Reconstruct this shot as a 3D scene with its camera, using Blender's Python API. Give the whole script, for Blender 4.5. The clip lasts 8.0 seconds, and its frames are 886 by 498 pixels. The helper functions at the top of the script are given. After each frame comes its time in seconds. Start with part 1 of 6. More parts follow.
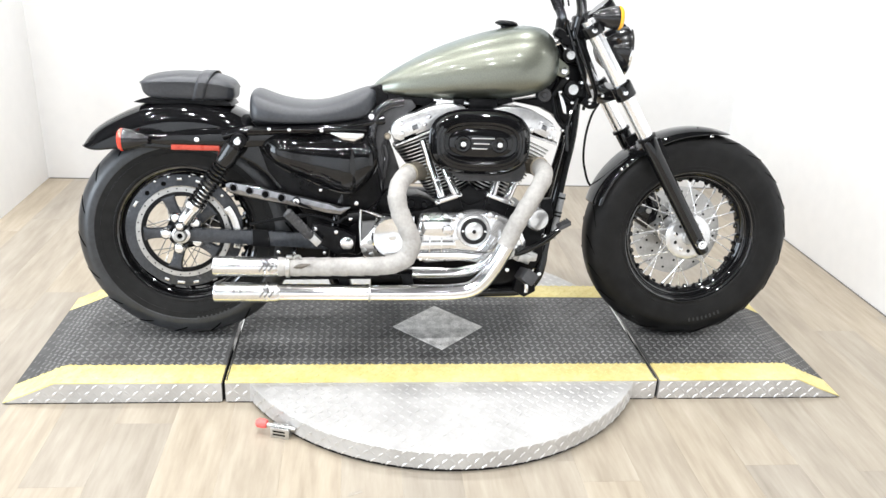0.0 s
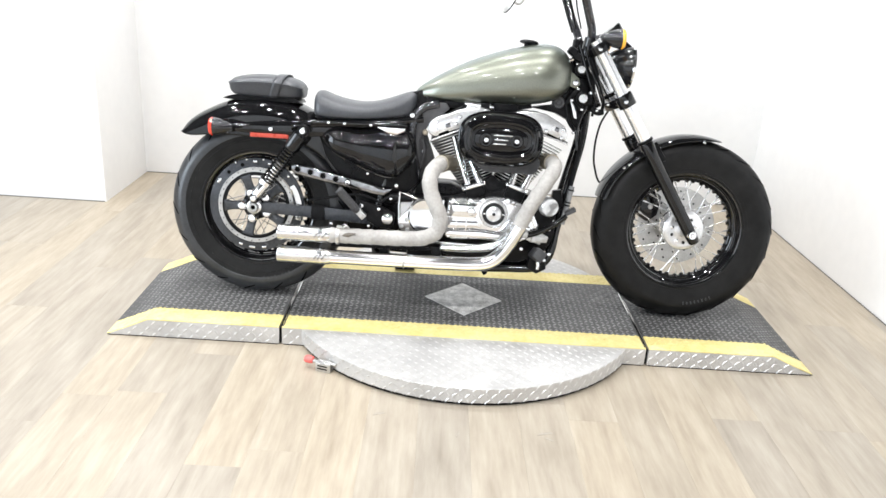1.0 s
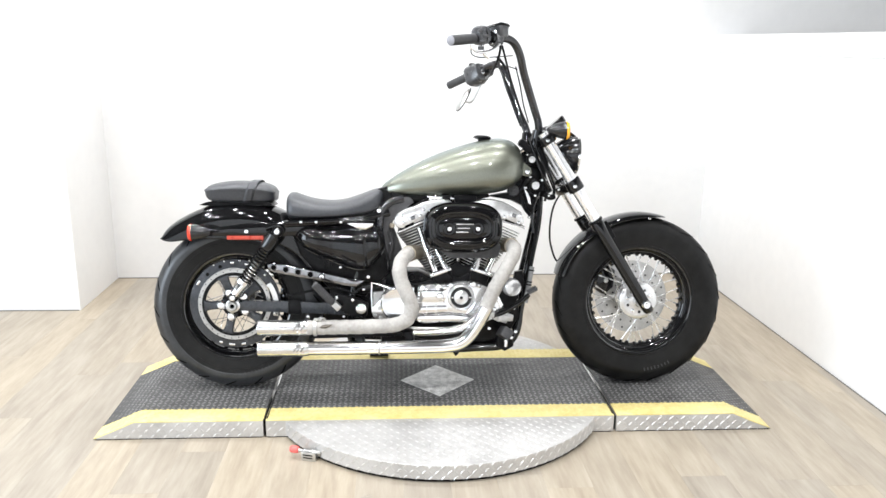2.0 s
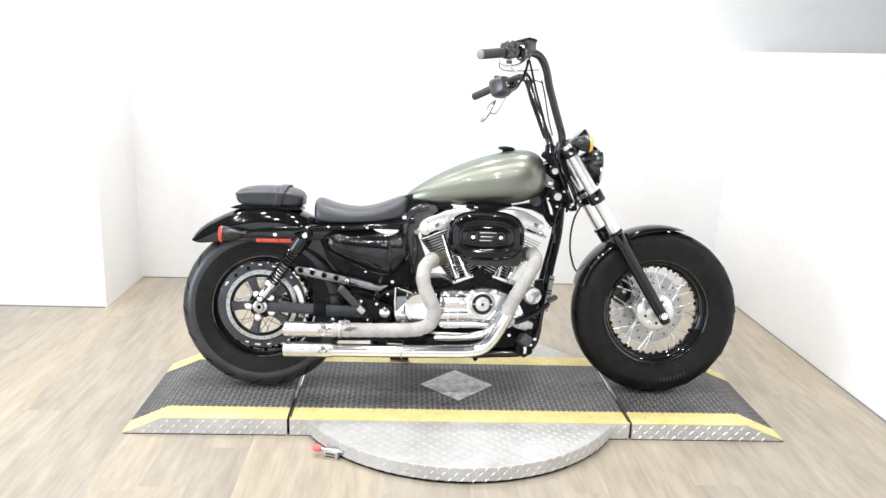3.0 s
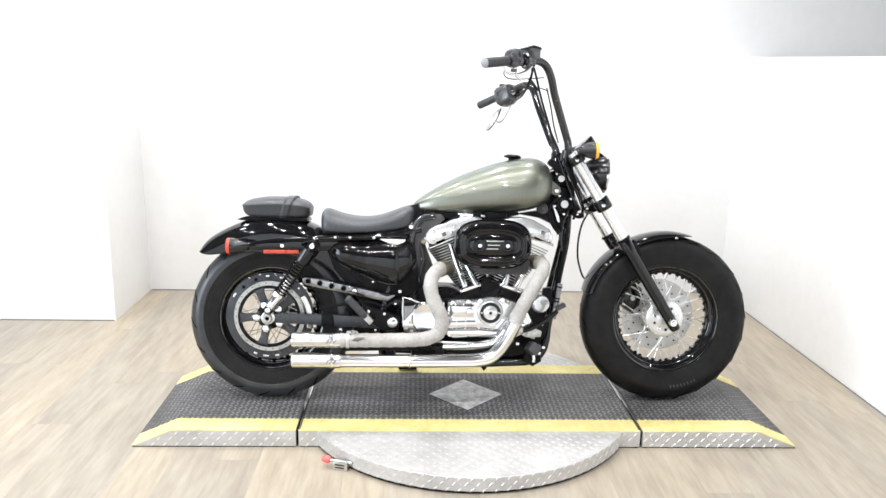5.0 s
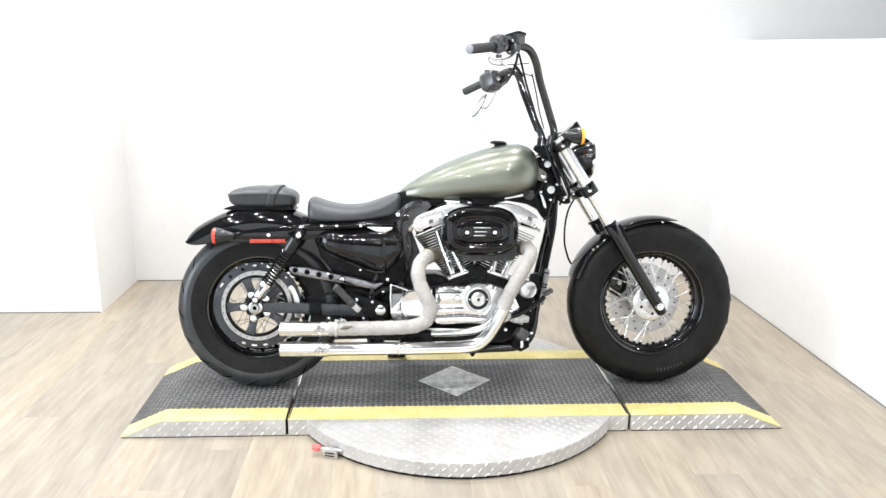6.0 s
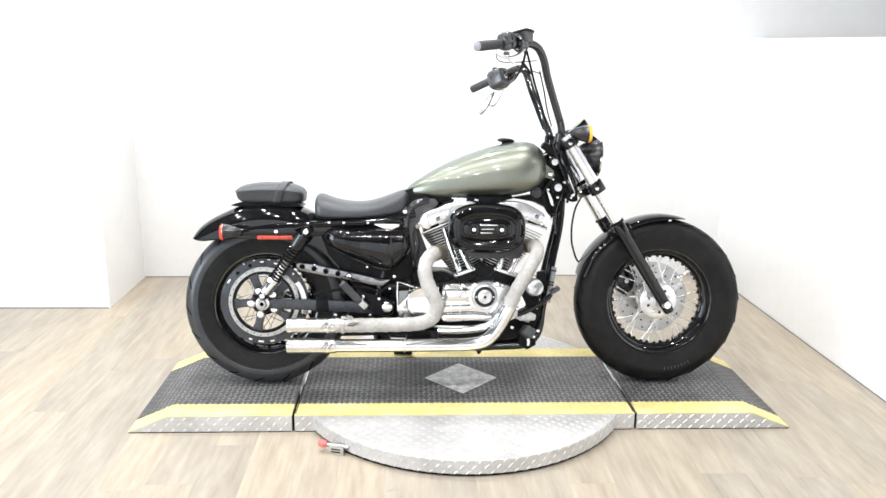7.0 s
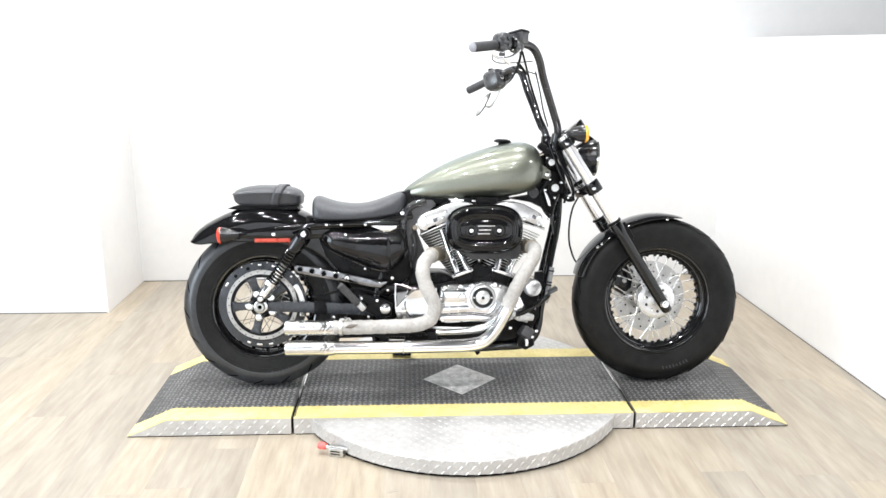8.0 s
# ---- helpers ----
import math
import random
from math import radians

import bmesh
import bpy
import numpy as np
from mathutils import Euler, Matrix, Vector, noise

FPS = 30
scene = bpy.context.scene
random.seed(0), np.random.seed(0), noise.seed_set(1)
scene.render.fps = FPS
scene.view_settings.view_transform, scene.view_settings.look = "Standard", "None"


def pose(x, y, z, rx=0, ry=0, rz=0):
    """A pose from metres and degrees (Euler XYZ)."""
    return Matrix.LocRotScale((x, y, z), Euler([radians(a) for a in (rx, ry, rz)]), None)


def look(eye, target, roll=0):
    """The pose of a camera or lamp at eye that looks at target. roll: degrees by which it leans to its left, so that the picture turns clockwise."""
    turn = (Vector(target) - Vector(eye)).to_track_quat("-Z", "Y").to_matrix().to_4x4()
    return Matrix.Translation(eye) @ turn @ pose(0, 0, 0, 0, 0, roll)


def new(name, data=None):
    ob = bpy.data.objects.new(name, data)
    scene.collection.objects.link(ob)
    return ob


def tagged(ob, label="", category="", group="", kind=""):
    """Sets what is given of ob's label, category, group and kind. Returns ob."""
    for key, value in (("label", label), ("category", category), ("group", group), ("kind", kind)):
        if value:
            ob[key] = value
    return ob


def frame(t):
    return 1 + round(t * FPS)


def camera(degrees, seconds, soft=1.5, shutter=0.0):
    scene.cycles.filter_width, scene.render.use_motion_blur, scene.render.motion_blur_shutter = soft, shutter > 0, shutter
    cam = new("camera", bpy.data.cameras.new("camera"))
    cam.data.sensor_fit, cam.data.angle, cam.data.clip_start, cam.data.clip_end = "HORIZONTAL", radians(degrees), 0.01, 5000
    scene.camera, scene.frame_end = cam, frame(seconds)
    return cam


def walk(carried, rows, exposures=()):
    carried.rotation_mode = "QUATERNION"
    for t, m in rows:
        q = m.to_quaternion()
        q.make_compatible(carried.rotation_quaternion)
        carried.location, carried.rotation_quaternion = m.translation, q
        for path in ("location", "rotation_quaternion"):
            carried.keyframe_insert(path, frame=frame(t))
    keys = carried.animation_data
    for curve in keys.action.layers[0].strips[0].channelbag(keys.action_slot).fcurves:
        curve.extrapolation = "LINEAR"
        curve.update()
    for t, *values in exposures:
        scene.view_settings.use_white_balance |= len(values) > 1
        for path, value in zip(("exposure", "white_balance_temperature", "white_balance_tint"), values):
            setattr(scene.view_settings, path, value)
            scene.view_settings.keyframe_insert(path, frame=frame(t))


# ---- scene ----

LAMP = 19.5                      # watts of each ceiling lamp
WINDOW = 185.0                   # watts of daylight through the side window
TOP = 3.2                        # height of the ceiling
EXPOSURES = [(0.0, 0.10), (1.5, 0.06), (3.0, 0.0), (4.0, 0.0), (6.0, 0.10), (8.0, 0.17)]

# ---------------------------------------------------------------- camera
cam = camera(58.89, 8.0)
# seconds, eye, tilt from straight down, heading, lean to the left
PATH = [
    (0, (-0.2393, -2.3261, 1.3012), 66.982, -6.718, 3.364),
    (0.5, (-0.2032, -2.5930, 1.3100), 68.380, -3.622, 4.347),
    (0.7, (-0.1607, -2.6896, 1.2994), 68.307, -1.135, 4.370),
    (1, (-0.1190, -2.8118, 1.3120), 68.980, -1.076, 3.908),
    (1.2, (-0.1270, -2.8519, 1.3177), 71.261, -0.143, 4.345),
    (1.5, (-0.1547, -2.9172, 1.3668), 74.304, -3.081, 3.337),
    (1.7, (-0.1507, -2.9448, 1.3716), 74.897, -4.043, 1.019),
    (2.8, (-0.1935, -3.0224, 1.3772), 75.485, -2.838, 1.568),
    (3, (-0.2053, -3.0370, 1.3875), 75.711, -2.946, 2.134),
    (3.5, (-0.2160, -3.0544, 1.3952), 75.834, -2.432, 1.680),
    (4, (-0.2268, -3.0469, 1.3966), 76.111, -2.649, 1.332),
    (4.2, (-0.2140, -3.0364, 1.3881), 76.136, -2.479, 1.148),
    (5.3, (-0.2001, -3.0332, 1.3860), 76.408, -2.266, 1.280),
    (5.5, (-0.2122, -3.0373, 1.3937), 76.089, -2.603, 1.018),
    (6, (-0.1993, -3.0328, 1.3886), 75.393, -3.262, 0.734),
    (6.5, (-0.1981, -3.0333, 1.3862), 75.352, -2.630, 0.734),
    (7, (-0.1980, -3.0351, 1.3842), 75.280, -2.720, 0.877),
    (7.5, (-0.1903, -3.0361, 1.3817), 75.182, -2.719, 0.667),
    (8, (-0.1943, -3.0381, 1.3816), 75.431, -2.822, 0.356),
]
walk(cam, [(t, pose(*eye, tilt, 0, turn) @ pose(0, 0, 0, 0, 0, lean)) for t, eye, tilt, turn, lean in PATH], EXPOSURES)

# ---------------------------------------------------------------- light
world = bpy.data.worlds.new("world")
scene.world = world
world.use_nodes = True
world.node_tree.nodes["Background"].inputs[0].default_value = (0.78, 0.88, 1.0, 1)
world.node_tree.nodes["Background"].inputs[1].default_value = 1.0


def ceiling_lamp(x, y, z, watts, size):
    data = bpy.data.lights.new("ceiling_spot", "AREA")
    data.shape, data.size, data.energy, data.color = "DISK", size, watts, (0.985, 0.99, 1.0)
    ob = new("ceiling_spot", data)
    ob.matrix_world = pose(x, y, z)
    return ob


for lx in (-2.15, -1.25, -0.35, 0.55):
    for ly in (-3.9, -2.3, -0.75, 0.75):
        ceiling_lamp(lx, ly, TOP - 0.12, LAMP, 0.10)
# Extra unseen lamp added to brighten the wall beyond the partition.
ceiling_lamp(2.65, -1.6, TOP - 0.12, LAMP, 0.10)

data = bpy.data.lights.new("daylight", "AREA")
data.shape, data.size, data.size_y, data.energy, data.color = "RECTANGLE", 3.1, 2.1, WINDOW, (0.80, 0.90, 1.0)
sky_lamp = new("daylight", data)
sky_lamp.matrix_world = look((-4.62, -2.6, 1.55), (0, -2.6, 1.55))

# ---------------------------------------------------------------- materials
def surface(name, one, two, rough, metal=0.0, scale=30.0, bump=0.0, coat=0.0, stretch=(1, 1, 1), wear=0.0, pick="", ior=1.5, coat_rough=0.03):
    """A node material: two colours mixed by noise at two scales, roughness that varies, fine relief."""
    m = bpy.data.materials.new(name)
    m.use_nodes = True
    t = m.node_tree
    b = t.nodes["Principled BSDF"]
    co = t.nodes.new("ShaderNodeTexCoord")
    mp = t.nodes.new("ShaderNodeMapping")
    mp.inputs["Scale"].default_value = stretch
    t.links.new(co.outputs["Object"], mp.inputs["Vector"])
    fine, broad = t.nodes.new("ShaderNodeTexNoise"), t.nodes.new("ShaderNodeTexNoise")
    fine.inputs["Scale"].default_value, fine.inputs["Detail"].default_value = scale * 6, 4
    broad.inputs["Scale"].default_value, broad.inputs["Detail"].default_value = scale, 5
    for n in (fine, broad):
        t.links.new(mp.outputs["Vector"], n.inputs["Vector"])
    add = t.nodes.new("ShaderNodeMath")
    add.operation = "MULTIPLY_ADD"
    add.inputs[1].default_value = 0.4
    t.links.new(fine.outputs["Fac"], add.inputs[0])
    mul = t.nodes.new("ShaderNodeMath")
    mul.operation = "MULTIPLY"
    mul.inputs[1].default_value = 0.6
    t.links.new(broad.outputs["Fac"], mul.inputs[0])
    t.links.new(mul.outputs[0], add.inputs[2])
    ramp = t.nodes.new("ShaderNodeValToRGB")
    ramp.color_ramp.elements[0].position, ramp.color_ramp.elements[1].position = 0.36, 0.64
    ramp.color_ramp.elements[0].color, ramp.color_ramp.elements[1].color = (*one, 1), (*two, 1)
    t.links.new(add.outputs[0], ramp.inputs["Fac"])
    colour = ramp.outputs["Color"]
    if pick:
        info = t.nodes.new("ShaderNodeObjectInfo" if pick == "object" else "ShaderNodeNewGeometry")
        hsv = t.nodes.new("ShaderNodeHueSaturation")
        mr = t.nodes.new("ShaderNodeMapRange")
        mr.inputs["To Min"].default_value, mr.inputs["To Max"].default_value = 0.86, 1.12
        t.links.new(info.outputs["Random" if pick == "object" else "Random Per Island"], mr.inputs["Value"])
        t.links.new(mr.outputs[0], hsv.inputs["Value"])
        t.links.new(colour, hsv.inputs["Color"])
        colour = hsv.outputs["Color"]
    t.links.new(colour, b.inputs["Base Color"])
    rr = t.nodes.new("ShaderNodeMapRange")
    rr.inputs["To Min"].default_value, rr.inputs["To Max"].default_value = max(0.02, rough * (1 - 0.25 - wear)), min(1, rough * (1.25 + wear))
    t.links.new(broad.outputs["Fac"], rr.inputs["Value"])
    t.links.new(rr.outputs[0], b.inputs["Roughness"])
    b.inputs["Metallic"].default_value = metal
    b.inputs["IOR"].default_value = ior
    if coat:
        b.inputs["Coat Weight"].default_value = coat
        b.inputs["Coat Roughness"].default_value = coat_rough
    if bump:
        bp = t.nodes.new("ShaderNodeBump")
        bp.inputs["Strength"].default_value, bp.inputs["Distance"].default_value = bump, 0.002
        t.links.new(add.outputs[0], bp.inputs["Height"])
        t.links.new(bp.outputs["Normal"], b.inputs["Normal"])
    return m


WALL = surface("white_wall_paint", (0.80, 0.80, 0.80), (0.84, 0.838, 0.835), 0.55, scale=3, bump=0.05)
GREYWALL = surface("pale_grey_paint", (0.60, 0.60, 0.60), (0.66, 0.66, 0.66), 0.7, scale=2, bump=0.05)
CEIL = surface("dark_ceiling", (0.05, 0.05, 0.05), (0.09, 0.09, 0.09), 0.8, scale=4)
SOUTH = surface("grey_wall_paint", (0.80, 0.82, 0.85), (0.85, 0.87, 0.89), 0.7, scale=1)
BACKDROP = surface("dark_backdrop_paint", (0.10, 0.105, 0.115), (0.16, 0.165, 0.18), 0.8, scale=1)
TRIM = surface("wall_base_shadow_gap", (0.10, 0.095, 0.09), (0.2, 0.19, 0.18), 0.7, scale=8)
BLACK = surface("gloss_black_paint", (0.004, 0.004, 0.0045), (0.007, 0.007, 0.0075), 0.05, scale=8, ior=1.47)
SATIN = surface("satin_black_metal", (0.003, 0.003, 0.0033), (0.008, 0.008, 0.0088), 0.30, scale=40, bump=0.10, ior=1.22)
DARK = surface("dark_grey_plastic", (0.03, 0.03, 0.032), (0.055, 0.055, 0.058), 0.5, scale=60, bump=0.1)
RUBBER = surface("tyre_rubber", (0.0035, 0.0034, 0.0034), (0.0110, 0.0109, 0.0109), 0.42, scale=7, bump=0.35, wear=0.35, ior=1.29)
# Base lighter and bluer than the sidewall to stand for reflected window light.
TREADRUBBER = surface("tread_rubber", (0.011, 0.0118, 0.0132), (0.026, 0.028, 0.0315), 0.36, scale=14, bump=0.3, wear=0.25, ior=1.56)
RIMLIP = surface("high_gloss_rim_paint", (0.008, 0.008, 0.009), (0.014, 0.014, 0.015), 0.06, scale=10, ior=1.85)
# Grip rubber greyed to carry the glare of the white background.
GRIP = surface("grip_rubber", (0.028, 0.0285, 0.030), (0.055, 0.056, 0.059), 0.6, scale=80, bump=0.2)
LEATHER = surface("black_vinyl", (0.030, 0.032, 0.037), (0.047, 0.050, 0.057), 0.36, scale=120, bump=0.22)
CHROME = surface("chrome", (0.86, 0.86, 0.865), (0.92, 0.92, 0.925), 0.10, metal=1.0, scale=10, wear=0.15)
ALU = surface("polished_aluminium", (0.68, 0.68, 0.67), (0.78, 0.78, 0.77), 0.22, metal=1.0, scale=25, bump=0.04)
ROCK = surface("polished_rocker_alloy", (0.60, 0.60, 0.60), (0.80, 0.80, 0.80), 0.20, metal=0.70, scale=24, bump=0.16, wear=0.3)
COVER = surface("polished_engine_cover", (0.84, 0.84, 0.845), (0.91, 0.91, 0.915), 0.11, metal=0.88, scale=14, bump=0.03, wear=0.1)
CAST = surface("cast_aluminium", (0.52, 0.52, 0.51), (0.66, 0.66, 0.65), 0.38, metal=1.0, scale=40, bump=0.12)
ROTOR = surface("worn_rotor_steel", (0.40, 0.395, 0.385), (0.54, 0.535, 0.525), 0.32, metal=1.0, scale=30)
SPOKE = surface("bright_spoke", (0.72, 0.72, 0.72), (0.82, 0.82, 0.82), 0.26, metal=0.7, scale=40)
STEEL = surface("brushed_disc_steel", (0.55, 0.55, 0.54), (0.66, 0.66, 0.65), 0.3, metal=1.0, scale=30)
WRAP = surface("grey_pipe_wrap", (0.315, 0.300, 0.282), (0.445, 0.427, 0.402), 0.75, scale=18, bump=0.35)
TANK = surface("metallic_olive_paint", (0.166, 0.175, 0.146), (0.222, 0.228, 0.184), 0.39, metal=0.92, scale=300, coat=0.8, coat_rough=0.13)
TANK.node_tree.nodes["Principled BSDF"].inputs["Coat Roughness"].default_value = 0.07
TANK.node_tree.nodes["Principled BSDF"].inputs["Specular Tint"].default_value = (0.34, 0.50, 0.58, 1)
REFLECT = surface("dull_red_reflector", (0.40, 0.045, 0.025), (0.52, 0.07, 0.04), 0.3, scale=60)
RED = surface("red_lens", (0.60, 0.03, 0.012), (0.72, 0.05, 0.02), 0.15, coat=0.6, scale=40)
AMBER = surface("amber_lens", (0.95, 0.42, 0.02), (0.98, 0.5, 0.04), 0.15, coat=0.6, scale=40)
GROOVE = surface("groove_black", (0.002, 0.002, 0.002), (0.004, 0.004, 0.004), 0.9, scale=40, ior=1.08)
LILAC = surface("pale_grip_cap", (0.21, 0.212, 0.235), (0.29, 0.292, 0.32), 0.5, scale=60)
LENS = surface("clear_headlamp_lens", (0.72, 0.74, 0.76), (0.85, 0.86, 0.88), 0.05, metal=0.6, coat=1.0, scale=30)
TREAD = surface("worn_tread_rubber", (0.125, 0.124, 0.122), (0.25, 0.249, 0.246), 0.42, scale=5, bump=0.1)
MAT = surface("grey_tread_rubber", (0.045, 0.044, 0.0435), (0.092, 0.091, 0.089), 0.58, scale=5, bump=0.15, wear=0.1)
YELLOW = surface("yellow_safety_paint", (0.64, 0.525, 0.19), (0.77, 0.67, 0.32), 0.5, scale=9, bump=0.2)
PLATE = surface("aluminium_tread_plate", (0.47, 0.46, 0.45), (0.60, 0.59, 0.575), 0.5, metal=0.45, scale=5, bump=0.12, wear=0.1)
# Brighter copy of the plate metal: caught light put on one tread slant.
LOZ = surface("light_catching_tread", (0.60, 0.59, 0.58), (0.74, 0.73, 0.715), 0.36, metal=0.75, scale=30)
SCUFFED = surface("scuffed_inlay_metal", (0.30, 0.295, 0.285), (0.82, 0.81, 0.79), 0.48, metal=0.25, scale=34, bump=0.3, wear=0.2)
DARKCHROME = surface("dark_polished_metal", (0.13, 0.13, 0.137), (0.36, 0.36, 0.373), 0.08, metal=1.0, scale=9, bump=0.06)
TUBE = surface("bright_fork_tube", (0.86, 0.86, 0.87), (0.93, 0.93, 0.935), 0.2, metal=0.85, scale=20)
ARM = surface("worn_satin_arm", (0.020, 0.0215, 0.025), (0.044, 0.048, 0.056), 0.24, scale=18, bump=0.12, wear=0.2)
BARPAINT = surface("high_gloss_black_bar", (0.012, 0.012, 0.014), (0.022, 0.022, 0.025), 0.11, scale=20, ior=1.62)
# Black controls lifted to grey: glare from the white walls in the base colour.
GREYPART = surface("glare_greyed_black_metal", (0.034, 0.035, 0.038), (0.070, 0.072, 0.077), 0.26, scale=40, bump=0.08, ior=1.6)
BOWL = surface("soft_gloss_black", (0.006, 0.006, 0.007), (0.012, 0.012, 0.0135), 0.19, scale=30, bump=0.03, ior=1.55)
HEATED = surface("heat_tinted_steel", (0.36, 0.31, 0.24), (0.48, 0.43, 0.35), 0.45, metal=0.8, scale=30, bump=0.1)
REDPLASTIC = surface("red_plastic", (0.74, 0.10, 0.09), (0.84, 0.16, 0.14), 0.45, scale=60)

# ---------------------------------------------------------------- mesh helpers
def curve_through(pts, k=6):
    """Catmull-Rom points through pts, k per span."""
    p = [Vector(q) for q in pts]
    p = [2 * p[0] - p[1]] + p + [2 * p[-1] - p[-2]]
    out = []
    for i in range(1, len(p) - 2):
        a, b, c, d = p[i - 1], p[i], p[i + 1], p[i + 2]
        for j in range(k):
            t = j / k
            out.append(0.5 * (2 * b + (c - a) * t + (2 * a - 5 * b + 4 * c - d) * t * t + (3 * b - a - 3 * c + d) * t ** 3))
    out.append(p[-2])
    return out


class Geo:
    """Collects vertices and faces. Bike parts are given as (along, to the right, up); y is turned round at the end."""

    def __init__(self, bike=True):
        self.v, self.f, self.slot, self.bike = [], [], [], bike

    def add(self, verts, faces, slot=0):
        n = len(self.v)
        self.v += [Vector(q) for q in verts]
        self.f += [tuple(i + n for i in q) for q in faces]
        self.slot += [slot] * len(faces)
        return self

    def loft(self, rings, caps=True, closed=True, slot=0, loop=False):
        n, m = len(rings[0]), len(rings)
        verts = [q for r in rings for q in r]
        faces = []
        for i in range(m if loop else m - 1):
            for j in range(n if closed else n - 1):
                k, l = (i + 1) % m, (j + 1) % n
                faces.append((i * n + j, i * n + l, k * n + l, k * n + j))
        if caps and not loop and closed:
            faces += [tuple(range(n - 1, -1, -1)), tuple(range((m - 1) * n, m * n))]
        return self.add(verts, faces, slot)

    def tube(self, pts, r, n=12, k=0, caps=True, slot=0, loop=False):
        p = curve_through(pts, k) if k else [Vector(q) for q in pts]
        rs = r if isinstance(r, (list, tuple)) else [r] * len(pts)
        if k:
            rs = [rs[min(int(i / k), len(rs) - 1)] * (1 - (i % k) / k) + rs[min(int(i / k) + 1, len(rs) - 1)] * ((i % k) / k) for i in range(len(p))]
        rings, side = [], None
        for i, q in enumerate(p):
            if loop:
                d = (p[(i + 1) % len(p)] - p[i - 1]).normalized()
            else:
                d = (p[min(i + 1, len(p) - 1)] - p[max(i - 1, 0)]).normalized()
            if side is None:
                side = d.orthogonal().normalized()
            side = (side - d * side.dot(d)).normalized()
            up = d.cross(side)
            rings.append([q + (side * math.cos(a) + up * math.sin(a)) * rs[i] for a in (2 * math.pi * j / n for j in range(n))])
        return self.loft(rings, caps, True, slot, loop)

    def lathe(self, prof, centre, axis, n=32, ring=False, slot=0, squash=None):
        """prof: (radius, way along the axis). ring: the profile is a closed loop."""
        a = Vector(axis).normalized()
        s = a.orthogonal().normalized()
        if abs(a.y) > 0.99:
            s = Vector((1, 0, 0))
        u = a.cross(s)
        rings = []
        for j in range(n):
            w = 2 * math.pi * j / n
            d = s * math.cos(w) + u * math.sin(w)
            rings.append([Vector(centre) + d * r + a * h for r, h in prof])
        return self.loft(rings, False, ring, slot, True)

    def prism(self, outline, v0, v1, slot=0):
        n = len(outline)
        return self.add([(u, v0, w) for u, w in outline] + [(u, v1, w) for u, w in outline],
                        [tuple(range(n)), tuple(range(2 * n - 1, n - 1, -1))] + [(i, n + i, n + (i + 1) % n, (i + 1) % n) for i in range(n)], slot)

    def box(self, c, size, m=None, slot=0):
        q = [Vector((x * size[0] / 2, y * size[1] / 2, z * size[2] / 2)) for x in (-1, 1) for y in (-1, 1) for z in (-1, 1)]
        if m:
            q = [m @ k for k in q]
        return self.add([k + Vector(c) for k in q], [(0, 1, 3, 2), (4, 6, 7, 5), (0, 4, 5, 1), (2, 3, 7, 6), (0, 2, 6, 4), (1, 5, 7, 3)], slot)

    def mesh(self, name, bevel=0.0, angle=38, segments=2):
        me = bpy.data.meshes.new(name)
        me.from_pydata([(q.x, -q.y, q.z) if self.bike else q for q in self.v], [], self.f)
        me.polygons.foreach_set("material_index", self.slot)
        bm = bmesh.new()
        bm.from_mesh(me)
        bmesh.ops.remove_doubles(bm, verts=bm.verts, dist=1e-6)
        bmesh.ops.recalc_face_normals(bm, faces=bm.faces)
        if bevel:
            sharp = [e for e in bm.edges if len(e.link_faces) == 2 and e.calc_face_angle(0) > 0.6]
            bmesh.ops.bevel(bm, geom=sharp, offset=bevel, segments=segments, profile=0.6, affect="EDGES", clamp_overlap=True)
        bm.to_mesh(me)
        bm.free()
        me.polygons.foreach_set("use_smooth", [True] * len(me.polygons))
        me.set_sharp_from_angle(angle=radians(angle))
        return me


def part(name, geo, material, parent=None, label="", bevel=0.0, angle=38):
    """Links a Geo, or a finished mesh, as ONE mesh object, under a thing or under a part."""
    me = geo.mesh(name, bevel, angle) if isinstance(geo, Geo) else geo
    mats = material if isinstance(material, (list, tuple)) else [material]
    if not me.materials:
        for m in mats:
            me.materials.append(m)
    ob = new(name, me)
    if parent:
        ob.parent = parent
    if label:
        tagged(ob, label)
    return ob


def thing(name, m, label, category, group="", kind=""):
    ob = new(name)
    ob.empty_display_size = 0.1
    ob.matrix_world = m
    return tagged(ob, label, category, group, kind)


def oval(cu, cw, a, b, n=32, power=2.4):
    """A rounded outline round (cu, cw)."""
    out = []
    for i in range(n):
        t = 2 * math.pi * i / n
        c, s = math.cos(t), math.sin(t)
        out.append((cu + a * math.copysign(abs(c) ** (2 / power), c), cw + b * math.copysign(abs(s) ** (2 / power), s)))
    return out

# ---------------------------------------------------------------- room
def slab(name, lo, hi, material, label, kind="structure", category="wall", bevel=0.0):
    g = Geo(False).box([(a + b) / 2 for a, b in zip(lo, hi)], [b - a for a, b in zip(lo, hi)])
    return tagged(part(name, g, material, bevel=bevel), label, category, "", kind)


BACK_Y, RIGHT_X, COL_Y, COL_X = 1.545, 1.722, 0.976, -1.765
BACK_TURN, RIGHT_TURN = 0.019, 0.014        # how far these walls run off the square, metre by metre


def back_y(x):
    return BACK_Y + (x - COL_X) * BACK_TURN


def right_x(y):
    return RIGHT_X + (1.61 - y) * RIGHT_TURN


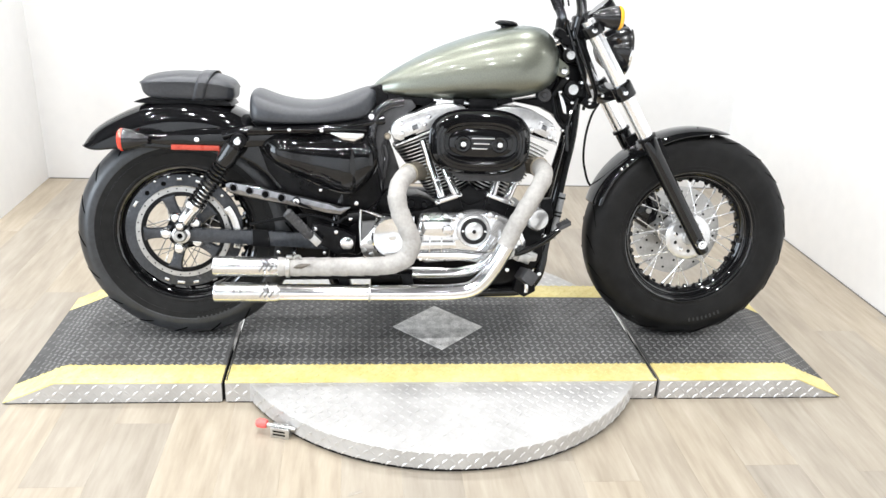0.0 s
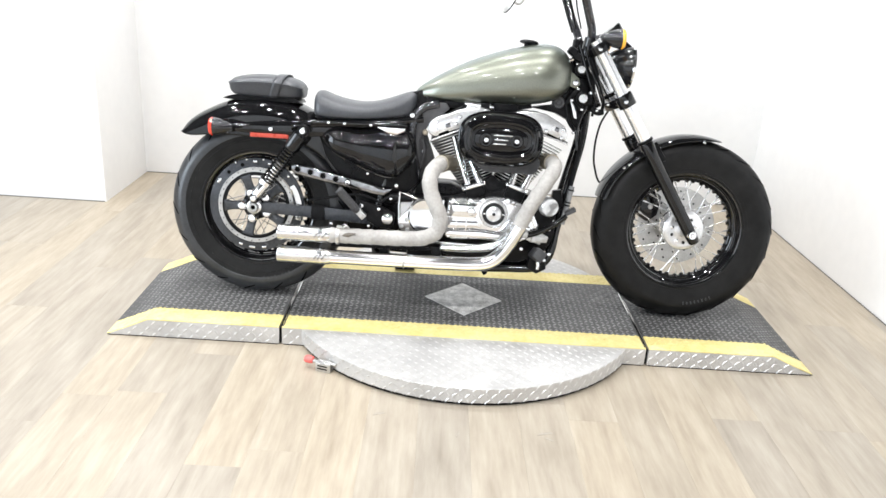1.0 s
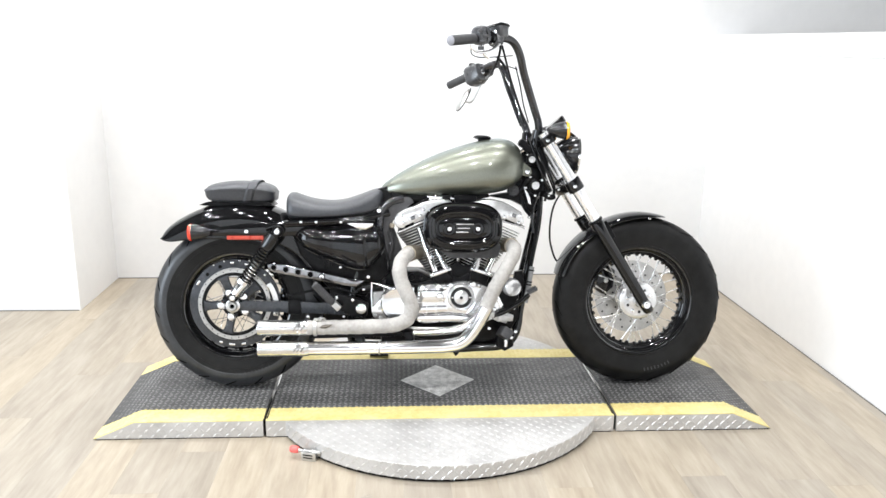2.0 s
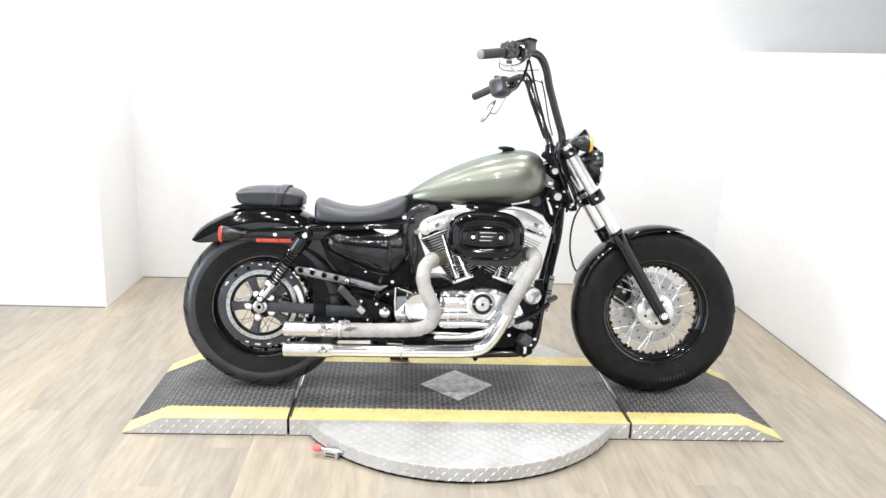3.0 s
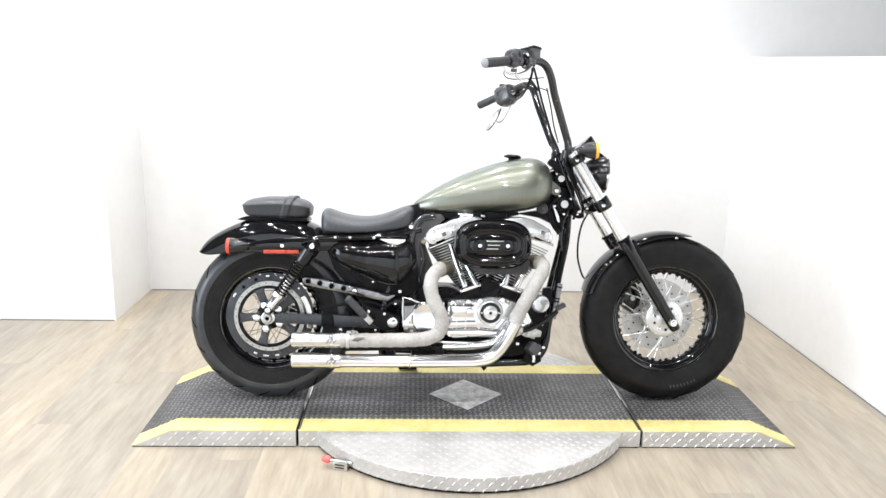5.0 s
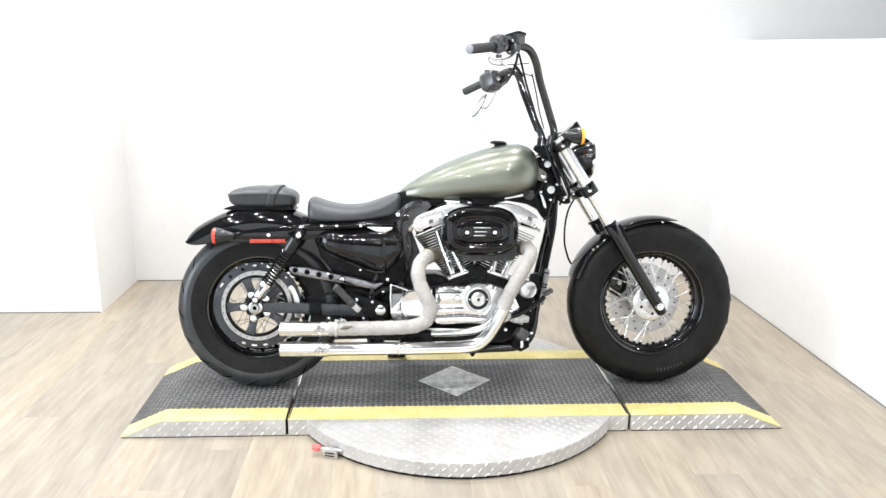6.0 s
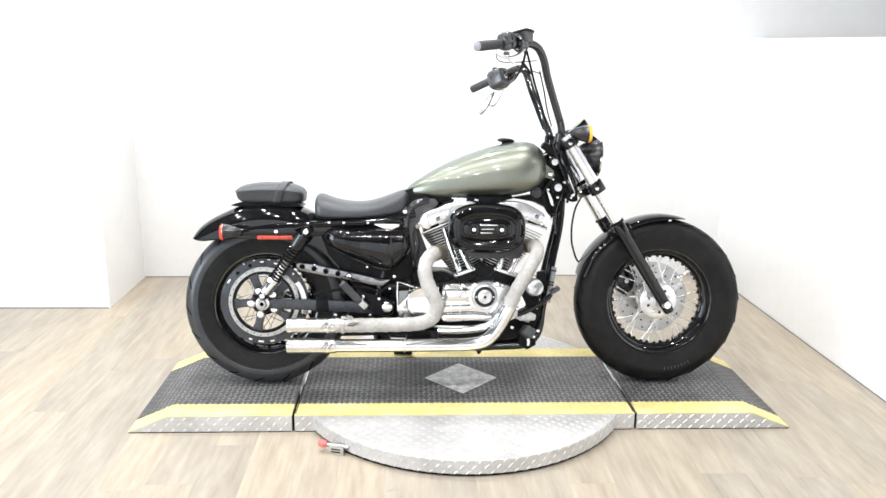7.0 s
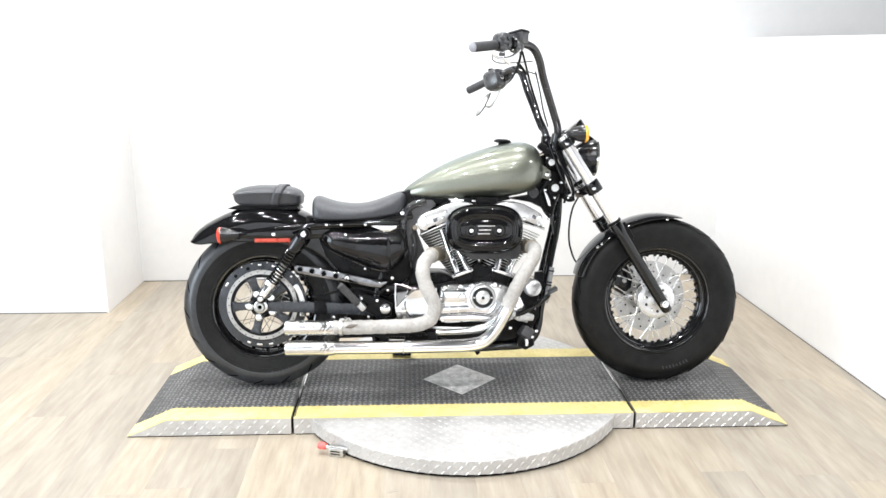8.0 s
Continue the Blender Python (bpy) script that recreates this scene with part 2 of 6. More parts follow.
g = Geo(False).loft([[(x, back_y(x), -0.02), (x, back_y(x) + 0.15, -0.02), (x, back_y(x) + 0.15, TOP), (x, back_y(x), TOP)] for x in (COL_X - 0.1, 3.4)])
tagged(part("wall_north", g, WALL, bevel=0.004), "smooth white painted studio back wall", "wall", "", "structure")
slab("wall_column", (-2.37, COL_Y, -0.02), (COL_X, BACK_Y + 0.15, TOP), WALL, "white painted wall return standing out beside back wall", bevel=0.004)
slab("wall_northwest", (-4.6, 1.25, -0.02), (-2.35, 1.40, TOP), WALL, "white painted wall set back beyond the return")
g = Geo(False)
for lo, hi in (((-4.75, -9.0, -0.02), (-4.603, -4.2, TOP)), ((-4.75, -1.0, -0.02), (-4.603, 1.40, TOP)), ((-4.75, -4.2, -0.02), (-4.603, -1.0, 0.45)), ((-4.75, -4.2, 2.65), (-4.603, -1.0, TOP))):
    g.box([(a + b) / 2 for a, b in zip(lo, hi)], [b - a for a, b in zip(lo, hi)])
tagged(part("wall_west", g, WALL), "white side wall with a wide window opening", "wall", "", "structure")
# Unseen walls added, pale then dark, to shape what chrome and gloss reflect.
slab("added_near_wall", (-4.603, -5.35, -0.02), (3.403, -5.203, 2.25), SOUTH, "unseen pale wall added for bright reflections", bevel=0.01)
slab("added_far_wall", (-4.75, -9.15, -0.02), (4.75, -9.0, TOP), BACKDROP, "unseen dark wall added for dark reflections")
slab("wall_far_east", (3.403, -9.0, -0.02), (3.55, 1.9, TOP), GREYWALL, "pale grey wall beyond the low partition")
ceiling = slab("ceiling", (-4.75, -9.15, TOP), (4.75, 4.6, TOP + 0.12), CEIL, "dark high ceiling", category="ceiling")

# the low wall turns a little, as its foot shows
partition = thing("wall_east", Matrix.Identity(4), "low white painted partition wall with a rounded top", "wall", kind="structure")
PART_TOP = 1.431
g = Geo(False)
rings = []
for y, x in ((1.70, right_x(1.70)), (-5.2, right_x(-5.2))):
    rings.append([(x, y, -0.02), (x, y, PART_TOP), (x + 0.13, y, PART_TOP), (x + 0.13, y, -0.02)])
g.loft(rings)
part("wall_body", g, WALL, partition, bevel=0.012)
CAP_LOW = 1.334
g = Geo(False)
g.loft([[(x - 0.006, y, CAP_LOW), (x - 0.006, y, PART_TOP + 0.002), (x + 0.142, y, PART_TOP + 0.002), (x + 0.142, y, CAP_LOW), (x + 0.13, y, CAP_LOW), (x + 0.13, y, PART_TOP - 0.004), (x, y, PART_TOP - 0.004), (x, y, CAP_LOW)] for y, x in ((back_y(RIGHT_X) + 0.01, right_x(1.6)), (-5.2, right_x(-5.2)))])
part("wall_cap", g, WALL, partition, "white boxed cap along the top", bevel=0.003)

# dark gap along the feet of the walls
g = Geo(False)
g.loft([[(x, y, 0.0), (x, y, 0.0035), (x - 0.003, y, 0.0035), (x - 0.003, y, 0.0)] for y, x in ((1.60, right_x(1.60) - 0.001), (-5.2, right_x(-5.2) - 0.001))])
g.loft([[(x, back_y(x), 0.0), (x, back_y(x), 0.004), (x, back_y(x) - 0.004, 0.004), (x, back_y(x) - 0.004, 0.0)] for x in (COL_X + 0.004, RIGHT_X - 0.006)])
g.box(((COL_X - 2.37) / 2, COL_Y - 0.0025, 0.002), (0.59, 0.004, 0.004))
tagged(part("baseboard", g, TRIM), "thin dark joint between wall and floor", "trim", "", "structure")

# ---------------------------------------------------------------- floor of wood planks
def plank_material():
    m = bpy.data.materials.new("pale_oak_vinyl")
    m.use_nodes = True
    t = m.node_tree
    b = t.nodes["Principled BSDF"]
    co, info = t.nodes.new("ShaderNodeTexCoord"), t.nodes.new("ShaderNodeObjectInfo")
    off = t.nodes.new("ShaderNodeVectorMath")
    off.operation = "MULTIPLY_ADD"
    off.inputs[1].default_value = (1, 1, 1)
    sh = t.nodes.new("ShaderNodeVectorMath")
    sh.operation = "SCALE"
    comb = t.nodes.new("ShaderNodeCombineXYZ")
    for i in (0, 1):
        t.links.new(info.outputs["Random"], comb.inputs[i])
    t.links.new(comb.outputs[0], sh.inputs[0])
    sh.inputs["Scale"].default_value = 37.0
    t.links.new(co.outputs["Object"], off.inputs[0])
    t.links.new(sh.outputs[0], off.inputs[2])

    def noise_at(stretch, scale, detail, rough=0.55):
        mp = t.nodes.new("ShaderNodeMapping")
        mp.inputs["Scale"].default_value = stretch
        t.links.new(off.outputs[0], mp.inputs["Vector"])
        n = t.nodes.new("ShaderNodeTexNoise")
        n.inputs["Scale"].default_value, n.inputs["Detail"].default_value, n.inputs["Roughness"].default_value = scale, detail, rough
        t.links.new(mp.outputs[0], n.inputs["Vector"])
        return n.outputs["Fac"]

    grain = noise_at((15, 1.5, 1), 3.6, 6, 0.6)
    broad = noise_at((7, 1.3, 1), 2.2, 5)
    ramp = t.nodes.new("ShaderNodeValToRGB")
    e = ramp.color_ramp.elements
    e[0].position, e[0].color = 0.30, (0.270, 0.226, 0.172, 1)
    e[1].position, e[1].color = 0.70, (0.446, 0.395, 0.320, 1)
    k = e.new(0.5)
    k.color = (0.364, 0.313, 0.244, 1)
    mix = t.nodes.new("ShaderNodeMath")
    mix.operation = "MULTIPLY_ADD"
    mix.inputs[1].default_value = 0.45
    half = t.nodes.new("ShaderNodeMath")
    half.operation = "MULTIPLY"
    half.inputs[1].default_value = 0.55
    t.links.new(broad, half.inputs[0])
    t.links.new(grain, mix.inputs[0])
    t.links.new(half.outputs[0], mix.inputs[2])
    t.links.new(mix.outputs[0], ramp.inputs["Fac"])
    hsv = t.nodes.new("ShaderNodeHueSaturation")
    for key, lo, hi in (("Value", 0.90, 1.07), ("Saturation", 0.85, 1.1)):
        mr = t.nodes.new("ShaderNodeMapRange")
        mr.inputs["To Min"].default_value, mr.inputs["To Max"].default_value = lo, hi
        t.links.new(info.outputs["Random"], mr.inputs["Value"])
        t.links.new(mr.outputs[0], hsv.inputs[key])
    t.links.new(ramp.outputs["Color"], hsv.inputs["Color"])
    t.links.new(hsv.outputs["Color"], b.inputs["Base Color"])
    b.inputs["Roughness"].default_value = 0.42
    bp = t.nodes.new("ShaderNodeBump")
    bp.inputs["Strength"].default_value, bp.inputs["Distance"].default_value = 0.15, 0.001
    t.links.new(grain, bp.inputs["Height"])
    t.links.new(bp.outputs["Normal"], b.inputs["Normal"])
    return m


OAK = plank_material()
JOINT = surface("floor_joint", (0.26, 0.215, 0.16), (0.34, 0.29, 0.22), 0.8, scale=20)
floor = slab("floor", (-4.75, -9.15, -0.12), (4.75, 4.6, -0.004), JOINT, "pale oak plank floor", category="floor")
PLANK_W, PLANK_L = 0.152, 1.22
g = Geo(False).box((0, 0, -0.0035), (PLANK_W - 0.0001, PLANK_L - 0.0001, 0.007))
plank_mesh = g.mesh("plank", 0.0003, segments=1)
plank_mesh.materials.append(OAK)
rest = Geo(False)
rng = random.Random(4)
for i in range(-31, 31):
    x = (i + 0.5) * PLANK_W + 0.03
    shift = rng.random() * PLANK_L
    for j in range(-5, 5):
        y = j * PLANK_L + shift
        if -2.75 < x < 2.1 and -2.2 < y < 2.1:
            ob = new("plank", plank_mesh)
            ob.location, ob.parent = (x, y, 0), floor
        elif y < 4.0:
            rest.box((x, y, -0.0035), (PLANK_W - 0.0004, PLANK_L - 0.0004, 0.007))
tagged(part("far_planks", rest, OAK, floor), "pale oak planks away from the stand", "", "", "stuff")

# ---------------------------------------------------------------- turntable stand
HP = 0.0645                      # height of the deck
FRONT, REAR = -0.410, 0.226      # its long edges
MID = -0.088
SEAM_L, SEAM_R = -0.610, 0.653
CREST_L, TOE_L, CREST_R, TOE_R = -1.062, -1.205, 1.094, 1.241
BORDER = 0.094


def lozenges(place, cells, length, width, height, low=0.45):
    """Raised treads: place(a, b) gives point, two axes and the normal; alternate cells turn the other way."""
    verts, faces = [], []
    for a, b, k in cells:
        p, ea, eb, n = place(a, b)
        s = 1 if k else -1
        d1 = (ea + eb * s).normalized()
        d2 = n.cross(d1)
        tall = height if k else height * low
        base = len(verts)
        verts += [p + d1 * length / 2, p + d2 * width / 2, p - d1 * length / 2, p - d2 * width / 2,
                  p + d1 * length * 0.32 + n * tall, p + d2 * width * 0.3 + n * tall, p - d1 * length * 0.32 + n * tall, p - d2 * width * 0.3 + n * tall]
        faces += [tuple(base + q for q in f) for f in ((4, 5, 6, 7), (0, 1, 5, 4), (1, 2, 6, 5), (2, 3, 7, 6), (3, 0, 4, 7))]
    g = Geo(False).add(verts, faces)
    g.slot = [0 if k else 1 for a, b, k in cells for _ in range(5)]
    return g


def checker(a0, a1, b0, b1, pitch, keep=None):
    out = []
    i, a = 0, a0 + pitch / 2
    while a < a1:
        j, b = 0, b0 + pitch / 2
        while b < b1:
            if not keep or keep(a, b):
                out.append((a, b, (i + j) % 2))
            j, b = j + 1, b + pitch
        i, a = i + 1, a + pitch
    return out


def deck_height(x):
    if x < CREST_L:
        return HP * max(0.04, (x - TOE_L) / (CREST_L - TOE_L))
    if x > CREST_R:
        return HP * max(0.04, (TOE_R - x) / (TOE_R - CREST_R))
    return HP


def on_deck(lift):
    def place(x, y):
        h = 0.004
        e = Vector((2 * h, 0, deck_height(x + h) - deck_height(x - h))).normalized()
        return Vector((x, y, deck_height(x) + lift)), e, Vector((0, 1, 0)), e.cross(Vector((0, 1, 0)))
    return place


def on_front(y):
    def place(x, z):
        return Vector((x, y, z)), Vector((1, 0, 0)), Vector((0, 0, 1)), Vector((0, -1, 0))
    return place


def deck_strip(xs, y0, y1, lift, thick):
    """A sheet that follows the deck."""
    rings = []
    for x in xs:
        z = deck_height(x) + lift
        rings.append([(x, y0, z - thick), (x, y0, z), (x, y1, z), (x, y1, z - thick)])
    return Geo(False).loft(rings)


MAT_LIFT = 0.003


def deck_section(name, xs, label):
    ob = thing(name, pose((xs[0] + xs[-1]) / 2, MID, 0), label, "platform", "sections of the stand")
    inv = Matrix.Translation((-(xs[0] + xs[-1]) / 2, -MID, 0))

    def put(n, g, m, lab="", bevel=0.0, up=ob):
        g.v = [inv @ q for q in g.v]
        return part(n, g, m, up, lab, bevel)

    rings = [[(x, FRONT, 0.004), (x, FRONT, deck_height(x) - 0.001), (x, REAR, deck_height(x) - 0.001), (x, REAR, 0.004)] for x in xs]
    body = put("body", Geo(False).loft(rings), PLATE, "aluminium tread plate body")
    lo, hi = min(xs), max(xs)
    # One slant gets the brighter metal for light caught, the other stays plain.
    skirt = put("side_tread", lozenges(on_front(FRONT), [c for c in checker(lo, hi, -0.0005, HP + 0.008, 0.0215) if c[1] + 0.006 < deck_height(c[0])], 0.0225, 0.0074, 0.0016), [LOZ, PLATE], "raised treads, one slant coloured brighter as lit", up=body)
    skirt["kind"] = "stuff"
    # Black strip along the foot stands for the shadow line beneath.
    put("shadow_strip", Geo(False).box(((lo + hi) / 2, MID, 0.003), (hi - lo - 0.012, REAR - FRONT + 0.006, 0.0055)), SATIN, "black strip drawn for the shadow line under the deck")
    mat = put("mat", deck_strip(xs, FRONT + BORDER, REAR - BORDER, MAT_LIFT, 0.004), MAT, "dark grey rubber tread mat")
    tr = put("mat_tread", lozenges(on_deck(MAT_LIFT), checker(lo + 0.004, hi - 0.004, FRONT + BORDER, REAR - BORDER, 0.0200, lambda a, b: abs(a - 0.022) + abs(b - MID) > 0.152 if name == "centre_deck" else True), 0.0208, 0.0080, 0.0023), [TREAD, TREAD], "raised diamond treads", up=mat)
    tr["kind"] = "stuff"
    for y0, y1 in ((FRONT + 0.001, FRONT + BORDER - 0.001), (REAR - BORDER + 0.001, REAR - 0.001)):
        st = put("border_stripe", deck_strip(xs, y0, y1, MAT_LIFT, 0.004), YELLOW, "yellow painted border", 0.001)
        tr = put("stripe_tread", lozenges(on_deck(MAT_LIFT), checker(lo + 0.004, hi - 0.004, y0, y1, 0.0200), 0.0208, 0.0080, 0.0016), [YELLOW, YELLOW], up=st)
        tr["kind"] = "stuff"
    return ob, put


deck_section("ramp", [TOE_L, CREST_L - 0.07, CREST_L, SEAM_L - 0.005], "low ramp with grey tread mat and yellow borders")
deck_section("ramp", [SEAM_R + 0.005, CREST_R, CREST_R + 0.07, TOE_R], "low ramp with grey tread mat and yellow borders")
centre, put_centre = deck_section("centre_deck", [SEAM_L + 0.005, 0.0, SEAM_R - 0.005], "middle platform with grey tread mat and yellow borders")
dia = Geo(False)
cx, cy, dr, zt = 0.022, MID, 0.147, HP + MAT_LIFT
dia.add([(cx - dr, cy, zt - 0.003), (cx, cy - dr, zt - 0.003), (cx + dr, cy, zt - 0.003), (cx, cy + dr, zt - 0.003), (cx - dr, cy, zt + 0.0015), (cx, cy - dr, zt + 0.0015), (cx + dr, cy, zt + 0.0015), (cx, cy + dr, zt + 0.0015)],
        [(0, 1, 2, 3), (4, 5, 6, 7), (0, 1, 5, 4), (1, 2, 6, 5), (2, 3, 7, 6), (3, 0, 4, 7)])
inlay = put_centre("diamond_plate", dia, SCUFFED, "bare scuffed aluminium diamond inlay", 0.0005)
for sx, sy in ((-0.80, 0), (0.80, 0), (0, -0.80), (0, 0.80)):
    put_centre("inlay_screw", Geo(False).lathe([(0.0, 0.002), (0.004, 0.0018), (0.006, 0.0)], (cx + dr * sx, cy + dr * sy, zt + 0.0013), (0, 0, 1), 10), STEEL, up=inlay)
# black side gaskets beside the seams
for x in (SEAM_L, SEAM_R):
    g = Geo(False).box((x, MID, HP / 2), (0.008, REAR - FRONT - 0.01, HP - 0.012))
    put_centre("seam_gasket", g, SATIN, "black rubber gasket")
    put_centre("seam_edge", Geo(False).box((x + (0.009 if x < 0 else -0.009), MID, HP + 0.003), (0.004, REAR - FRONT - 0.004, 0.004)), ALU, "bright metal edge")

R = 0.643
disc_c = Vector((0.020, MID, 0))
table = thing("turntable", Matrix.Translation(disc_c), "round aluminium tread plate turntable beneath the deck", "turntable")
DT = HP - 0.003
g = Geo(False).lathe([(0.0, 0.010), (R - 0.003, 0.010), (R, 0.012), (R, DT - 0.002), (R - 0.002, DT), (0.0, DT)], (0, 0, 0), (0, 0, 1), 128)
disc = part("disc", g, PLATE, table, "scuffed aluminium tread plate", angle=30)
# Black ring puts the dark shadow gap under the disc's edge.
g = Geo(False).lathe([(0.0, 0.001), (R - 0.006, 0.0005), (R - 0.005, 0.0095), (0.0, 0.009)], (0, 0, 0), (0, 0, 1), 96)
part("shadow_gap_ring", g, SATIN, table, "black ring standing for the shadow gap under the disc")
cells = checker(-R, R, -R, R, 0.0215, lambda a, b: math.hypot(a, b) < R - 0.012 and (b < FRONT - MID + 0.01 or b > REAR - MID - 0.01))
tr = part("disc_tread", lozenges(lambda a, b: (Vector((a, b, DT)), Vector((1, 0, 0)), Vector((0, 1, 0)), Vector((0, 0, 1))), cells, 0.0205, 0.0066, 0.0012, 0.9), [PLATE, LOZ], disc, "raised diamond treads")
tr["kind"] = "stuff"


def on_rim(a, z):
    w = a / R
    n = Vector((math.sin(w), -math.cos(w), 0))
    return n * R + Vector((0, 0, z)), Vector((math.cos(w), math.sin(w), 0)), Vector((0, 0, 1)), n


tr = part("rim_tread", lozenges(on_rim, checker(-0.66, 0.66, 0.006, DT, 0.0205), 0.0215, 0.0072, 0.0015), [LOZ, PLATE], disc, "raised treads, one slant coloured brighter as lit")
tr["kind"] = "stuff"

# locking pin with a red plastic knob beside the disc
pin = thing("locking_pin", pose(-0.436, -0.566, 0.0, 0, 0, -16), "small steel locking pin with faded red plastic knob", "latch")
g = Geo(False).box((0.0, 0.011, 0.015), (0.052, 0.005, 0.030)).box((0.0, -0.011, 0.015), (0.052, 0.005, 0.030)).box((0.0, 0.0, 0.004), (0.052, 0.022, 0.006))
part("bracket", g, CAST, pin, "worn steel hinge bracket", bevel=0.0015)
for z in (0.011, 0.021):
    part("bracket_slot", Geo(False).box((-0.002, -0.0137, z), (0.034, 0.002, 0.004)), GROOVE, pin, "dark slot", 0.0005)
part("bolt", Geo(False).tube([(-0.048, 0.0, 0.028), (0.040, 0.0, 0.028)], 0.0065, 10), STEEL, pin)
part("spring", Geo(False).tube([(-0.022 + i * 0.0011, 0.009 * math.cos(i * 0.9), 0.028 + 0.009 * math.sin(i * 0.9)) for i in range(42)], 0.0016, 5), STEEL, pin)
part("knob", Geo(False).lathe([(0.0, 0.0), (0.009, 0.001), (0.0125, 0.006), (0.0130, 0.020), (0.0110, 0.030), (0.0, 0.032)], (-0.070, 0.0, 0.030), (1, 0, 0), 16), REDPLASTIC, pin, "faded red plastic knob")

# grey smudges on the floor before the stand, built as thin flat pieces
SMUDGE = surface("floor_smudge_grey", (0.30, 0.27, 0.225), (0.42, 0.38, 0.32), 0.8, scale=60)
for x, y, a, ln, wd in ((-0.004, -0.884, 70, 0.034, 0.010), (0.252, -0.856, 15, 0.050, 0.012), (0.262, -0.884, -30, 0.030, 0.009), (-0.24, -0.80, 20, 0.04, 0.012)):
    sc = part("floor_smudge", Geo(False).add([(-ln / 2, -wd / 2, 0.0003), (ln / 2, -wd * 0.3, 0.0003), (ln * 0.4, wd / 2, 0.0003), (-ln * 0.3, wd * 0.4, 0.0003), (-ln / 2, -wd / 2, 0.0009), (ln / 2, -wd * 0.3, 0.0009), (ln * 0.4, wd / 2, 0.0009), (-ln * 0.3, wd * 0.4, 0.0009)],
                                           [(0, 1, 2, 3), (4, 5, 6, 7), (0, 1, 5, 4), (1, 2, 6, 5), (2, 3, 7, 6), (3, 0, 4, 7)]), SMUDGE)
    sc.matrix_world = pose(x, y, 0.0, 0, 0, a)
    tagged(sc, "small grey smudge on plank floor", "tape", "tape scraps")

# ---------------------------------------------------------------- motorcycle, leaning on its stand
LEAN = 9.0
bike = thing("motorcycle", pose(0, -0.11, HP + MAT_LIFT, -LEAN, 0, 0), "olive metallic and black cruiser motorcycle leaning on its side stand", "motorcycle")

# ---- wheels
FAX, FAZ, FR = 0.806, 0.331, 0.331
RAX, RAZ, RR = -0.742, 0.322, 0.3165


def tyre_profile(r_out, r_bead, half):
    pts = []
    for i in range(25):
        a = math.pi * i / 24
        c, s = math.cos(a), math.sin(a)
        rr = r_bead + (r_out - r_bead) * abs(s) ** 0.72
        pts.append((rr, half * math.copysign(abs(c) ** 0.62, c) * (1.0 if s > 0.5 else 0.80 + 0.4 * s)))
    for i in range(len(pts)):
        r, h = pts[i]
        for ring_r in (r_bead + 0.022, r_bead + 0.050, r_bead + 0.078):
            if abs(r - ring_r) < 0.006:
                pts[i] = (r, h * 1.025)
    inner = [(r_bead + 0.02, -half * 0.55), (r_bead + 0.02, half * 0.55)]
    return pts + inner


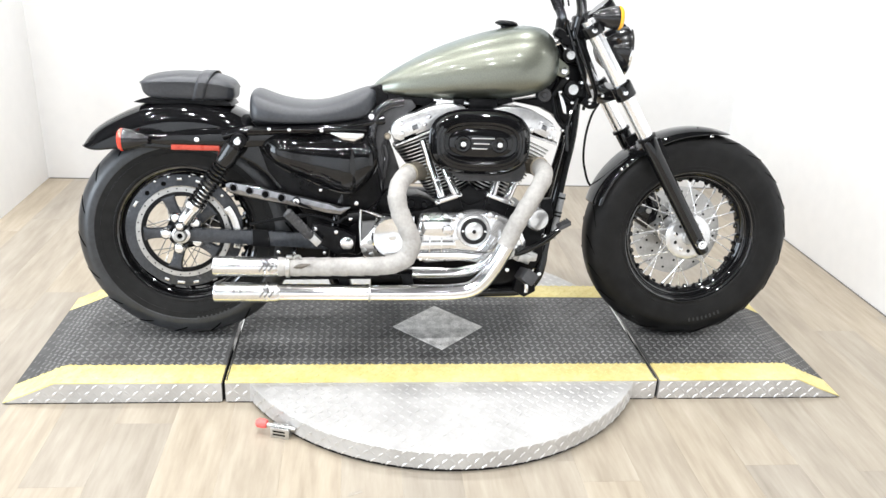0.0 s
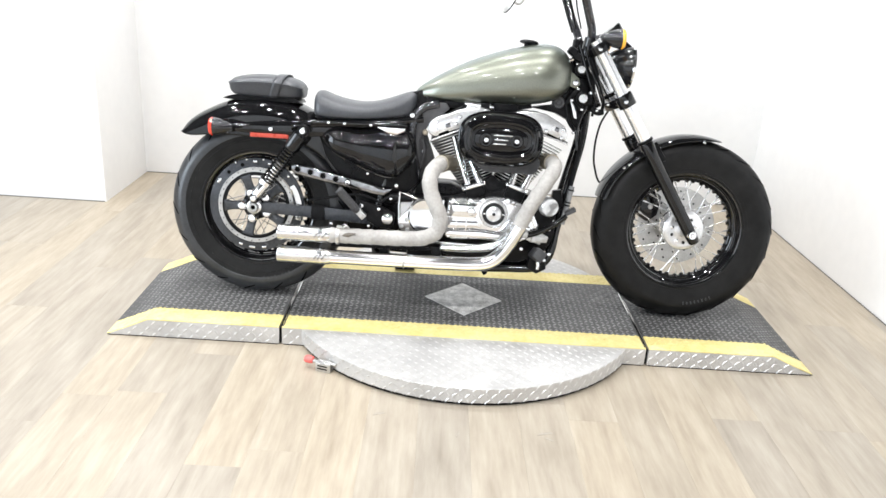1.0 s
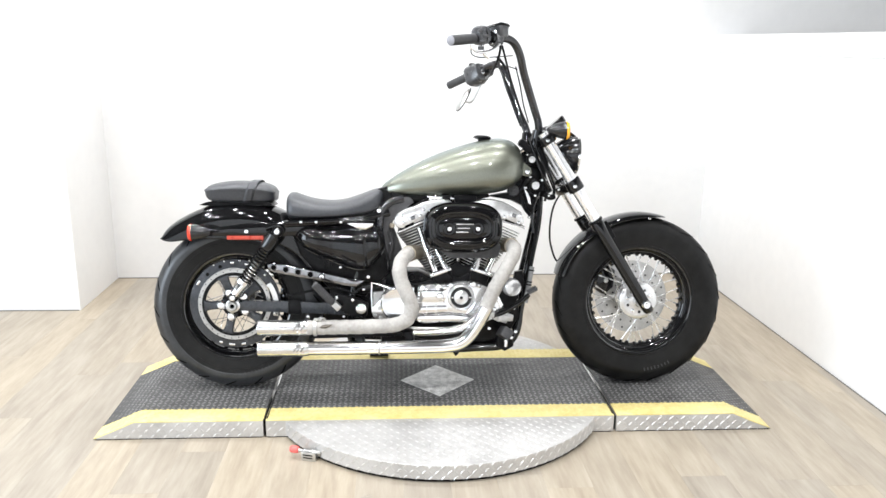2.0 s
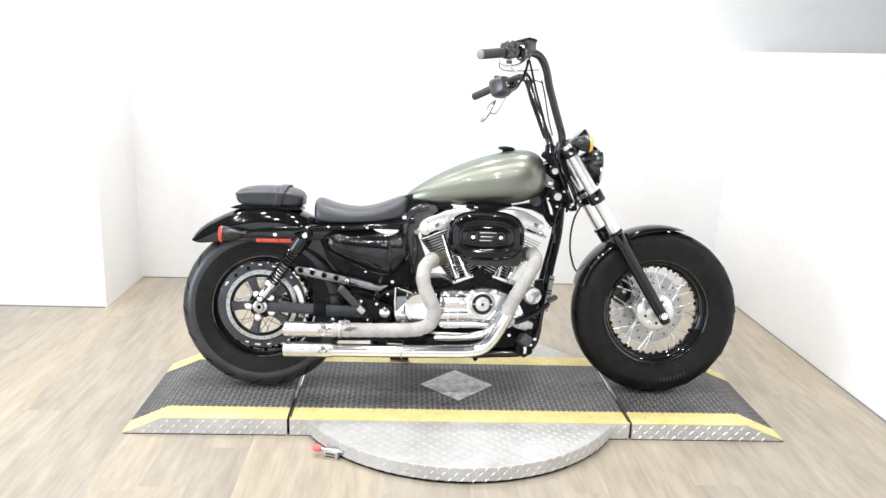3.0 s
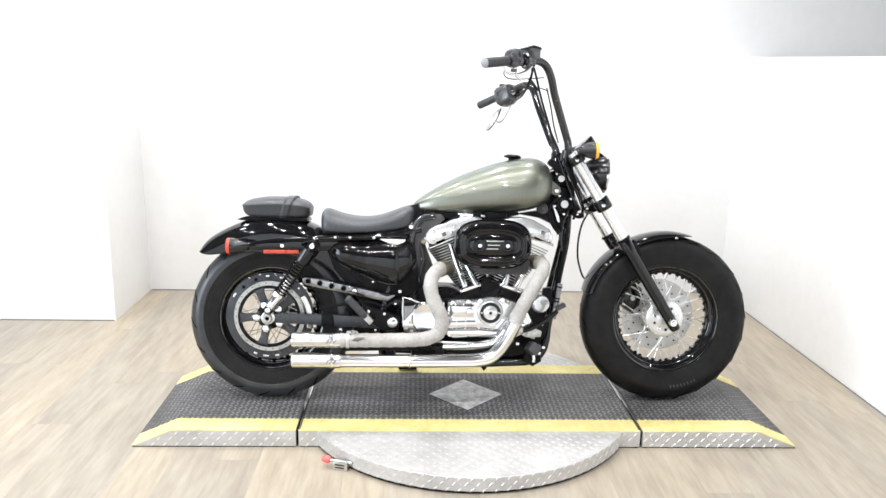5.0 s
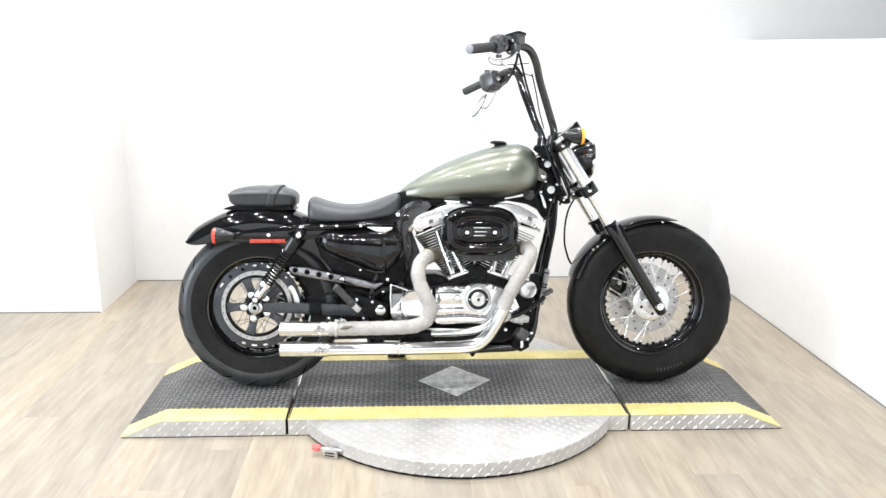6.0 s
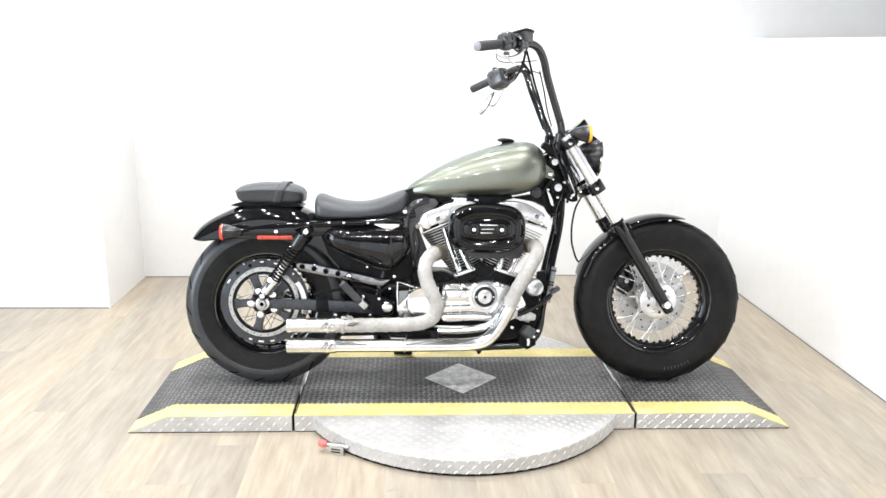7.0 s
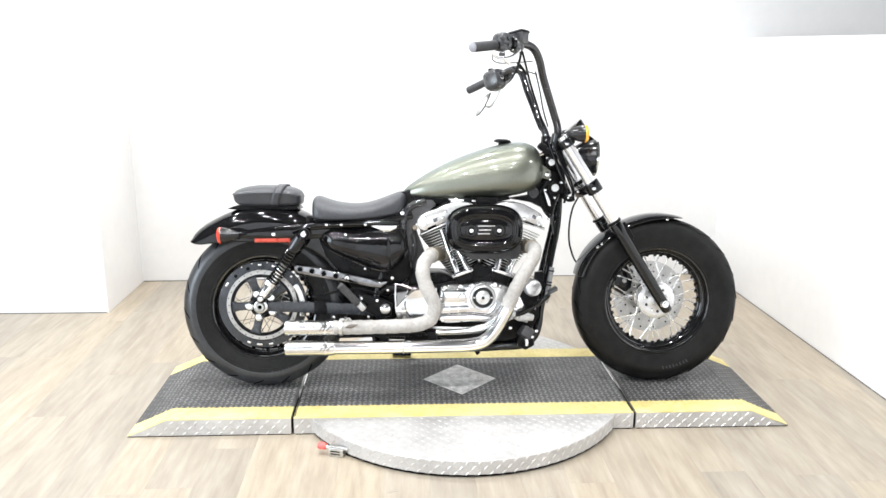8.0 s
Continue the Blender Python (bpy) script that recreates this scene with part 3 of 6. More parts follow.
def wheel(name, u, w, r_out, half, rim_label, band, band_label, rise, k):
    rim = Geo()
    hb = half * 0.62
    prof = [(0.212, hb), (0.216, hb + 0.006), (0.209, hb + 0.008), (0.200, hb - 0.002), (0.197, hb - 0.014), (0.184, hb - 0.022), (0.181, 0.012), (0.176, 0.008), (0.176, -0.008), (0.181, -0.012), (0.184, -hb + 0.022), (0.197, -hb + 0.014), (0.200, -hb + 0.002), (0.209, -hb - 0.008), (0.216, -hb - 0.006), (0.212, -hb), (0.195, 0.0)]
    bead = 0.207 * k
    rim.lathe([(r * k, h) for r, h in prof], (u, 0, w), (0, 1, 0), 72, ring=True)
    ob = part(name, rim, BLACK, bike, rim_label)
    for r0, v0, wd in ((0.2065 * k, hb + 0.004, 0.0048), (0.1905 * k, hb - 0.0165, 0.0030)):
        part("rim_lip", Geo().tube([(u + r0 * math.cos(a), v0, w + r0 * math.sin(a)) for a in (2 * math.pi * i / 96 for i in range(96))], wd, 8, loop=True), RIMLIP, ob, "high gloss rolled rim edge")
    prof = tyre_profile(r_out, bead, half)
    tyre = part("tyre", Geo().lathe(prof, (u, 0, w), (0, 1, 0), 96, ring=True), RUBBER, ob, "black road tyre with worn sidewall")
    crease = bead + (r_out - bead) * 0.50
    if band:
        top = [(r + rise, h * (1 + rise * 7.5)) for r, h in prof[:-2] if r > crease]
        under = [(r - 0.004, h * 0.96) for r, h in top[::-1]]
        part("tread_band", Geo().lathe(top + under, (u, 0, w), (0, 1, 0), 96, ring=True), band, tyre, band_label, angle=30)
    for r0, wd in ((bead + 0.006, 0.0030), (bead + 0.019, 0.0016), (crease - 0.016, 0.0012)):
        f = ((r0 - bead) / (r_out - bead)) ** (1 / 0.72)
        c = math.sqrt(max(0, 1 - f * f))
        lat = half * c ** 0.62 * (1.0 if f > 0.5 else 0.80 + 0.4 * f)
        part("sidewall_rib", Geo().tube([(u + r0 * math.cos(a), lat, w + r0 * math.sin(a)) for a in (2 * math.pi * i / 96 for i in range(96))], wd, 6, loop=True), RUBBER, tyre)
    # moulded sidewall lettering kept as plain bars
    for i, hgt in enumerate((0.012, 0.010, 0.012, 0.012, 0.009, 0.012, 0.010, 0.012)):
        a = -1.47 + i * 0.052
        r0 = bead + (r_out - bead) * 0.52
        f = 0.52 ** (1 / 0.72)
        lat = half * math.sqrt(1 - f * f) ** 0.62 * (0.80 + 0.4 * f if f < 0.5 else 1.0)
        part("letter_bar", Geo().box((u + r0 * math.cos(a), lat, w + r0 * math.sin(a)), (0.0050, 0.0024, hgt), pose(0, 0, 0, 0, -math.degrees(a) + 90, 0).to_3x3()), TREADRUBBER, tyre)
    return ob


front_wheel = wheel("front_wheel", FAX, FAZ, FR, 0.066, "gloss black spoked rim", None, "", 0.0, 1.015)
rear_wheel = wheel("rear_wheel", RAX, RAZ, RR, 0.078, "gloss black spoked rim", TREADRUBBER, "black tread band, tinted blue for the window's reflection", 0.0016, 0.968)


def tread(u, w, r_out, half, count, parent, thick, reach, bead):
    """Curved grooves across the shoulders."""
    g = Geo()
    for i in range(count):
        for side in (1, -1):
            a0 = 2 * math.pi * (i + (0.5 if side < 0 else 0)) / count
            pts = []
            for j in range(6):
                f = j / 5
                c = 0.22 + reach * f
                ang = a0 + 0.20 * f * f
                rr = bead + (r_out - bead) * abs(math.sqrt(max(0, 1 - c * c))) ** 0.72 + 0.0026 - thick * 0.75
                lat = side * half * c ** 0.62
                pts.append((u + rr * math.cos(ang), lat, w + rr * math.sin(ang)))
            g.tube(pts, [thick * q for q in (0.4, 0.85, 1.0, 1.0, 0.85, 0.4)], 6)
    part("tread_groove", g, GROOVE, parent, "dark tread grooves")["kind"] = "stuff"


tread(FAX, FAZ, FR, 0.066, 22, front_wheel, 0.0014, 0.46, 0.210)
tread(RAX, RAZ, RR, 0.078, 18, rear_wheel, 0.0036, 0.60, 0.2004)


def spokes(u, w, parent, flange, hub_r, count, end_r):
    """Laced wire spokes, each a part; four shapes shared round the wheel."""
    for k in range(4):
        side = 1 if k % 2 == 0 else -1
        lead = 1 if k < 2 else -1
        g = Geo()
        a0, a1 = 0.0, lead * 0.72
        start = (hub_r * math.cos(a0), side * flange, hub_r * math.sin(a0))
        end = (end_r * math.cos(a1), side * 0.006, end_r * math.sin(a1))
        g.tube([start, end], 0.0017, 6)
        d = (Vector(end) - Vector(start)).normalized()
        g.tube([Vector(end) - d * 0.018, Vector(end) - d * 0.001], 0.0036, 6)
        me = g.mesh("spoke")
        me.materials.append(SPOKE)
        for i in range(count):
            ob = new("spoke", me)
            ob.parent = parent
            ob.matrix_basis = pose(u, 0, w, 0, -360.0 * (i + k * 0.25 + (0.12 if lead > 0 else 0)) / count, 0)


spokes(FAX, FAZ, front_wheel, 0.034, 0.050, 8, 0.178)
spokes(RAX - 0.002, RAZ + 0.004, rear_wheel, 0.030, 0.055, 8, 0.169)
# dimples of the spoke seats on the inner face of the rims
for ob, u, w, seat_r in ((front_wheel, FAX, FAZ, 0.179), (rear_wheel, RAX, RAZ, 0.171)):
    g = Geo()
    for i in range(40):
        a = 2 * math.pi * i / 40
        g.lathe([(0.0, 0.0085), (0.006, 0.0065), (0.0105, -0.003)], (u + seat_r * math.cos(a), 0.006 * (-1) ** i, w + seat_r * math.sin(a)), (-math.cos(a), 0, -math.sin(a)), 8)
    part("spoke_seat", g, BLACK, ob, "black spoke seats along the rim")["kind"] = "stuff"

hub = Geo().lathe([(0.0, -0.06), (0.018, -0.06), (0.018, -0.048), (0.060, -0.046), (0.064, -0.042), (0.064, -0.033), (0.034, -0.026), (0.031, 0.0), (0.034, 0.026), (0.071, 0.031), (0.074, 0.034), (0.074, 0.041), (0.071, 0.044), (0.056, 0.046), (0.040, 0.044), (0.024, 0.05), (0.020, 0.064), (0.0, 0.064)], (FAX, 0, FAZ), (0, 1, 0), 40)
front_hub = part("hub", hub, ROCK, front_wheel, "polished aluminium hub")
for i in range(5):
    a = 2 * math.pi * i / 5 + 0.4
    part("hub_bolt", Geo().lathe([(0.0, 0.008), (0.006, 0.007), (0.008, 0.0)], (FAX + 0.046 * math.cos(a), 0.0445, FAZ + 0.046 * math.sin(a)), (0, 1, 0), 12), CHROME, front_hub, "chrome bolt")
    part("hub_slot", Geo().lathe([(0.0, 0.0012), (0.0055, 0.0012), (0.0065, 0.0)], (FAX + 0.046 * math.cos(a + 0.63), 0.0442, FAZ + 0.046 * math.sin(a + 0.63)), (0, 1, 0), 12), SATIN, front_hub, "dark hole")


def rotor(u, w, v, r0, r1, parent, label):
    g = Geo().lathe([(r0, v - 0.0025), (r1, v - 0.0025), (r1, v + 0.0025), (r0, v + 0.0025)], (u, 0, w), (0, 1, 0), 64, ring=True)
    ob = part("brake_rotor", g, ROTOR, parent, label)
    return ob


rotor(FAX, FAZ, -0.062, 0.062, 0.146, front_wheel, "drilled steel brake rotor")
g = Geo()
for i in range(45):
    a, rr = 2 * math.pi * i / 45, (0.075, 0.103, 0.130)[i % 3]
    g.lathe([(0.0, 0.0006), (0.004, 0.0006), (0.0042, 0.0)], (FAX + rr * math.cos(a), -0.0593, FAZ + rr * math.sin(a)), (0, 1, 0), 8)
part("rotor_hole", g, SATIN, front_wheel, "dark drilled holes")["kind"] = "stuff"
for i in range(5):
    a = 2 * math.pi * i / 5 + 0.3
    g = Geo().tube([(FAX + 0.03 * math.cos(a), -0.056, FAZ + 0.03 * math.sin(a)), (FAX + 0.066 * math.cos(a), -0.060, FAZ + 0.066 * math.sin(a))], 0.008, 8)
    part("rotor_carrier_arm", g, ALU, front_wheel)

# rear rotor: bright ring on a five-armed black carrier, chrome bolts
RV = 0.074
NAX, NAZ = -0.748, 0.331
ring = Geo().lathe([(0.1205, RV - 0.003), (0.1345, RV - 0.003), (0.1355, RV), (0.1345, RV + 0.003), (0.1205, RV + 0.003)], (NAX, 0, NAZ), (0, 1, 0), 72, ring=True)
part("brake_rotor", ring, ROTOR, rear_wheel, "machined steel rotor ring")
g = Geo()
for i in range(30):
    a, rr = 2 * math.pi * i / 30, 0.1280 + 0.0018 * (-1) ** i
    g.lathe([(0.0, 0.0006), (0.0022, 0.0006), (0.0024, 0.0)], (NAX + rr * math.cos(a), RV + 0.0032, NAZ + rr * math.sin(a)), (0, 1, 0), 8)
part("rotor_hole", g, SATIN, rear_wheel)["kind"] = "stuff"
part("carrier_ring", Geo().lathe([(0.1075, RV - 0.004), (0.1205, RV - 0.004), (0.1205, RV + 0.0018), (0.1095, RV + 0.0026), (0.1075, RV + 0.001)], (NAX, 0, NAZ), (0, 1, 0), 72, ring=True), SATIN, rear_wheel, "black ring of the rotor carrier")
# grey band between rotor and rim, with dark holes and bright pieces for glints
g = Geo().lathe([(0.136, RV - 0.006), (0.168, RV - 0.012), (0.1695, RV - 0.018), (0.136, RV - 0.014)], (NAX, 0, NAZ), (0, 1, 0), 72, ring=True)
band = part("inner_band", g, ARM, rear_wheel, "dark grey inner band of the wheel")
for a, du in ((0.78, 0.005), (1.02, 0.004), (1.26, 0.010), (1.62, 0.007), (2.60, 0.010), (4.35, 0.007), (4.62, 0.011), (4.90, 0.008)):
    way = pose(0, 0, 0, 0, 90 - math.degrees(a), 0).to_3x3()
    part("band_glint", Geo().box((NAX + 0.156 * math.cos(a), RV - 0.0085, NAZ + 0.156 * math.sin(a)), (du * 2, 0.005, 0.008), way), ALU, band, "small bright piece set for a glint", 0.0015)
for a in (1.05, 1.44, 1.80, 2.05):
    part("band_bolt", Geo().lathe([(0.0, 0.006), (0.003, 0.005), (0.0045, 0.0)], (NAX + 0.1655 * math.cos(a), RV - 0.011, NAZ + 0.1655 * math.sin(a)), (0, 1, 0), 10), CHROME, band, "small bright bolt")
for a in (1.93, 2.30):
    part("band_hole", Geo().lathe([(0.0, 0.0008), (0.0065, 0.0008), (0.007, 0.0)], (NAX + 0.150 * math.cos(a), RV - 0.0082, NAZ + 0.150 * math.sin(a)), (0.1 * math.cos(a), 1, 0.1 * math.sin(a)), 14), GROOVE, band, "dark hole")
for i in range(5):
    a = 2 * math.pi * (i + 0.55) / 5
    d, e = Vector((math.cos(a), 0, math.sin(a))), Vector((-math.sin(a), 0, math.cos(a)))
    c = Vector((NAX, RV, NAZ))
    rings = []
    for r, wd, v in ((0.03, 0.026, -0.006), (0.055, 0.017, -0.003), (0.085, 0.0165, -0.001), (0.102, 0.019, 0.0), (0.112, 0.027, 0.0)):
        p = c + d * r + Vector((0, v, 0))
        rings.append([p + e * wd + Vector((0, -0.005, 0)), p + e * wd * 0.8 + Vector((0, 0.005, 0)), p - e * wd * 0.8 + Vector((0, 0.005, 0)), p - e * wd + Vector((0, -0.005, 0))])
    part("rotor_arm", Geo().loft(rings), ARM, rear_wheel, bevel=0.002)
    b = c + d * 0.048 + Vector((0, 0.004, 0))
    part("rotor_bolt", Geo().lathe([(0.0, 0.015), (0.012, 0.014), (0.0165, 0.009), (0.0165, 0.0)], b, (0, 1, 0), 14), CHROME, rear_wheel, "chrome bolt cap")
g = Geo().lathe([(0.0, -0.10), (0.035, -0.10), (0.052, -0.06), (0.052, 0.06), (0.04, RV - 0.004), (0.034, RV + 0.006), (0.0, RV + 0.006)], (NAX, 0, NAZ), (0, 1, 0), 32)
part("hub", g, SATIN, rear_wheel, "satin black hub")
nut = part("axle_nut", Geo().lathe([(0.0, RV + 0.046), (0.0075, RV + 0.046), (0.0085, RV + 0.054), (0.015, RV + 0.054), (0.0185, RV + 0.050), (0.0195, RV + 0.042), (0.025, RV + 0.040), (0.025, RV + 0.006)], (NAX, 0, NAZ), (0, 1, 0), 20), CAST, rear_wheel, "dull steel axle nut")
part("nut_bore", Geo().lathe([(0.0, 0.0), (0.0078, 0.0)], (NAX, RV + 0.0475, NAZ), (0, 1, 0), 16), GROOVE, nut, "dark axle bore")

g = Geo()
rings = []
for i in range(11):
    a = -0.22 + i * 0.085
    rings.append([(RAX + r * math.cos(a), v, RAZ + r * math.sin(a)) for r, v in ((0.142, 0.084), (0.160, 0.084), (0.162, 0.094), (0.142, 0.094))])
part("caliper_guard", g.loft(rings), ALU, bike, "polished curved caliper guard", 0.002)

# ---- frame
frame_part = Geo()
for s in (1, -1):
    frame_part.tube([(0.412, s * 0.02, 0.80), (0.402, s * 0.032, 0.64), (0.376, s * 0.045, 0.51), (0.350, s * 0.06, 0.39), (0.330, s * 0.078, 0.30), (0.323, s * 0.088, 0.25), (0.306, s * 0.095, 0.203), (0.262, s * 0.10, 0.170), (0.15, s * 0.10, 0.163), (0.05, s * 0.10, 0.160), (-0.28, s * 0.11, 0.168)], 0.016, 12, k=4)
    frame_part.tube([(-0.28, s * 0.11, 0.168), (-0.315, s * 0.11, 0.22), (-0.30, s * 0.10, 0.40), (-0.24, s * 0.08, 0.60), (-0.17, s * 0.05, 0.69)], 0.015, 12, k=4)
    frame_part.tube([(-0.17, s * 0.075, 0.675), (-0.32, s * 0.115, 0.650), (-0.55, s * 0.118, 0.635), (-0.62, s * 0.118, 0.62)], 0.014, 10, k=4)
frame_part.tube([(0.375, 0, 0.86), (0.20, 0, 0.775), (-0.02, 0, 0.735), (-0.20, 0, 0.69)], 0.024, 12, k=4)
frame_part.tube([(0.36, 0, 0.92), (0.435, 0, 0.745)], 0.033, 16)
part("frame", frame_part, BLACK, bike, "gloss black tubular frame")
# gusset at the neck and the forged pivot piece
part("neck_gusset", Geo().prism([(0.385, 0.885), (0.325, 0.86), (0.300, 0.79), (0.33, 0.74), (0.41, 0.72), (0.43, 0.76)], 0.022, 0.036), SATIN, bike, "cast neck gusset", 0.004)
part("rear_casting", Geo().prism([(-0.155, 0.735), (-0.09, 0.735), (-0.075, 0.715), (-0.145, 0.660), (-0.175, 0.60), (-0.165, 0.47), (-0.20, 0.42), (-0.235, 0.45), (-0.215, 0.60), (-0.19, 0.69)], 0.052, 0.078), DARK, bike, "dark grey frame casting behind the engine", 0.006)

part("arched_tube", Geo().tube([(-0.115, 0.070, 0.728), (-0.165, 0.078, 0.715), (-0.195, 0.082, 0.680), (-0.205, 0.084, 0.620), (-0.195, 0.082, 0.550), (-0.180, 0.080, 0.480), (-0.200, 0.080, 0.420)], 0.0145, 14, k=5), BARPAINT, bike, "gloss black arched frame tube")
part("mount_rib", Geo().tube([(-0.165, 0.068, 0.600), (-0.158, 0.070, 0.560), (-0.168, 0.068, 0.505)], 0.007, 10, k=4), DARK, bike, "dark casting rib")
part("rear_mount", Geo().prism([(-0.212, 0.635), (-0.162, 0.644), (-0.159, 0.591), (-0.148, 0.561), (-0.154, 0.521), (-0.174, 0.481), (-0.183, 0.428), (-0.229, 0.428), (-0.207, 0.521)], 0.045, 0.066), DARK, bike, "dark grey engine mount casting", 0.005)
for u, w in ((-0.160, 0.560), (-0.172, 0.500)):
    part("mount_bolt", Geo().lathe([(0.0, 0.009), (0.007, 0.008), (0.009, 0.0)], (u, 0.066, w), (0, 1, 0), 12), DARKCHROME, bike, "dark mount bolt")

# ---- swing arm, shock and perforated bracket
arm = Geo()
for s in (1, -1):
    arm.loft([[(u, s * 0.098 + dv, w + dw) for dv, dw in ((-0.013, -h), (0.013, -h), (0.013, h), (-0.013, h))] for u, w, h in ((-0.758, 0.328, 0.014), (-0.70, 0.330, 0.019), (-0.55, 0.325, 0.021), (-0.40, 0.318, 0.021), (-0.27, 0.313, 0.025))])
arm.tube([(-0.28, -0.14, 0.313), (-0.28, 0.14, 0.313)], 0.027, 16)
swing = part("swing_arm", arm, ARM, bike, "worn grey-black box section swing arm", 0.003)
part("axle_plate", Geo().prism(oval(NAX + 0.004, NAZ + 0.001, 0.024, 0.020, 20), 0.110, 0.117), ALU, swing, "polished axle adjuster plate", 0.002)
part("arm_joint", Geo().prism([(-0.545, 0.352), (-0.50, 0.350), (-0.495, 0.298), (-0.545, 0.300)], 0.110, 0.116), SATIN, swing, "", 0.002)


def shock(s):
    lo, hi = Vector((-0.731, s * 0.146, 0.378)), Vector((-0.572, s * 0.155, 0.612))
    d = (hi - lo).normalized()
    L = (hi - lo).length
    ob = part("shock_absorber", Geo().tube([lo, lo + d * 0.05, lo + d * 0.055, lo + d * L * 0.44], [0.019, 0.019, 0.0165, 0.0165], 16), CHROME, bike, "chrome damper body")
    a, b = lo + d * L * 0.22, lo + d * L * 0.78
    side = d.orthogonal().normalized()
    up = d.cross(side)
    turns, n = 13, 182
    part("spring", Geo().tube([a + (b - a) * (i / n) + (side * math.cos(i * turns * 2 * math.pi / n) + up * math.sin(i * turns * 2 * math.pi / n)) * 0.0215 for i in range(n + 1)], 0.0037, 6), BLACK, ob, "gloss black coil spring")
    part("spring_sleeve", Geo().tube([a + (b - a) * 0.55, b], 0.0158, 14), SATIN, ob)
    part("spring_core", Geo().tube([a, a + (b - a) * 0.56], 0.0150, 14), ROTOR, ob, "bright damper tube inside the spring")
    part("adjuster", Geo().lathe([(0.017, 0.0), (0.027, 0.002), (0.027, 0.016), (0.022, 0.020), (0.017, 0.02)], lo + d * L * 0.17, d, 18, ring=True), CHROME, ob, "chrome preload collar")
    part("top_cover", Geo().tube([lo + d * L * 0.72, lo + d * L * 0.76, lo + d * L * 0.93, lo + d * L * 0.96], [0.024, 0.028, 0.028, 0.020], 18), BLACK, ob, "black upper shroud")
    for e, r in ((hi, 0.020), (lo - d * 0.01, 0.018)):
        part("eye", Geo().lathe([(0.0, -0.016), (r, -0.016), (r, 0.016), (0.0, 0.016)], e, (0, 1, 0), 18), SATIN, ob, "", 0.002)
        part("eye_bolt", Geo().lathe([(0.0, 0.031), (0.009, 0.030), (0.013, 0.024), (0.013, 0.016), (0.0, 0.016)], e, (0, s, 0), 14), CHROME, ob, "chrome acorn bolt")
    return ob


shock(1)
shock(-1)


bar = part("link_guard", Geo().loft([[(u, 0.118, w - h), (u, 0.139, w - h), (u, 0.143, w - h + 0.004), (u, 0.144, w), (u, 0.143, w + h - 0.004), (u, 0.139, w + h), (u, 0.118, w + h)] for u, w, h in ((-0.612, 0.482, 0.011), (-0.600, 0.479, 0.018), (-0.55, 0.4695, 0.0195), (-0.50, 0.459, 0.019), (-0.41, 0.4415, 0.0175), (-0.33, 0.4235, 0.0170), (-0.290, 0.417, 0.0150), (-0.262, 0.428, 0.004))]), DARKCHROME, bike, "dark polished drilled bar", 0.002)
for i, (u, w) in enumerate(((-0.591, 0.478), (-0.547, 0.470), (-0.503, 0.4605), (-0.458, 0.4515), (-0.416, 0.4430))):
    part("drilled_hole", Geo().lathe([(0.0, 0.0025), (0.0098, 0.0025)], (u, 0.1428, w), (0, 1, 0), 18), GROOVE, bar, "dark drilled hole")
    part("hole_rim", Geo().lathe([(0.0096, 0.0005), (0.0096, 0.0032), (0.0106, 0.0032), (0.0122, 0.0005)], (u, 0.1428, w), (0, 1, 0), 18, ring=True), DARKCHROME, bar, "bevelled rim")
part("bar_bolt", Geo().lathe([(0.0, 0.009), (0.008, 0.008), (0.011, 0.003), (0.011, 0.0)], (-0.416, 0.1435, 0.4430), (0, 1, 0), 14), CHROME, bar, "chrome bolt head")

# ---- rear fender with its strut
FEN = [(-1.010, 0.598, 0.582), (-0.996, 0.620, 0.570), (-0.962, 0.646, 0.567), (-0.915, 0.671, 0.574), (-0.86, 0.697, 0.578), (-0.79, 0.716, 0.575), (-0.709, 0.720, 0.575), (-0.63, 0.709, 0.572), (-0.564, 0.682, 0.555), (-0.505, 0.639, 0.52), (-0.465, 0.584, 0.46), (-0.445, 0.509, 0.39)]
rings = []
for i, (u, top, low) in enumerate(FEN):
    hw = 0.104 if i > 1 else 0.098 + 0.003 * i
    sec = []
    for j in range(15):
        f = j / 14 * 2 - 1
        if abs(f) > 0.72:
            k = (abs(f) - 0.72) / 0.28
            w, lat = (top - 0.052) * (1 - k) + low * k, hw
        else:
            k = f / 0.72
            a = abs(k)
            lat, w = hw * a ** 0.9, top - 0.052 * (1 - math.sqrt(max(0, 1 - a ** 2.2)))
        sec.append((u, math.copysign(lat, f), max(w, low)))
    rings.append(sec)
g = Geo().loft(rings, caps=False, closed=False)
rear_fender = part("rear_fender", g, BLACK, bike, "gloss black bobbed rear fender", angle=50)
sol = rear_fender.modifiers.new("thickness", "SOLIDIFY")
sol.thickness = 0.003
sub = rear_fender.modifiers.new("smooth", "SUBSURF")
sub.levels = sub.render_levels = 2
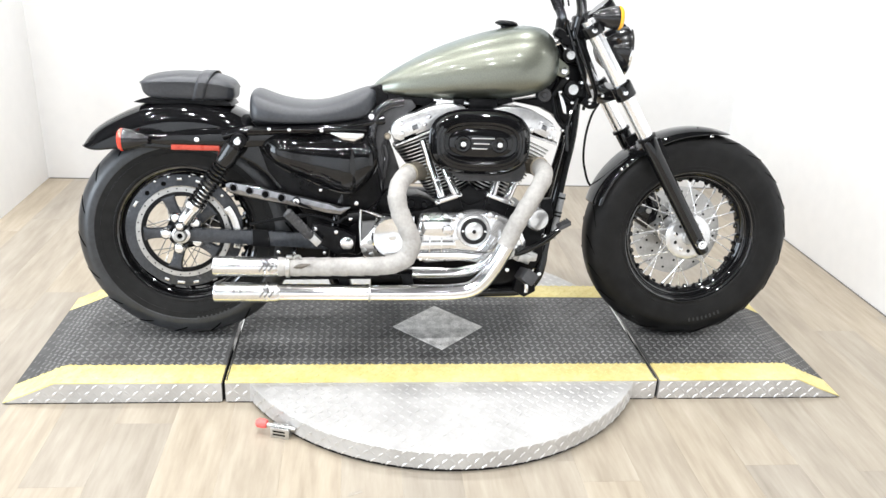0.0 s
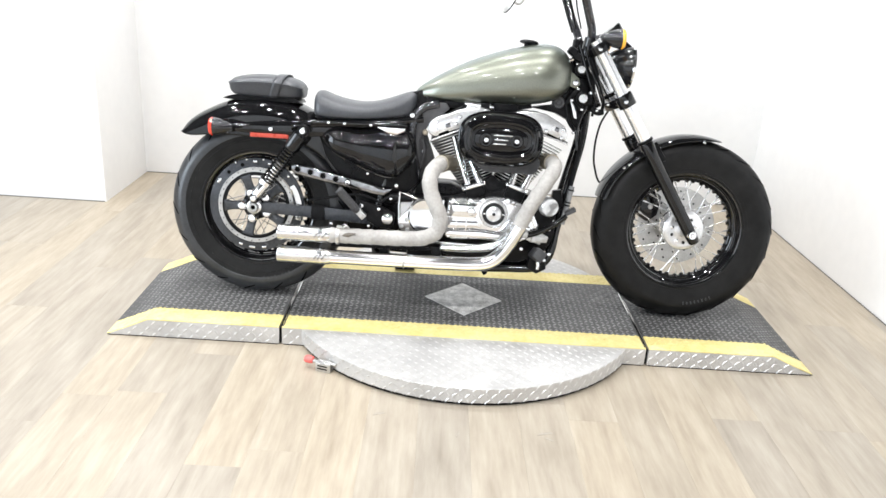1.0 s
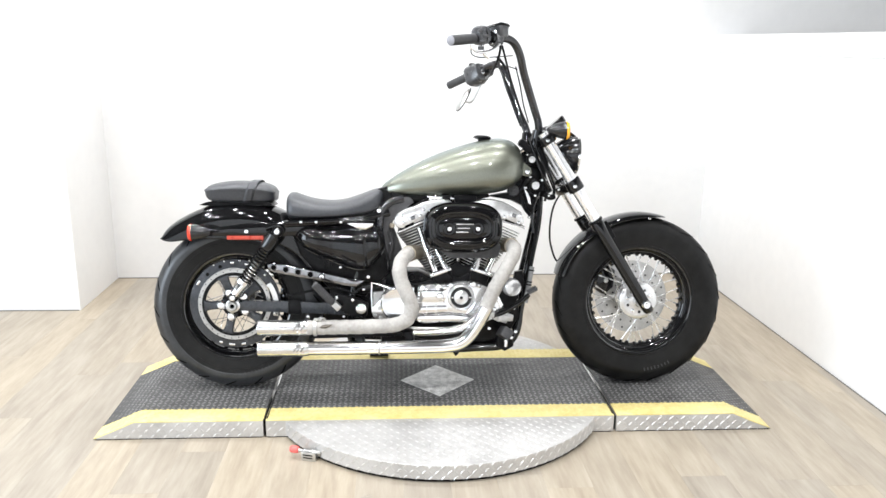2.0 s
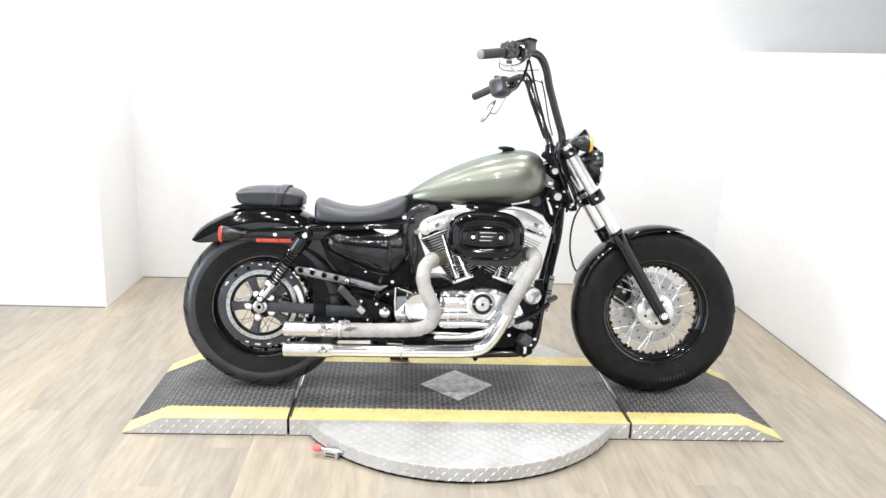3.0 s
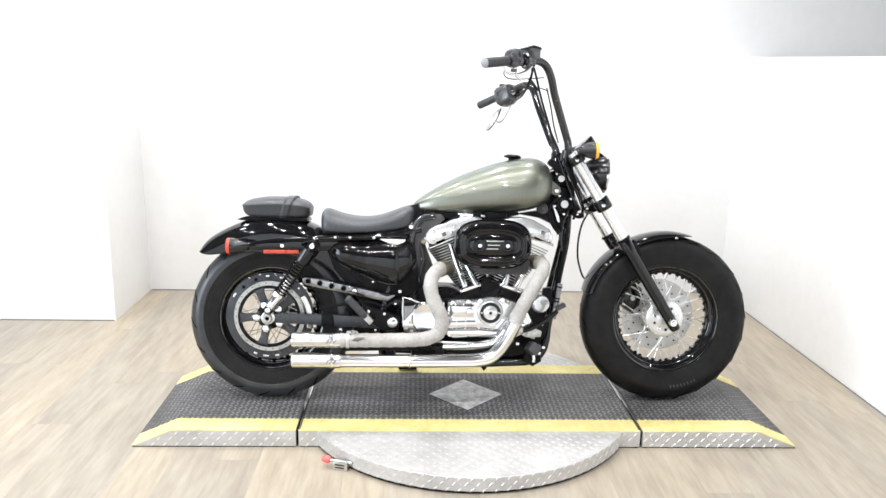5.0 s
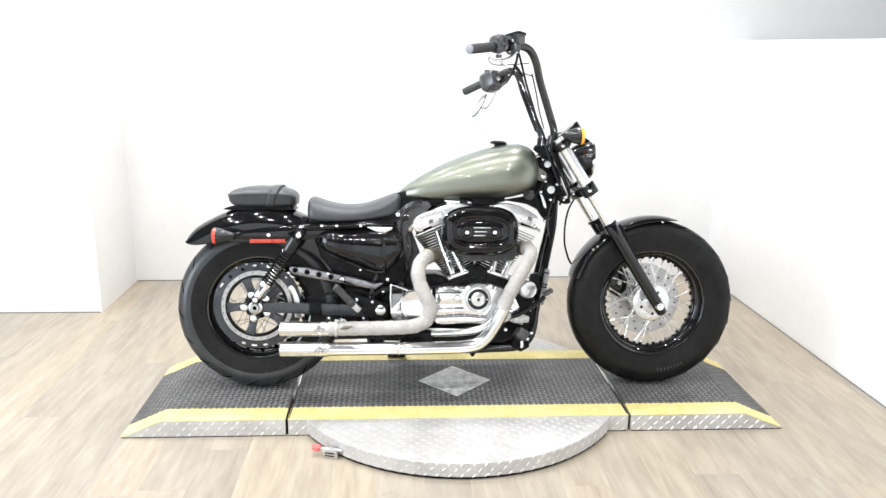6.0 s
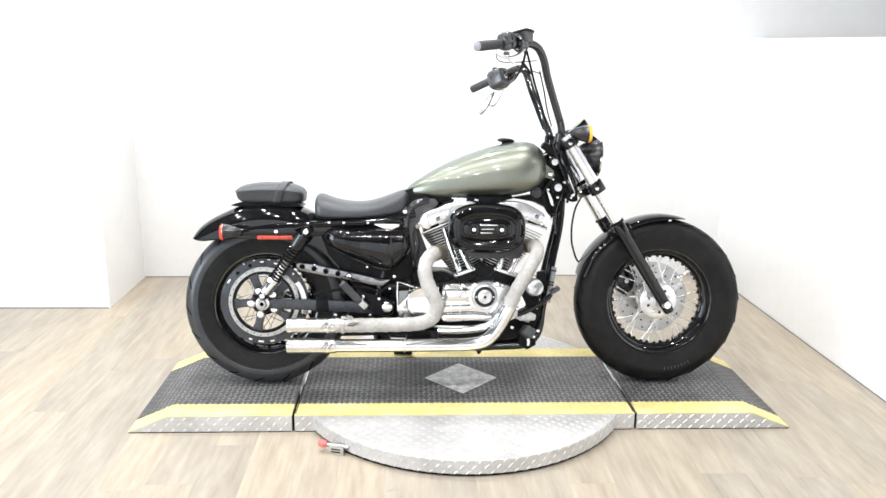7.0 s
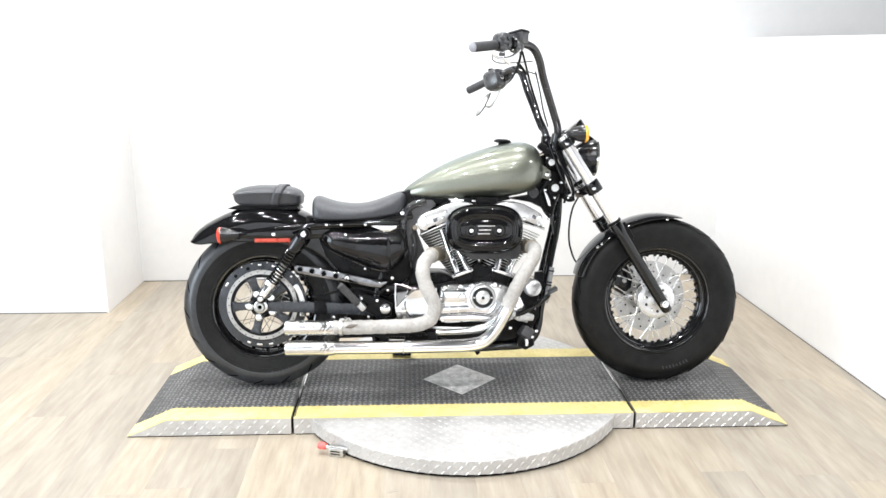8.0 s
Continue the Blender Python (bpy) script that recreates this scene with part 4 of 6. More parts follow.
for s in (1, -1):
    st = part("fender_strut", Geo().loft([[(u, s * 0.106, w - h), (u, s * 0.122, w - h * 0.9), (u, s * 0.125, w), (u, s * 0.122, w + h * 0.9), (u, s * 0.106, w + h)] for u, w, h in ((-0.845, 0.606, 0.008), (-0.80, 0.607, 0.016), (-0.70, 0.610, 0.027), (-0.62, 0.614, 0.030), (-0.545, 0.617, 0.028), (-0.46, 0.62, 0.022))]), BLACK, bike, "gloss black fender strut", 0.004)
    part("reflector", Geo().box((-0.695, s * 0.1265, 0.586), (0.132, 0.006, 0.0145)), REFLECT, st, "red strip reflector", 0.0028)
    part("strut_bolt", Geo().lathe([(0.0, 0.007), (0.007, 0.006), (0.0095, 0.002), (0.0095, 0.0)], (-0.690, s * 0.1248, 0.609), (0, s, 0), 14), CHROME, st, "chrome bolt head")


def signal(u, s, w, v, forward, lens, scale, label):
    """A bullet turn signal on a short stalk, its lens at the wide end."""
    d = Vector((forward, 0, 0.02 if forward > 0 else -0.02)).normalized()
    c = Vector((u, s * v, w))
    ob = part("turn_signal", Geo().lathe([(0.0, -0.062 * scale), (0.010 * scale, -0.060 * scale), (0.019 * scale, -0.045 * scale), (0.027 * scale, -0.018 * scale), (0.0305 * scale, 0.0), (0.0305 * scale, 0.004)], c, d, 28), BOWL, bike, label)
    part("lens", Geo().lathe([(0.0305 * scale, 0.004), (0.031 * scale, 0.010), (0.027 * scale, 0.016), (0.014 * scale, 0.0195), (0.0, 0.0205)], c, d, 28), lens, ob, "red lens" if lens is RED else "amber lens")
    part("stalk", Geo().tube([c - d * 0.03, c - d * 0.035 + Vector((0, -s * 0.03, -0.006)), Vector((u - d.x * 0.045, s * (v - 0.07), w - 0.012))], 0.0085, 12, k=3), BLACK, ob)
    return ob


for s in (1, -1):
    signal(-0.866, s, 0.610, 0.185, -1, RED, 1.0, "gloss black bullet signal")

# ---- pillion pad and seat
def cushion_section(u, top, low, hw, n=32, grow=0.0, power=2.5, foot=5.0):
    """Rounded above, squarer below, drawn in towards the top."""
    sec = []
    mid = low + (top - low) * 0.36
    for i in range(n):
        a = 2 * math.pi * i / n
        c, s = math.cos(a), math.sin(a)
        pw = power if s > 0 else foot
        lat = (hw + grow) * math.copysign(abs(c) ** (2 / pw), c)
        w = mid + ((top - mid + grow) if s > 0 else (mid - low)) * math.copysign(abs(s) ** (2 / pw), s)
        sec.append((u, lat, w))
    return sec


def cushion(name, stations, label):
    """stations: along, top, bottom, half width."""
    ob = part(name, Geo().loft([cushion_section(*q) for q in stations]), LEATHER, bike, label, angle=60)
    sub = ob.modifiers.new("smooth", "SUBSURF")
    sub.levels = sub.render_levels = 1
    return ob


def pad_section(u, top, low, hw, grow=0.0):
    """Pad section: crowned top with a welted edge, sides drawn in towards the foot."""
    edge = low + (top - low) * 0.62
    half = [(0.0, top + grow), (hw * 0.45, top - 0.003 + grow), (hw * 0.78, top - 0.010 + grow), (hw * 0.95 + grow, edge + 0.006), (hw + grow, edge), (hw * 0.985 + grow, edge - 0.005), (hw * 0.90 + grow, low + 0.012), (hw * 0.84, low), (0.0, low)]
    return [(u, v, w) for v, w in half] + [(u, -v, w) for v, w in half[-2:0:-1]]


PAD = [(-0.855, 0.762, 0.752, 0.030), (-0.853, 0.767, 0.744, 0.060), (-0.846, 0.774, 0.728, 0.082), (-0.832, 0.781, 0.716, 0.095), (-0.80, 0.789, 0.713, 0.102), (-0.75, 0.7945, 0.712, 0.106), (-0.70, 0.7945, 0.712, 0.106), (-0.65, 0.790, 0.712, 0.103), (-0.622, 0.783, 0.713, 0.096), (-0.604, 0.774, 0.715, 0.084), (-0.596, 0.766, 0.720, 0.066), (-0.594, 0.758, 0.730, 0.040)]
pillion = part("pillion_pad", Geo().loft([pad_section(*q) for q in PAD]), LEATHER, bike, "black vinyl pillion pad", angle=60)
sub = pillion.modifiers.new("smooth", "SUBSURF")
sub.levels = sub.render_levels = 2
for k in (3, -3):
    part("welt_seam", Geo().tube([pad_section(*q)[4] if k > 0 else pad_section(*q)[-4] for q in PAD[1:-1]], 0.0018, 6, k=3), LEATHER, pillion, "stitched welt along the edge")
rings = []
for du in (-0.016, -0.005, 0.006, 0.017):
    sec = pad_section(-0.695 + du, 0.7945, 0.712, 0.106, 0.0015)
    ring = sec[7:0:-1] + sec[:1] + sec[:-8:-1]
    rings.append([(u + 0.030 * (w - 0.70) / 0.10, v * 1.004, w + 0.0004) for u, v, w in ring])
st = part("strap", Geo().loft(rings, caps=False, closed=False), LEATHER, pillion, "black stitched strap")
st.modifiers.new("thickness", "SOLIDIFY").thickness = 0.002
part("base_plate", Geo().prism([(-0.872, 0.703), (-0.85, 0.712), (-0.83, 0.717), (-0.625, 0.717), (-0.610, 0.712), (-0.60, 0.70), (-0.85, 0.700)], -0.07, 0.072), SATIN, pillion, "black mounting plate", 0.002)
seat = cushion("seat", [(-0.550, 0.728, 0.684, 0.08), (-0.547, 0.742, 0.670, 0.108), (-0.540, 0.751, 0.660, 0.125), (-0.524, 0.751, 0.656, 0.133), (-0.495, 0.738, 0.655, 0.137), (-0.455, 0.726, 0.655, 0.139), (-0.40, 0.719, 0.656, 0.138), (-0.35, 0.721, 0.659, 0.134), (-0.30, 0.735, 0.663, 0.127), (-0.25, 0.755, 0.668, 0.115), (-0.215, 0.768, 0.680, 0.098), (-0.198, 0.768, 0.702, 0.080), (-0.190, 0.756, 0.730, 0.05)], "black smooth vinyl solo seat")
part("seat_base", Geo().prism([(-0.545, 0.660), (-0.50, 0.664), (-0.25, 0.672), (-0.21, 0.690), (-0.19, 0.675), (-0.25, 0.652), (-0.53, 0.644)], -0.09, 0.09), SATIN, seat, "black seat pan", 0.003)

part("seat_nose_pad", Geo().prism([(-0.225, 0.700), (-0.212, 0.764), (-0.180, 0.775), (-0.140, 0.755), (-0.115, 0.725), (-0.125, 0.700)], -0.050, 0.052), SATIN, seat, "black filler between seat and tank", 0.006)

# ---- tank
TK = [(-0.200, 0.766, 0.755, 0.016), (-0.194, 0.777, 0.749, 0.034), (-0.180, 0.790, 0.743, 0.050), (-0.140, 0.818, 0.738, 0.073), (-0.090, 0.848, 0.736, 0.092), (-0.030, 0.880, 0.735, 0.110), (0.035, 0.907, 0.736, 0.125), (0.110, 0.933, 0.738, 0.137), (0.185, 0.952, 0.742, 0.144), (0.240, 0.960, 0.750, 0.143), (0.285, 0.957, 0.762, 0.134), (0.315, 0.940, 0.780, 0.116), (0.336, 0.912, 0.803, 0.088), (0.345, 0.878, 0.830, 0.045)]
rings = []
for u, top, low, hw in TK:
    sec = []
    for i in range(36):
        a = 2 * math.pi * i / 36
        c, s = math.cos(a), math.sin(a)
        mid = low + (top - low) * 0.40
        pw = 2.25 if s > 0 else 3.2
        sec.append((u, hw * math.copysign(abs(c) ** (2 / pw), c), mid + ((top - mid) if s > 0 else (mid - low)) * math.copysign(abs(s) ** (2 / pw), s)))
    rings.append(sec)
tank = part("fuel_tank", Geo().loft(rings), TANK, bike, "olive metallic painted peanut fuel tank", angle=70)
sub = tank.modifiers.new("smooth", "SUBSURF")
sub.levels = sub.render_levels = 2
part("tank_tunnel", Geo().prism([(-0.165, 0.752), (0.20, 0.760), (0.215, 0.735), (0.10, 0.712), (-0.15, 0.722)], -0.062, 0.062), SATIN, tank, "black underside of the tank", 0.006)
cap = part("filler_cap", Geo().lathe([(0.0, 0.021), (0.020, 0.020), (0.030, 0.017), (0.034, 0.013), (0.034, 0.009), (0.024, 0.006), (0.016, 0.004), (0.016, -0.012)], (0.188, 0.0, 0.949), (0.06, 0, 1), 28), SATIN, tank, "black ribbed filler cap")
part("rubber_mount", Geo().lathe([(0.0, 0.012), (0.008, 0.012), (0.010, 0.008), (0.019, 0.008), (0.022, 0.003), (0.022, -0.02)], (0.305, 0.05, 0.760), (0, 1, 0), 22), DARK, tank, "dark rubber tank mount")
part("tank_mount", Geo().prism([(0.312, 0.868), (0.330, 0.873), (0.366, 0.846), (0.370, 0.826), (0.354, 0.812), (0.330, 0.820), (0.308, 0.838)], 0.062, 0.078), TANK, tank, "olive mounting tab", 0.003)
part("mount_bolt", Geo().lathe([(0.0, 0.012), (0.009, 0.011), (0.012, 0.006), (0.012, 0.0)], (0.352, 0.078, 0.832), (0, 1, 0), 14), CHROME, tank, "chrome bolt")

# ---- side cover over the oil tank
# stations along the panel: top, bottom and how far the panel stands out; ridges stay crisp
PANEL = [(-0.520, 0.606, 0.594, 0.108), (-0.512, 0.614, 0.578, 0.118), (-0.495, 0.624, 0.560, 0.134), (-0.470, 0.630, 0.543, 0.148), (-0.440, 0.632, 0.527, 0.151), (-0.410, 0.632, 0.513, 0.145), (-0.386, 0.632, 0.502, 0.142), (-0.372, 0.633, 0.4955, 0.1405), (-0.350, 0.634, 0.486, 0.146), (-0.325, 0.635, 0.478, 0.153), (-0.298, 0.637, 0.472, 0.160),
         (-0.286, 0.638, 0.470, 0.163), (-0.264, 0.639, 0.470, 0.163), (-0.252, 0.640, 0.473, 0.156), (-0.244, 0.640, 0.478, 0.156), (-0.214, 0.630, 0.506, 0.156), (-0.198, 0.612, 0.525, 0.147), (-0.186, 0.590, 0.548, 0.128)]
rings = []
fine_u = curve_through([(u, v, 0) for u, hi, lo, v in PANEL], 3)
fine_w = curve_through([(hi, lo, 0) for u, hi, lo, v in PANEL], 3)
for (u, v, _), (hi, lo, _) in zip(fine_u, fine_w):
    sec = [(u, 0.095, lo)]
    for j in range(15):
        f = j / 14
        drop = 0.008 * f + 0.034 * abs(2 * f - 0.98) ** 2.6 * min(1.0, (hi - lo) / 0.12)
        sec.append((u + (0.010 * (0.5 - f) if -0.36 < u < -0.20 else 0.0), v + 0.008 - drop, lo + (hi - lo) * f))
    sec.append((u, 0.095, hi))
    rings.append(sec)
cover = part("side_cover", Geo().loft(rings), BLACK, bike, "gloss black ridged oil tank side cover", angle=40)
part("cover_edge", Geo().tube([(u, max(0.104, v - 0.030), lo - 0.001) for u, hi, lo, v in PANEL], 0.0036, 8, k=3), RIMLIP, cover, "rolled lower edge")
part("cover_trim", Geo().prism([(-0.325, 0.641), (-0.225, 0.643), (-0.228, 0.630), (-0.255, 0.618), (-0.285, 0.622)], 0.138, 0.150), CHROME, cover, "chrome trim plate", 0.003)
part("cover_rail", Geo().tube([(-0.55, 0.128, 0.640), (-0.40, 0.135, 0.647), (-0.22, 0.128, 0.650)], 0.008, 10, k=4), BLACK, cover)
for u in (-0.49, -0.435, -0.345):
    part("cover_bolt", Geo().lathe([(0.0, 0.006), (0.005, 0.005), (0.007, 0.0)], (u, 0.138, 0.645), (0, 1, 0), 10), CHROME, cover, "small chrome bolt")
inner = Geo().prism([(-0.53, 0.60), (-0.20, 0.63), (-0.17, 0.45), (-0.26, 0.36), (-0.40, 0.40), (-0.50, 0.52)], -0.11, 0.11)
part("oil_tank", inner, SATIN, bike, "black oil tank and battery box", 0.012)
part("frame_bolt", Geo().lathe([(0.0, 0.010), (0.008, 0.009), (0.011, 0.003), (0.011, 0.0)], (-0.206, 0.088, 0.685), (0, 1, 0), 14), CHROME, bike, "chrome frame bolt")

# ---- engine
CRU, CRW = 0.098, 0.345
crank = part("crankcase", Geo().prism([(-0.06, 0.415), (0.00, 0.430), (0.05, 0.455), (0.09, 0.435), (0.14, 0.455), (0.20, 0.440), (0.27, 0.42), (0.325, 0.37), (0.325, 0.28), (0.285, 0.215), (0.20, 0.185), (-0.02, 0.19), (-0.20, 0.23), (-0.235, 0.30), (-0.22, 0.40)], -0.115, 0.105), SATIN, bike, "black engine crankcase", 0.012)
# round-edged polished covers
gear = part("gear_cover", Geo().prism([(-0.062, 0.408), (-0.01, 0.412), (0.043, 0.412), (0.10, 0.424), (0.155, 0.420), (0.20, 0.402), (0.245, 0.365), (0.265, 0.325), (0.245, 0.290), (0.20, 0.268), (0.15, 0.262), (0.05, 0.268), (-0.04, 0.262), (-0.070, 0.275), (-0.072, 0.34)], 0.100, 0.142), COVER, crank, "chrome gear cover", 0.012)
part("gear_cover_rib", Geo().prism([(-0.062, 0.330), (0.045, 0.334), (0.05, 0.312), (-0.062, 0.308)], 0.138, 0.152), CHROME, gear, "", 0.006)
part("gear_cover_ledge", Geo().prism([(-0.066, 0.296), (0.06, 0.300), (0.16, 0.290), (0.21, 0.300), (0.215, 0.282), (0.16, 0.272), (-0.066, 0.276)], 0.138, 0.150), CHROME, gear, "", 0.005)
part("gear_cover_bulge", Geo().loft([[(u, v, w) for u, w in oval(-0.008, 0.372, a, b, 28, 3)] for a, b, v in ((0.052, 0.032, 0.138), (0.050, 0.030, 0.148), (0.040, 0.021, 0.152))]), CHROME, gear, "raised smooth panel")
for u in (-0.030, 0.005, 0.180, 0.215):
    part("gear_cover_fin", Geo().box((u, 0.148, 0.318 if u < 0.1 else 0.345), (0.004, 0.010, 0.040)), CHROME, gear, "", 0.0015)
part("gear_cover_boss", Geo().lathe([(0.0, 0.020), (0.012, 0.018), (0.016, 0.010), (0.018, 0.0)], (0.02, 0.140, 0.368), (0, 1, 0), 18), CHROME, gear)
for u, w in ((-0.045, 0.400), (0.015, 0.404), (0.060, 0.408), (0.145, 0.412), (-0.050, 0.283), (0.010, 0.286), (0.120, 0.284), (0.180, 0.290)):
    boss = part("cover_boss", Geo().lathe([(0.0, 0.007), (0.0085, 0.0065), (0.011, 0.003), (0.012, 0.0)], (u, 0.1405, w), (0, 1, 0), 16), CHROME, gear)
for pts in ([(-0.060, 0.388), (-0.02, 0.392), (0.045, 0.394)], [(-0.064, 0.346), (-0.02, 0.345), (0.038, 0.346)], [(-0.066, 0.300), (0.05, 0.305), (0.15, 0.296), (0.20, 0.304)], [(0.155, 0.405), (0.20, 0.385), (0.235, 0.352), (0.250, 0.322)]):
    part("cover_ridge", Geo().tube([(u, 0.1425, w) for u, w in pts], 0.0032, 8, k=4), CHROME, gear)
part("cover_joint", Geo().box((-0.0735, 0.1395, 0.338), (0.003, 0.008, 0.136)), GROOVE, gear, "dark joint between the covers")
part("cover_joint", Geo().box((0.030, 0.1425, 0.300), (0.0016, 0.003, 0.044)), GROOVE, gear)
timer = part("timer_cover", Geo().lathe([(0.0, 0.026), (0.022, 0.026), (0.026, 0.023), (0.028, 0.018), (0.038, 0.018), (0.041, 0.022), (0.046, 0.020), (0.050, 0.012), (0.051, 0.0)], (CRU, 0.142, 0.366), (0, 1, 0), 48), ROCK, gear, "round chrome timer cover")
part("timer_ring", Geo().lathe([(0.0278, 0.0), (0.0384, 0.0), (0.0384, 0.002), (0.0278, 0.002)], (CRU, 0.1602, 0.366), (0, 1, 0), 40, ring=True), BLACK, timer, "black ring inlay")
for s in (1, -1):
    part("timer_screw", Geo().lathe([(0.0, 0.003), (0.0035, 0.002), (0.004, 0.0)], (CRU + s * 0.033, 0.162, 0.366), (0, 1, 0), 10), CHROME, timer, "small screw")
part("timer_emblem", Geo().lathe([(0.0, 0.002), (0.0045, 0.0015), (0.006, 0.0)], (CRU, 0.168, 0.366), (0, 1, 0), 18), SATIN, timer, "dark round emblem")
for u, w in ((-0.05, 0.396), (0.04, 0.400), (-0.055, 0.276), (0.06, 0.279), (0.165, 0.408), (0.205, 0.283), (0.235, 0.352), (-0.062, 0.36)):
    part("cover_screw", Geo().lathe([(0.0, 0.008), (0.005, 0.007), (0.0065, 0.004), (0.0065, 0.0)], (u, 0.142, w), (0, 1, 0), 10), CHROME, gear, "chrome cap screw")
sprock = part("sprocket_cover", Geo().prism([(-0.170, 0.404), (-0.14, 0.402), (-0.075, 0.408), (-0.075, 0.268), (-0.20, 0.262), (-0.222, 0.280), (-0.236, 0.310), (-0.236, 0.326), (-0.212, 0.350)], 0.095, 0.145), CHROME, crank, "chrome sprocket cover", 0.008)
for pts in ([(-0.233, 0.322), (-0.235, 0.370), (-0.233, 0.421), (-0.205, 0.412), (-0.172, 0.401)],):
    part("cover_frame", Geo().tube([(u, 0.140, w) for u, w in pts], 0.0045, 10), CHROME, sprock, "bright rim round the pocket")
part("cover_dish", Geo().lathe([(0.060, 0.0), (0.062, 0.006), (0.057, 0.011), (0.047, 0.009), (0.0, 0.001)], (-0.140, 0.142, 0.340), (0.12, 1, 0.05), 32, squash=None), CHROME, sprock, "round dished chrome boss")
pocket = [(-0.228, 0.118, 0.413), (-0.178, 0.122, 0.398), (-0.209, 0.1475, 0.352), (-0.229, 0.1475, 0.330)]
part("cover_pocket", Geo().add(pocket + [(u, v - 0.003, w) for u, v, w in pocket], [(0, 1, 2, 3), (7, 6, 5, 4), (0, 4, 5, 1), (1, 5, 6, 2), (2, 6, 7, 3), (3, 7, 4, 0)]), CHROME, sprock, "mirror bright slanted pocket", angle=20)
for u, w in ((-0.222, 0.300), (-0.205, 0.325), (-0.20, 0.288)):
    part("cover_screw", Geo().lathe([(0.0, 0.007), (0.006, 0.006), (0.008, 0.0)], (u, 0.145, w), (0, 1, 0), 12), STEEL, sprock, "steel cap screw")
part("generator_end", Geo().lathe([(0.0, 0.012), (0.030, 0.010), (0.036, 0.002), (0.036, -0.05)], (0.298, 0.11, 0.395), (0.25, 1, 0), 28), ROCK, crank, "chrome end cap")


def cylinder(sign, name):
    """One finned cylinder with head, leaning back or forward by 22.5 degrees."""
    a = radians(22.5)
    ax = Vector((sign * math.sin(a), 0, math.cos(a)))
    ac = Vector((math.cos(a), 0, -sign * math.sin(a)))
    c0 = Vector((CRU, -0.01, CRW))

    def at(s, p, v):
        return c0 + ax * s + ac * p + Vector((0, v, 0))

    def plate(s0, s1, hp, hv, corner=0.6):
        rings = []
        for s in (s0, s1):
            rings.append([at(s, p, v) for p, v in oval(0, 0, hp, hv, 28, 4.0)])
        return Geo().loft(rings)

    core = part(name, plate(0.10, 0.33, 0.050, 0.058), SATIN, bike, "black finned cylinder")
    for i in range(19):
        s = 0.125 + 0.0106 * i
        outer = 0.070 + 0.054 * min(1, (s - 0.125) / 0.19)      # fins reach further on the outer side
        k = (outer + 0.050 + 0.052 * min(1, i / 17)) / 2
        dp = sign * (outer - k)
        g = Geo()
        rings = []
        for ds, e in ((0.0, 0.0), (0.0005, 0.001), (0.0033, 0.001), (0.0038, 0.0)):
            rings.append([at(s + ds, p, v) for p, v in oval(dp, 0, k + e, min(0.098, 0.070 + 0.035 * i / 18) + e, 28, 3.6)])
        g.loft(rings)
        n = len(g.f)
        g.slot = [1 if 28 <= q < 56 else 0 for q in range(n)]
        part("fin", g, [SATIN, CAST], core)
    return core, at


rear_cyl, at_r = cylinder(-1, "rear_cylinder")
front_cyl, at_f = cylinder(1, "front_cylinder")


def along(pts, inset, v0, v1):
    """A thin slab that follows a line of points, inset metres thick downwards."""
    return Geo().loft([[(u, v0, w), (u, v1, w), (u, v1, w - inset), (u, v0, w - inset)] for u, w in pts])


def rocker(owner, outline, foot, gap, slot, window, bolts, tilt):
    """A polished rocker box: rounded casting, finned foot flange, dark gap under its lid, slot and cast window on its face."""
    ob = part("rocker_box", Geo().prism(outline, -0.092, 0.100), ROCK, owner, "polished rocker box", 0.011)
    m = pose(0, 0, 0, 0, tilt, 0).to_3x3()
    part("foot_flange", along(foot, 0.0065, -0.094, 0.103), ROCK, ob, "", 0.002)
    part("flange_groove", along([(u, w + 0.005) for u, w in foot], 0.0035, -0.08, 0.1012), SATIN, ob, "dark joint above the flange")
    part("lid_gap", Geo().tube([(u, 0.0935, w) for u, w in gap], 0.0034, 6, k=3), SATIN, ob, "dark gap under the lid")
    part("deep_slot", Geo().box((slot[0], 0.0995, slot[1]), (0.036, 0.005, 0.0105), m), GROOVE, ob, "dark deep slot", 0.001)
    part("window_frame", Geo().box((window[0], 0.101, window[1]), (0.036, 0.012, 0.026), m), ROCK, ob, "raised cast frame", 0.003)
    part("cast_window", Geo().box((window[0], 0.1062, window[1]), (0.017, 0.003, 0.014), m), DARKCHROME, ob, "small dark window", 0.001)
    for u, w in bolts:
        part("rocker_bolt", Geo().lathe([(0.0, 0.008), (0.0055, 0.007), (0.0075, 0.0)], (u, 0.100, w), (0, 1, 0), 12), CHROME, ob, "chrome bolt head")
    return ob


rear_box = rocker(rear_cyl, [(-0.116, 0.612), (-0.140, 0.622), (-0.152, 0.640), (-0.148, 0.660), (-0.135, 0.677), (-0.112, 0.691), (-0.080, 0.700), (-0.048, 0.716), (0.0, 0.728), (0.035, 0.730), (0.072, 0.716), (0.078, 0.695), (-0.030, 0.648)],
                  [(-0.136, 0.607), (-0.116, 0.615), (-0.030, 0.652), (0.060, 0.690)], [(-0.090, 0.686), (-0.064, 0.702), (-0.036, 0.708), (0.02, 0.718)],
                  (-0.0925, 0.630), (-0.0800, 0.6585), ((-0.118, 0.640), (-0.052, 0.667), (-0.120, 0.668), (-0.040, 0.690)), -23)
part("bolt_boss", Geo().lathe([(0.0, 0.014), (0.007, 0.013), (0.0105, 0.008), (0.0105, 0.0)], (-0.158, 0.080, 0.628), (0, 1, 0), 14), HEATED, rear_box, "brassy round fitting")
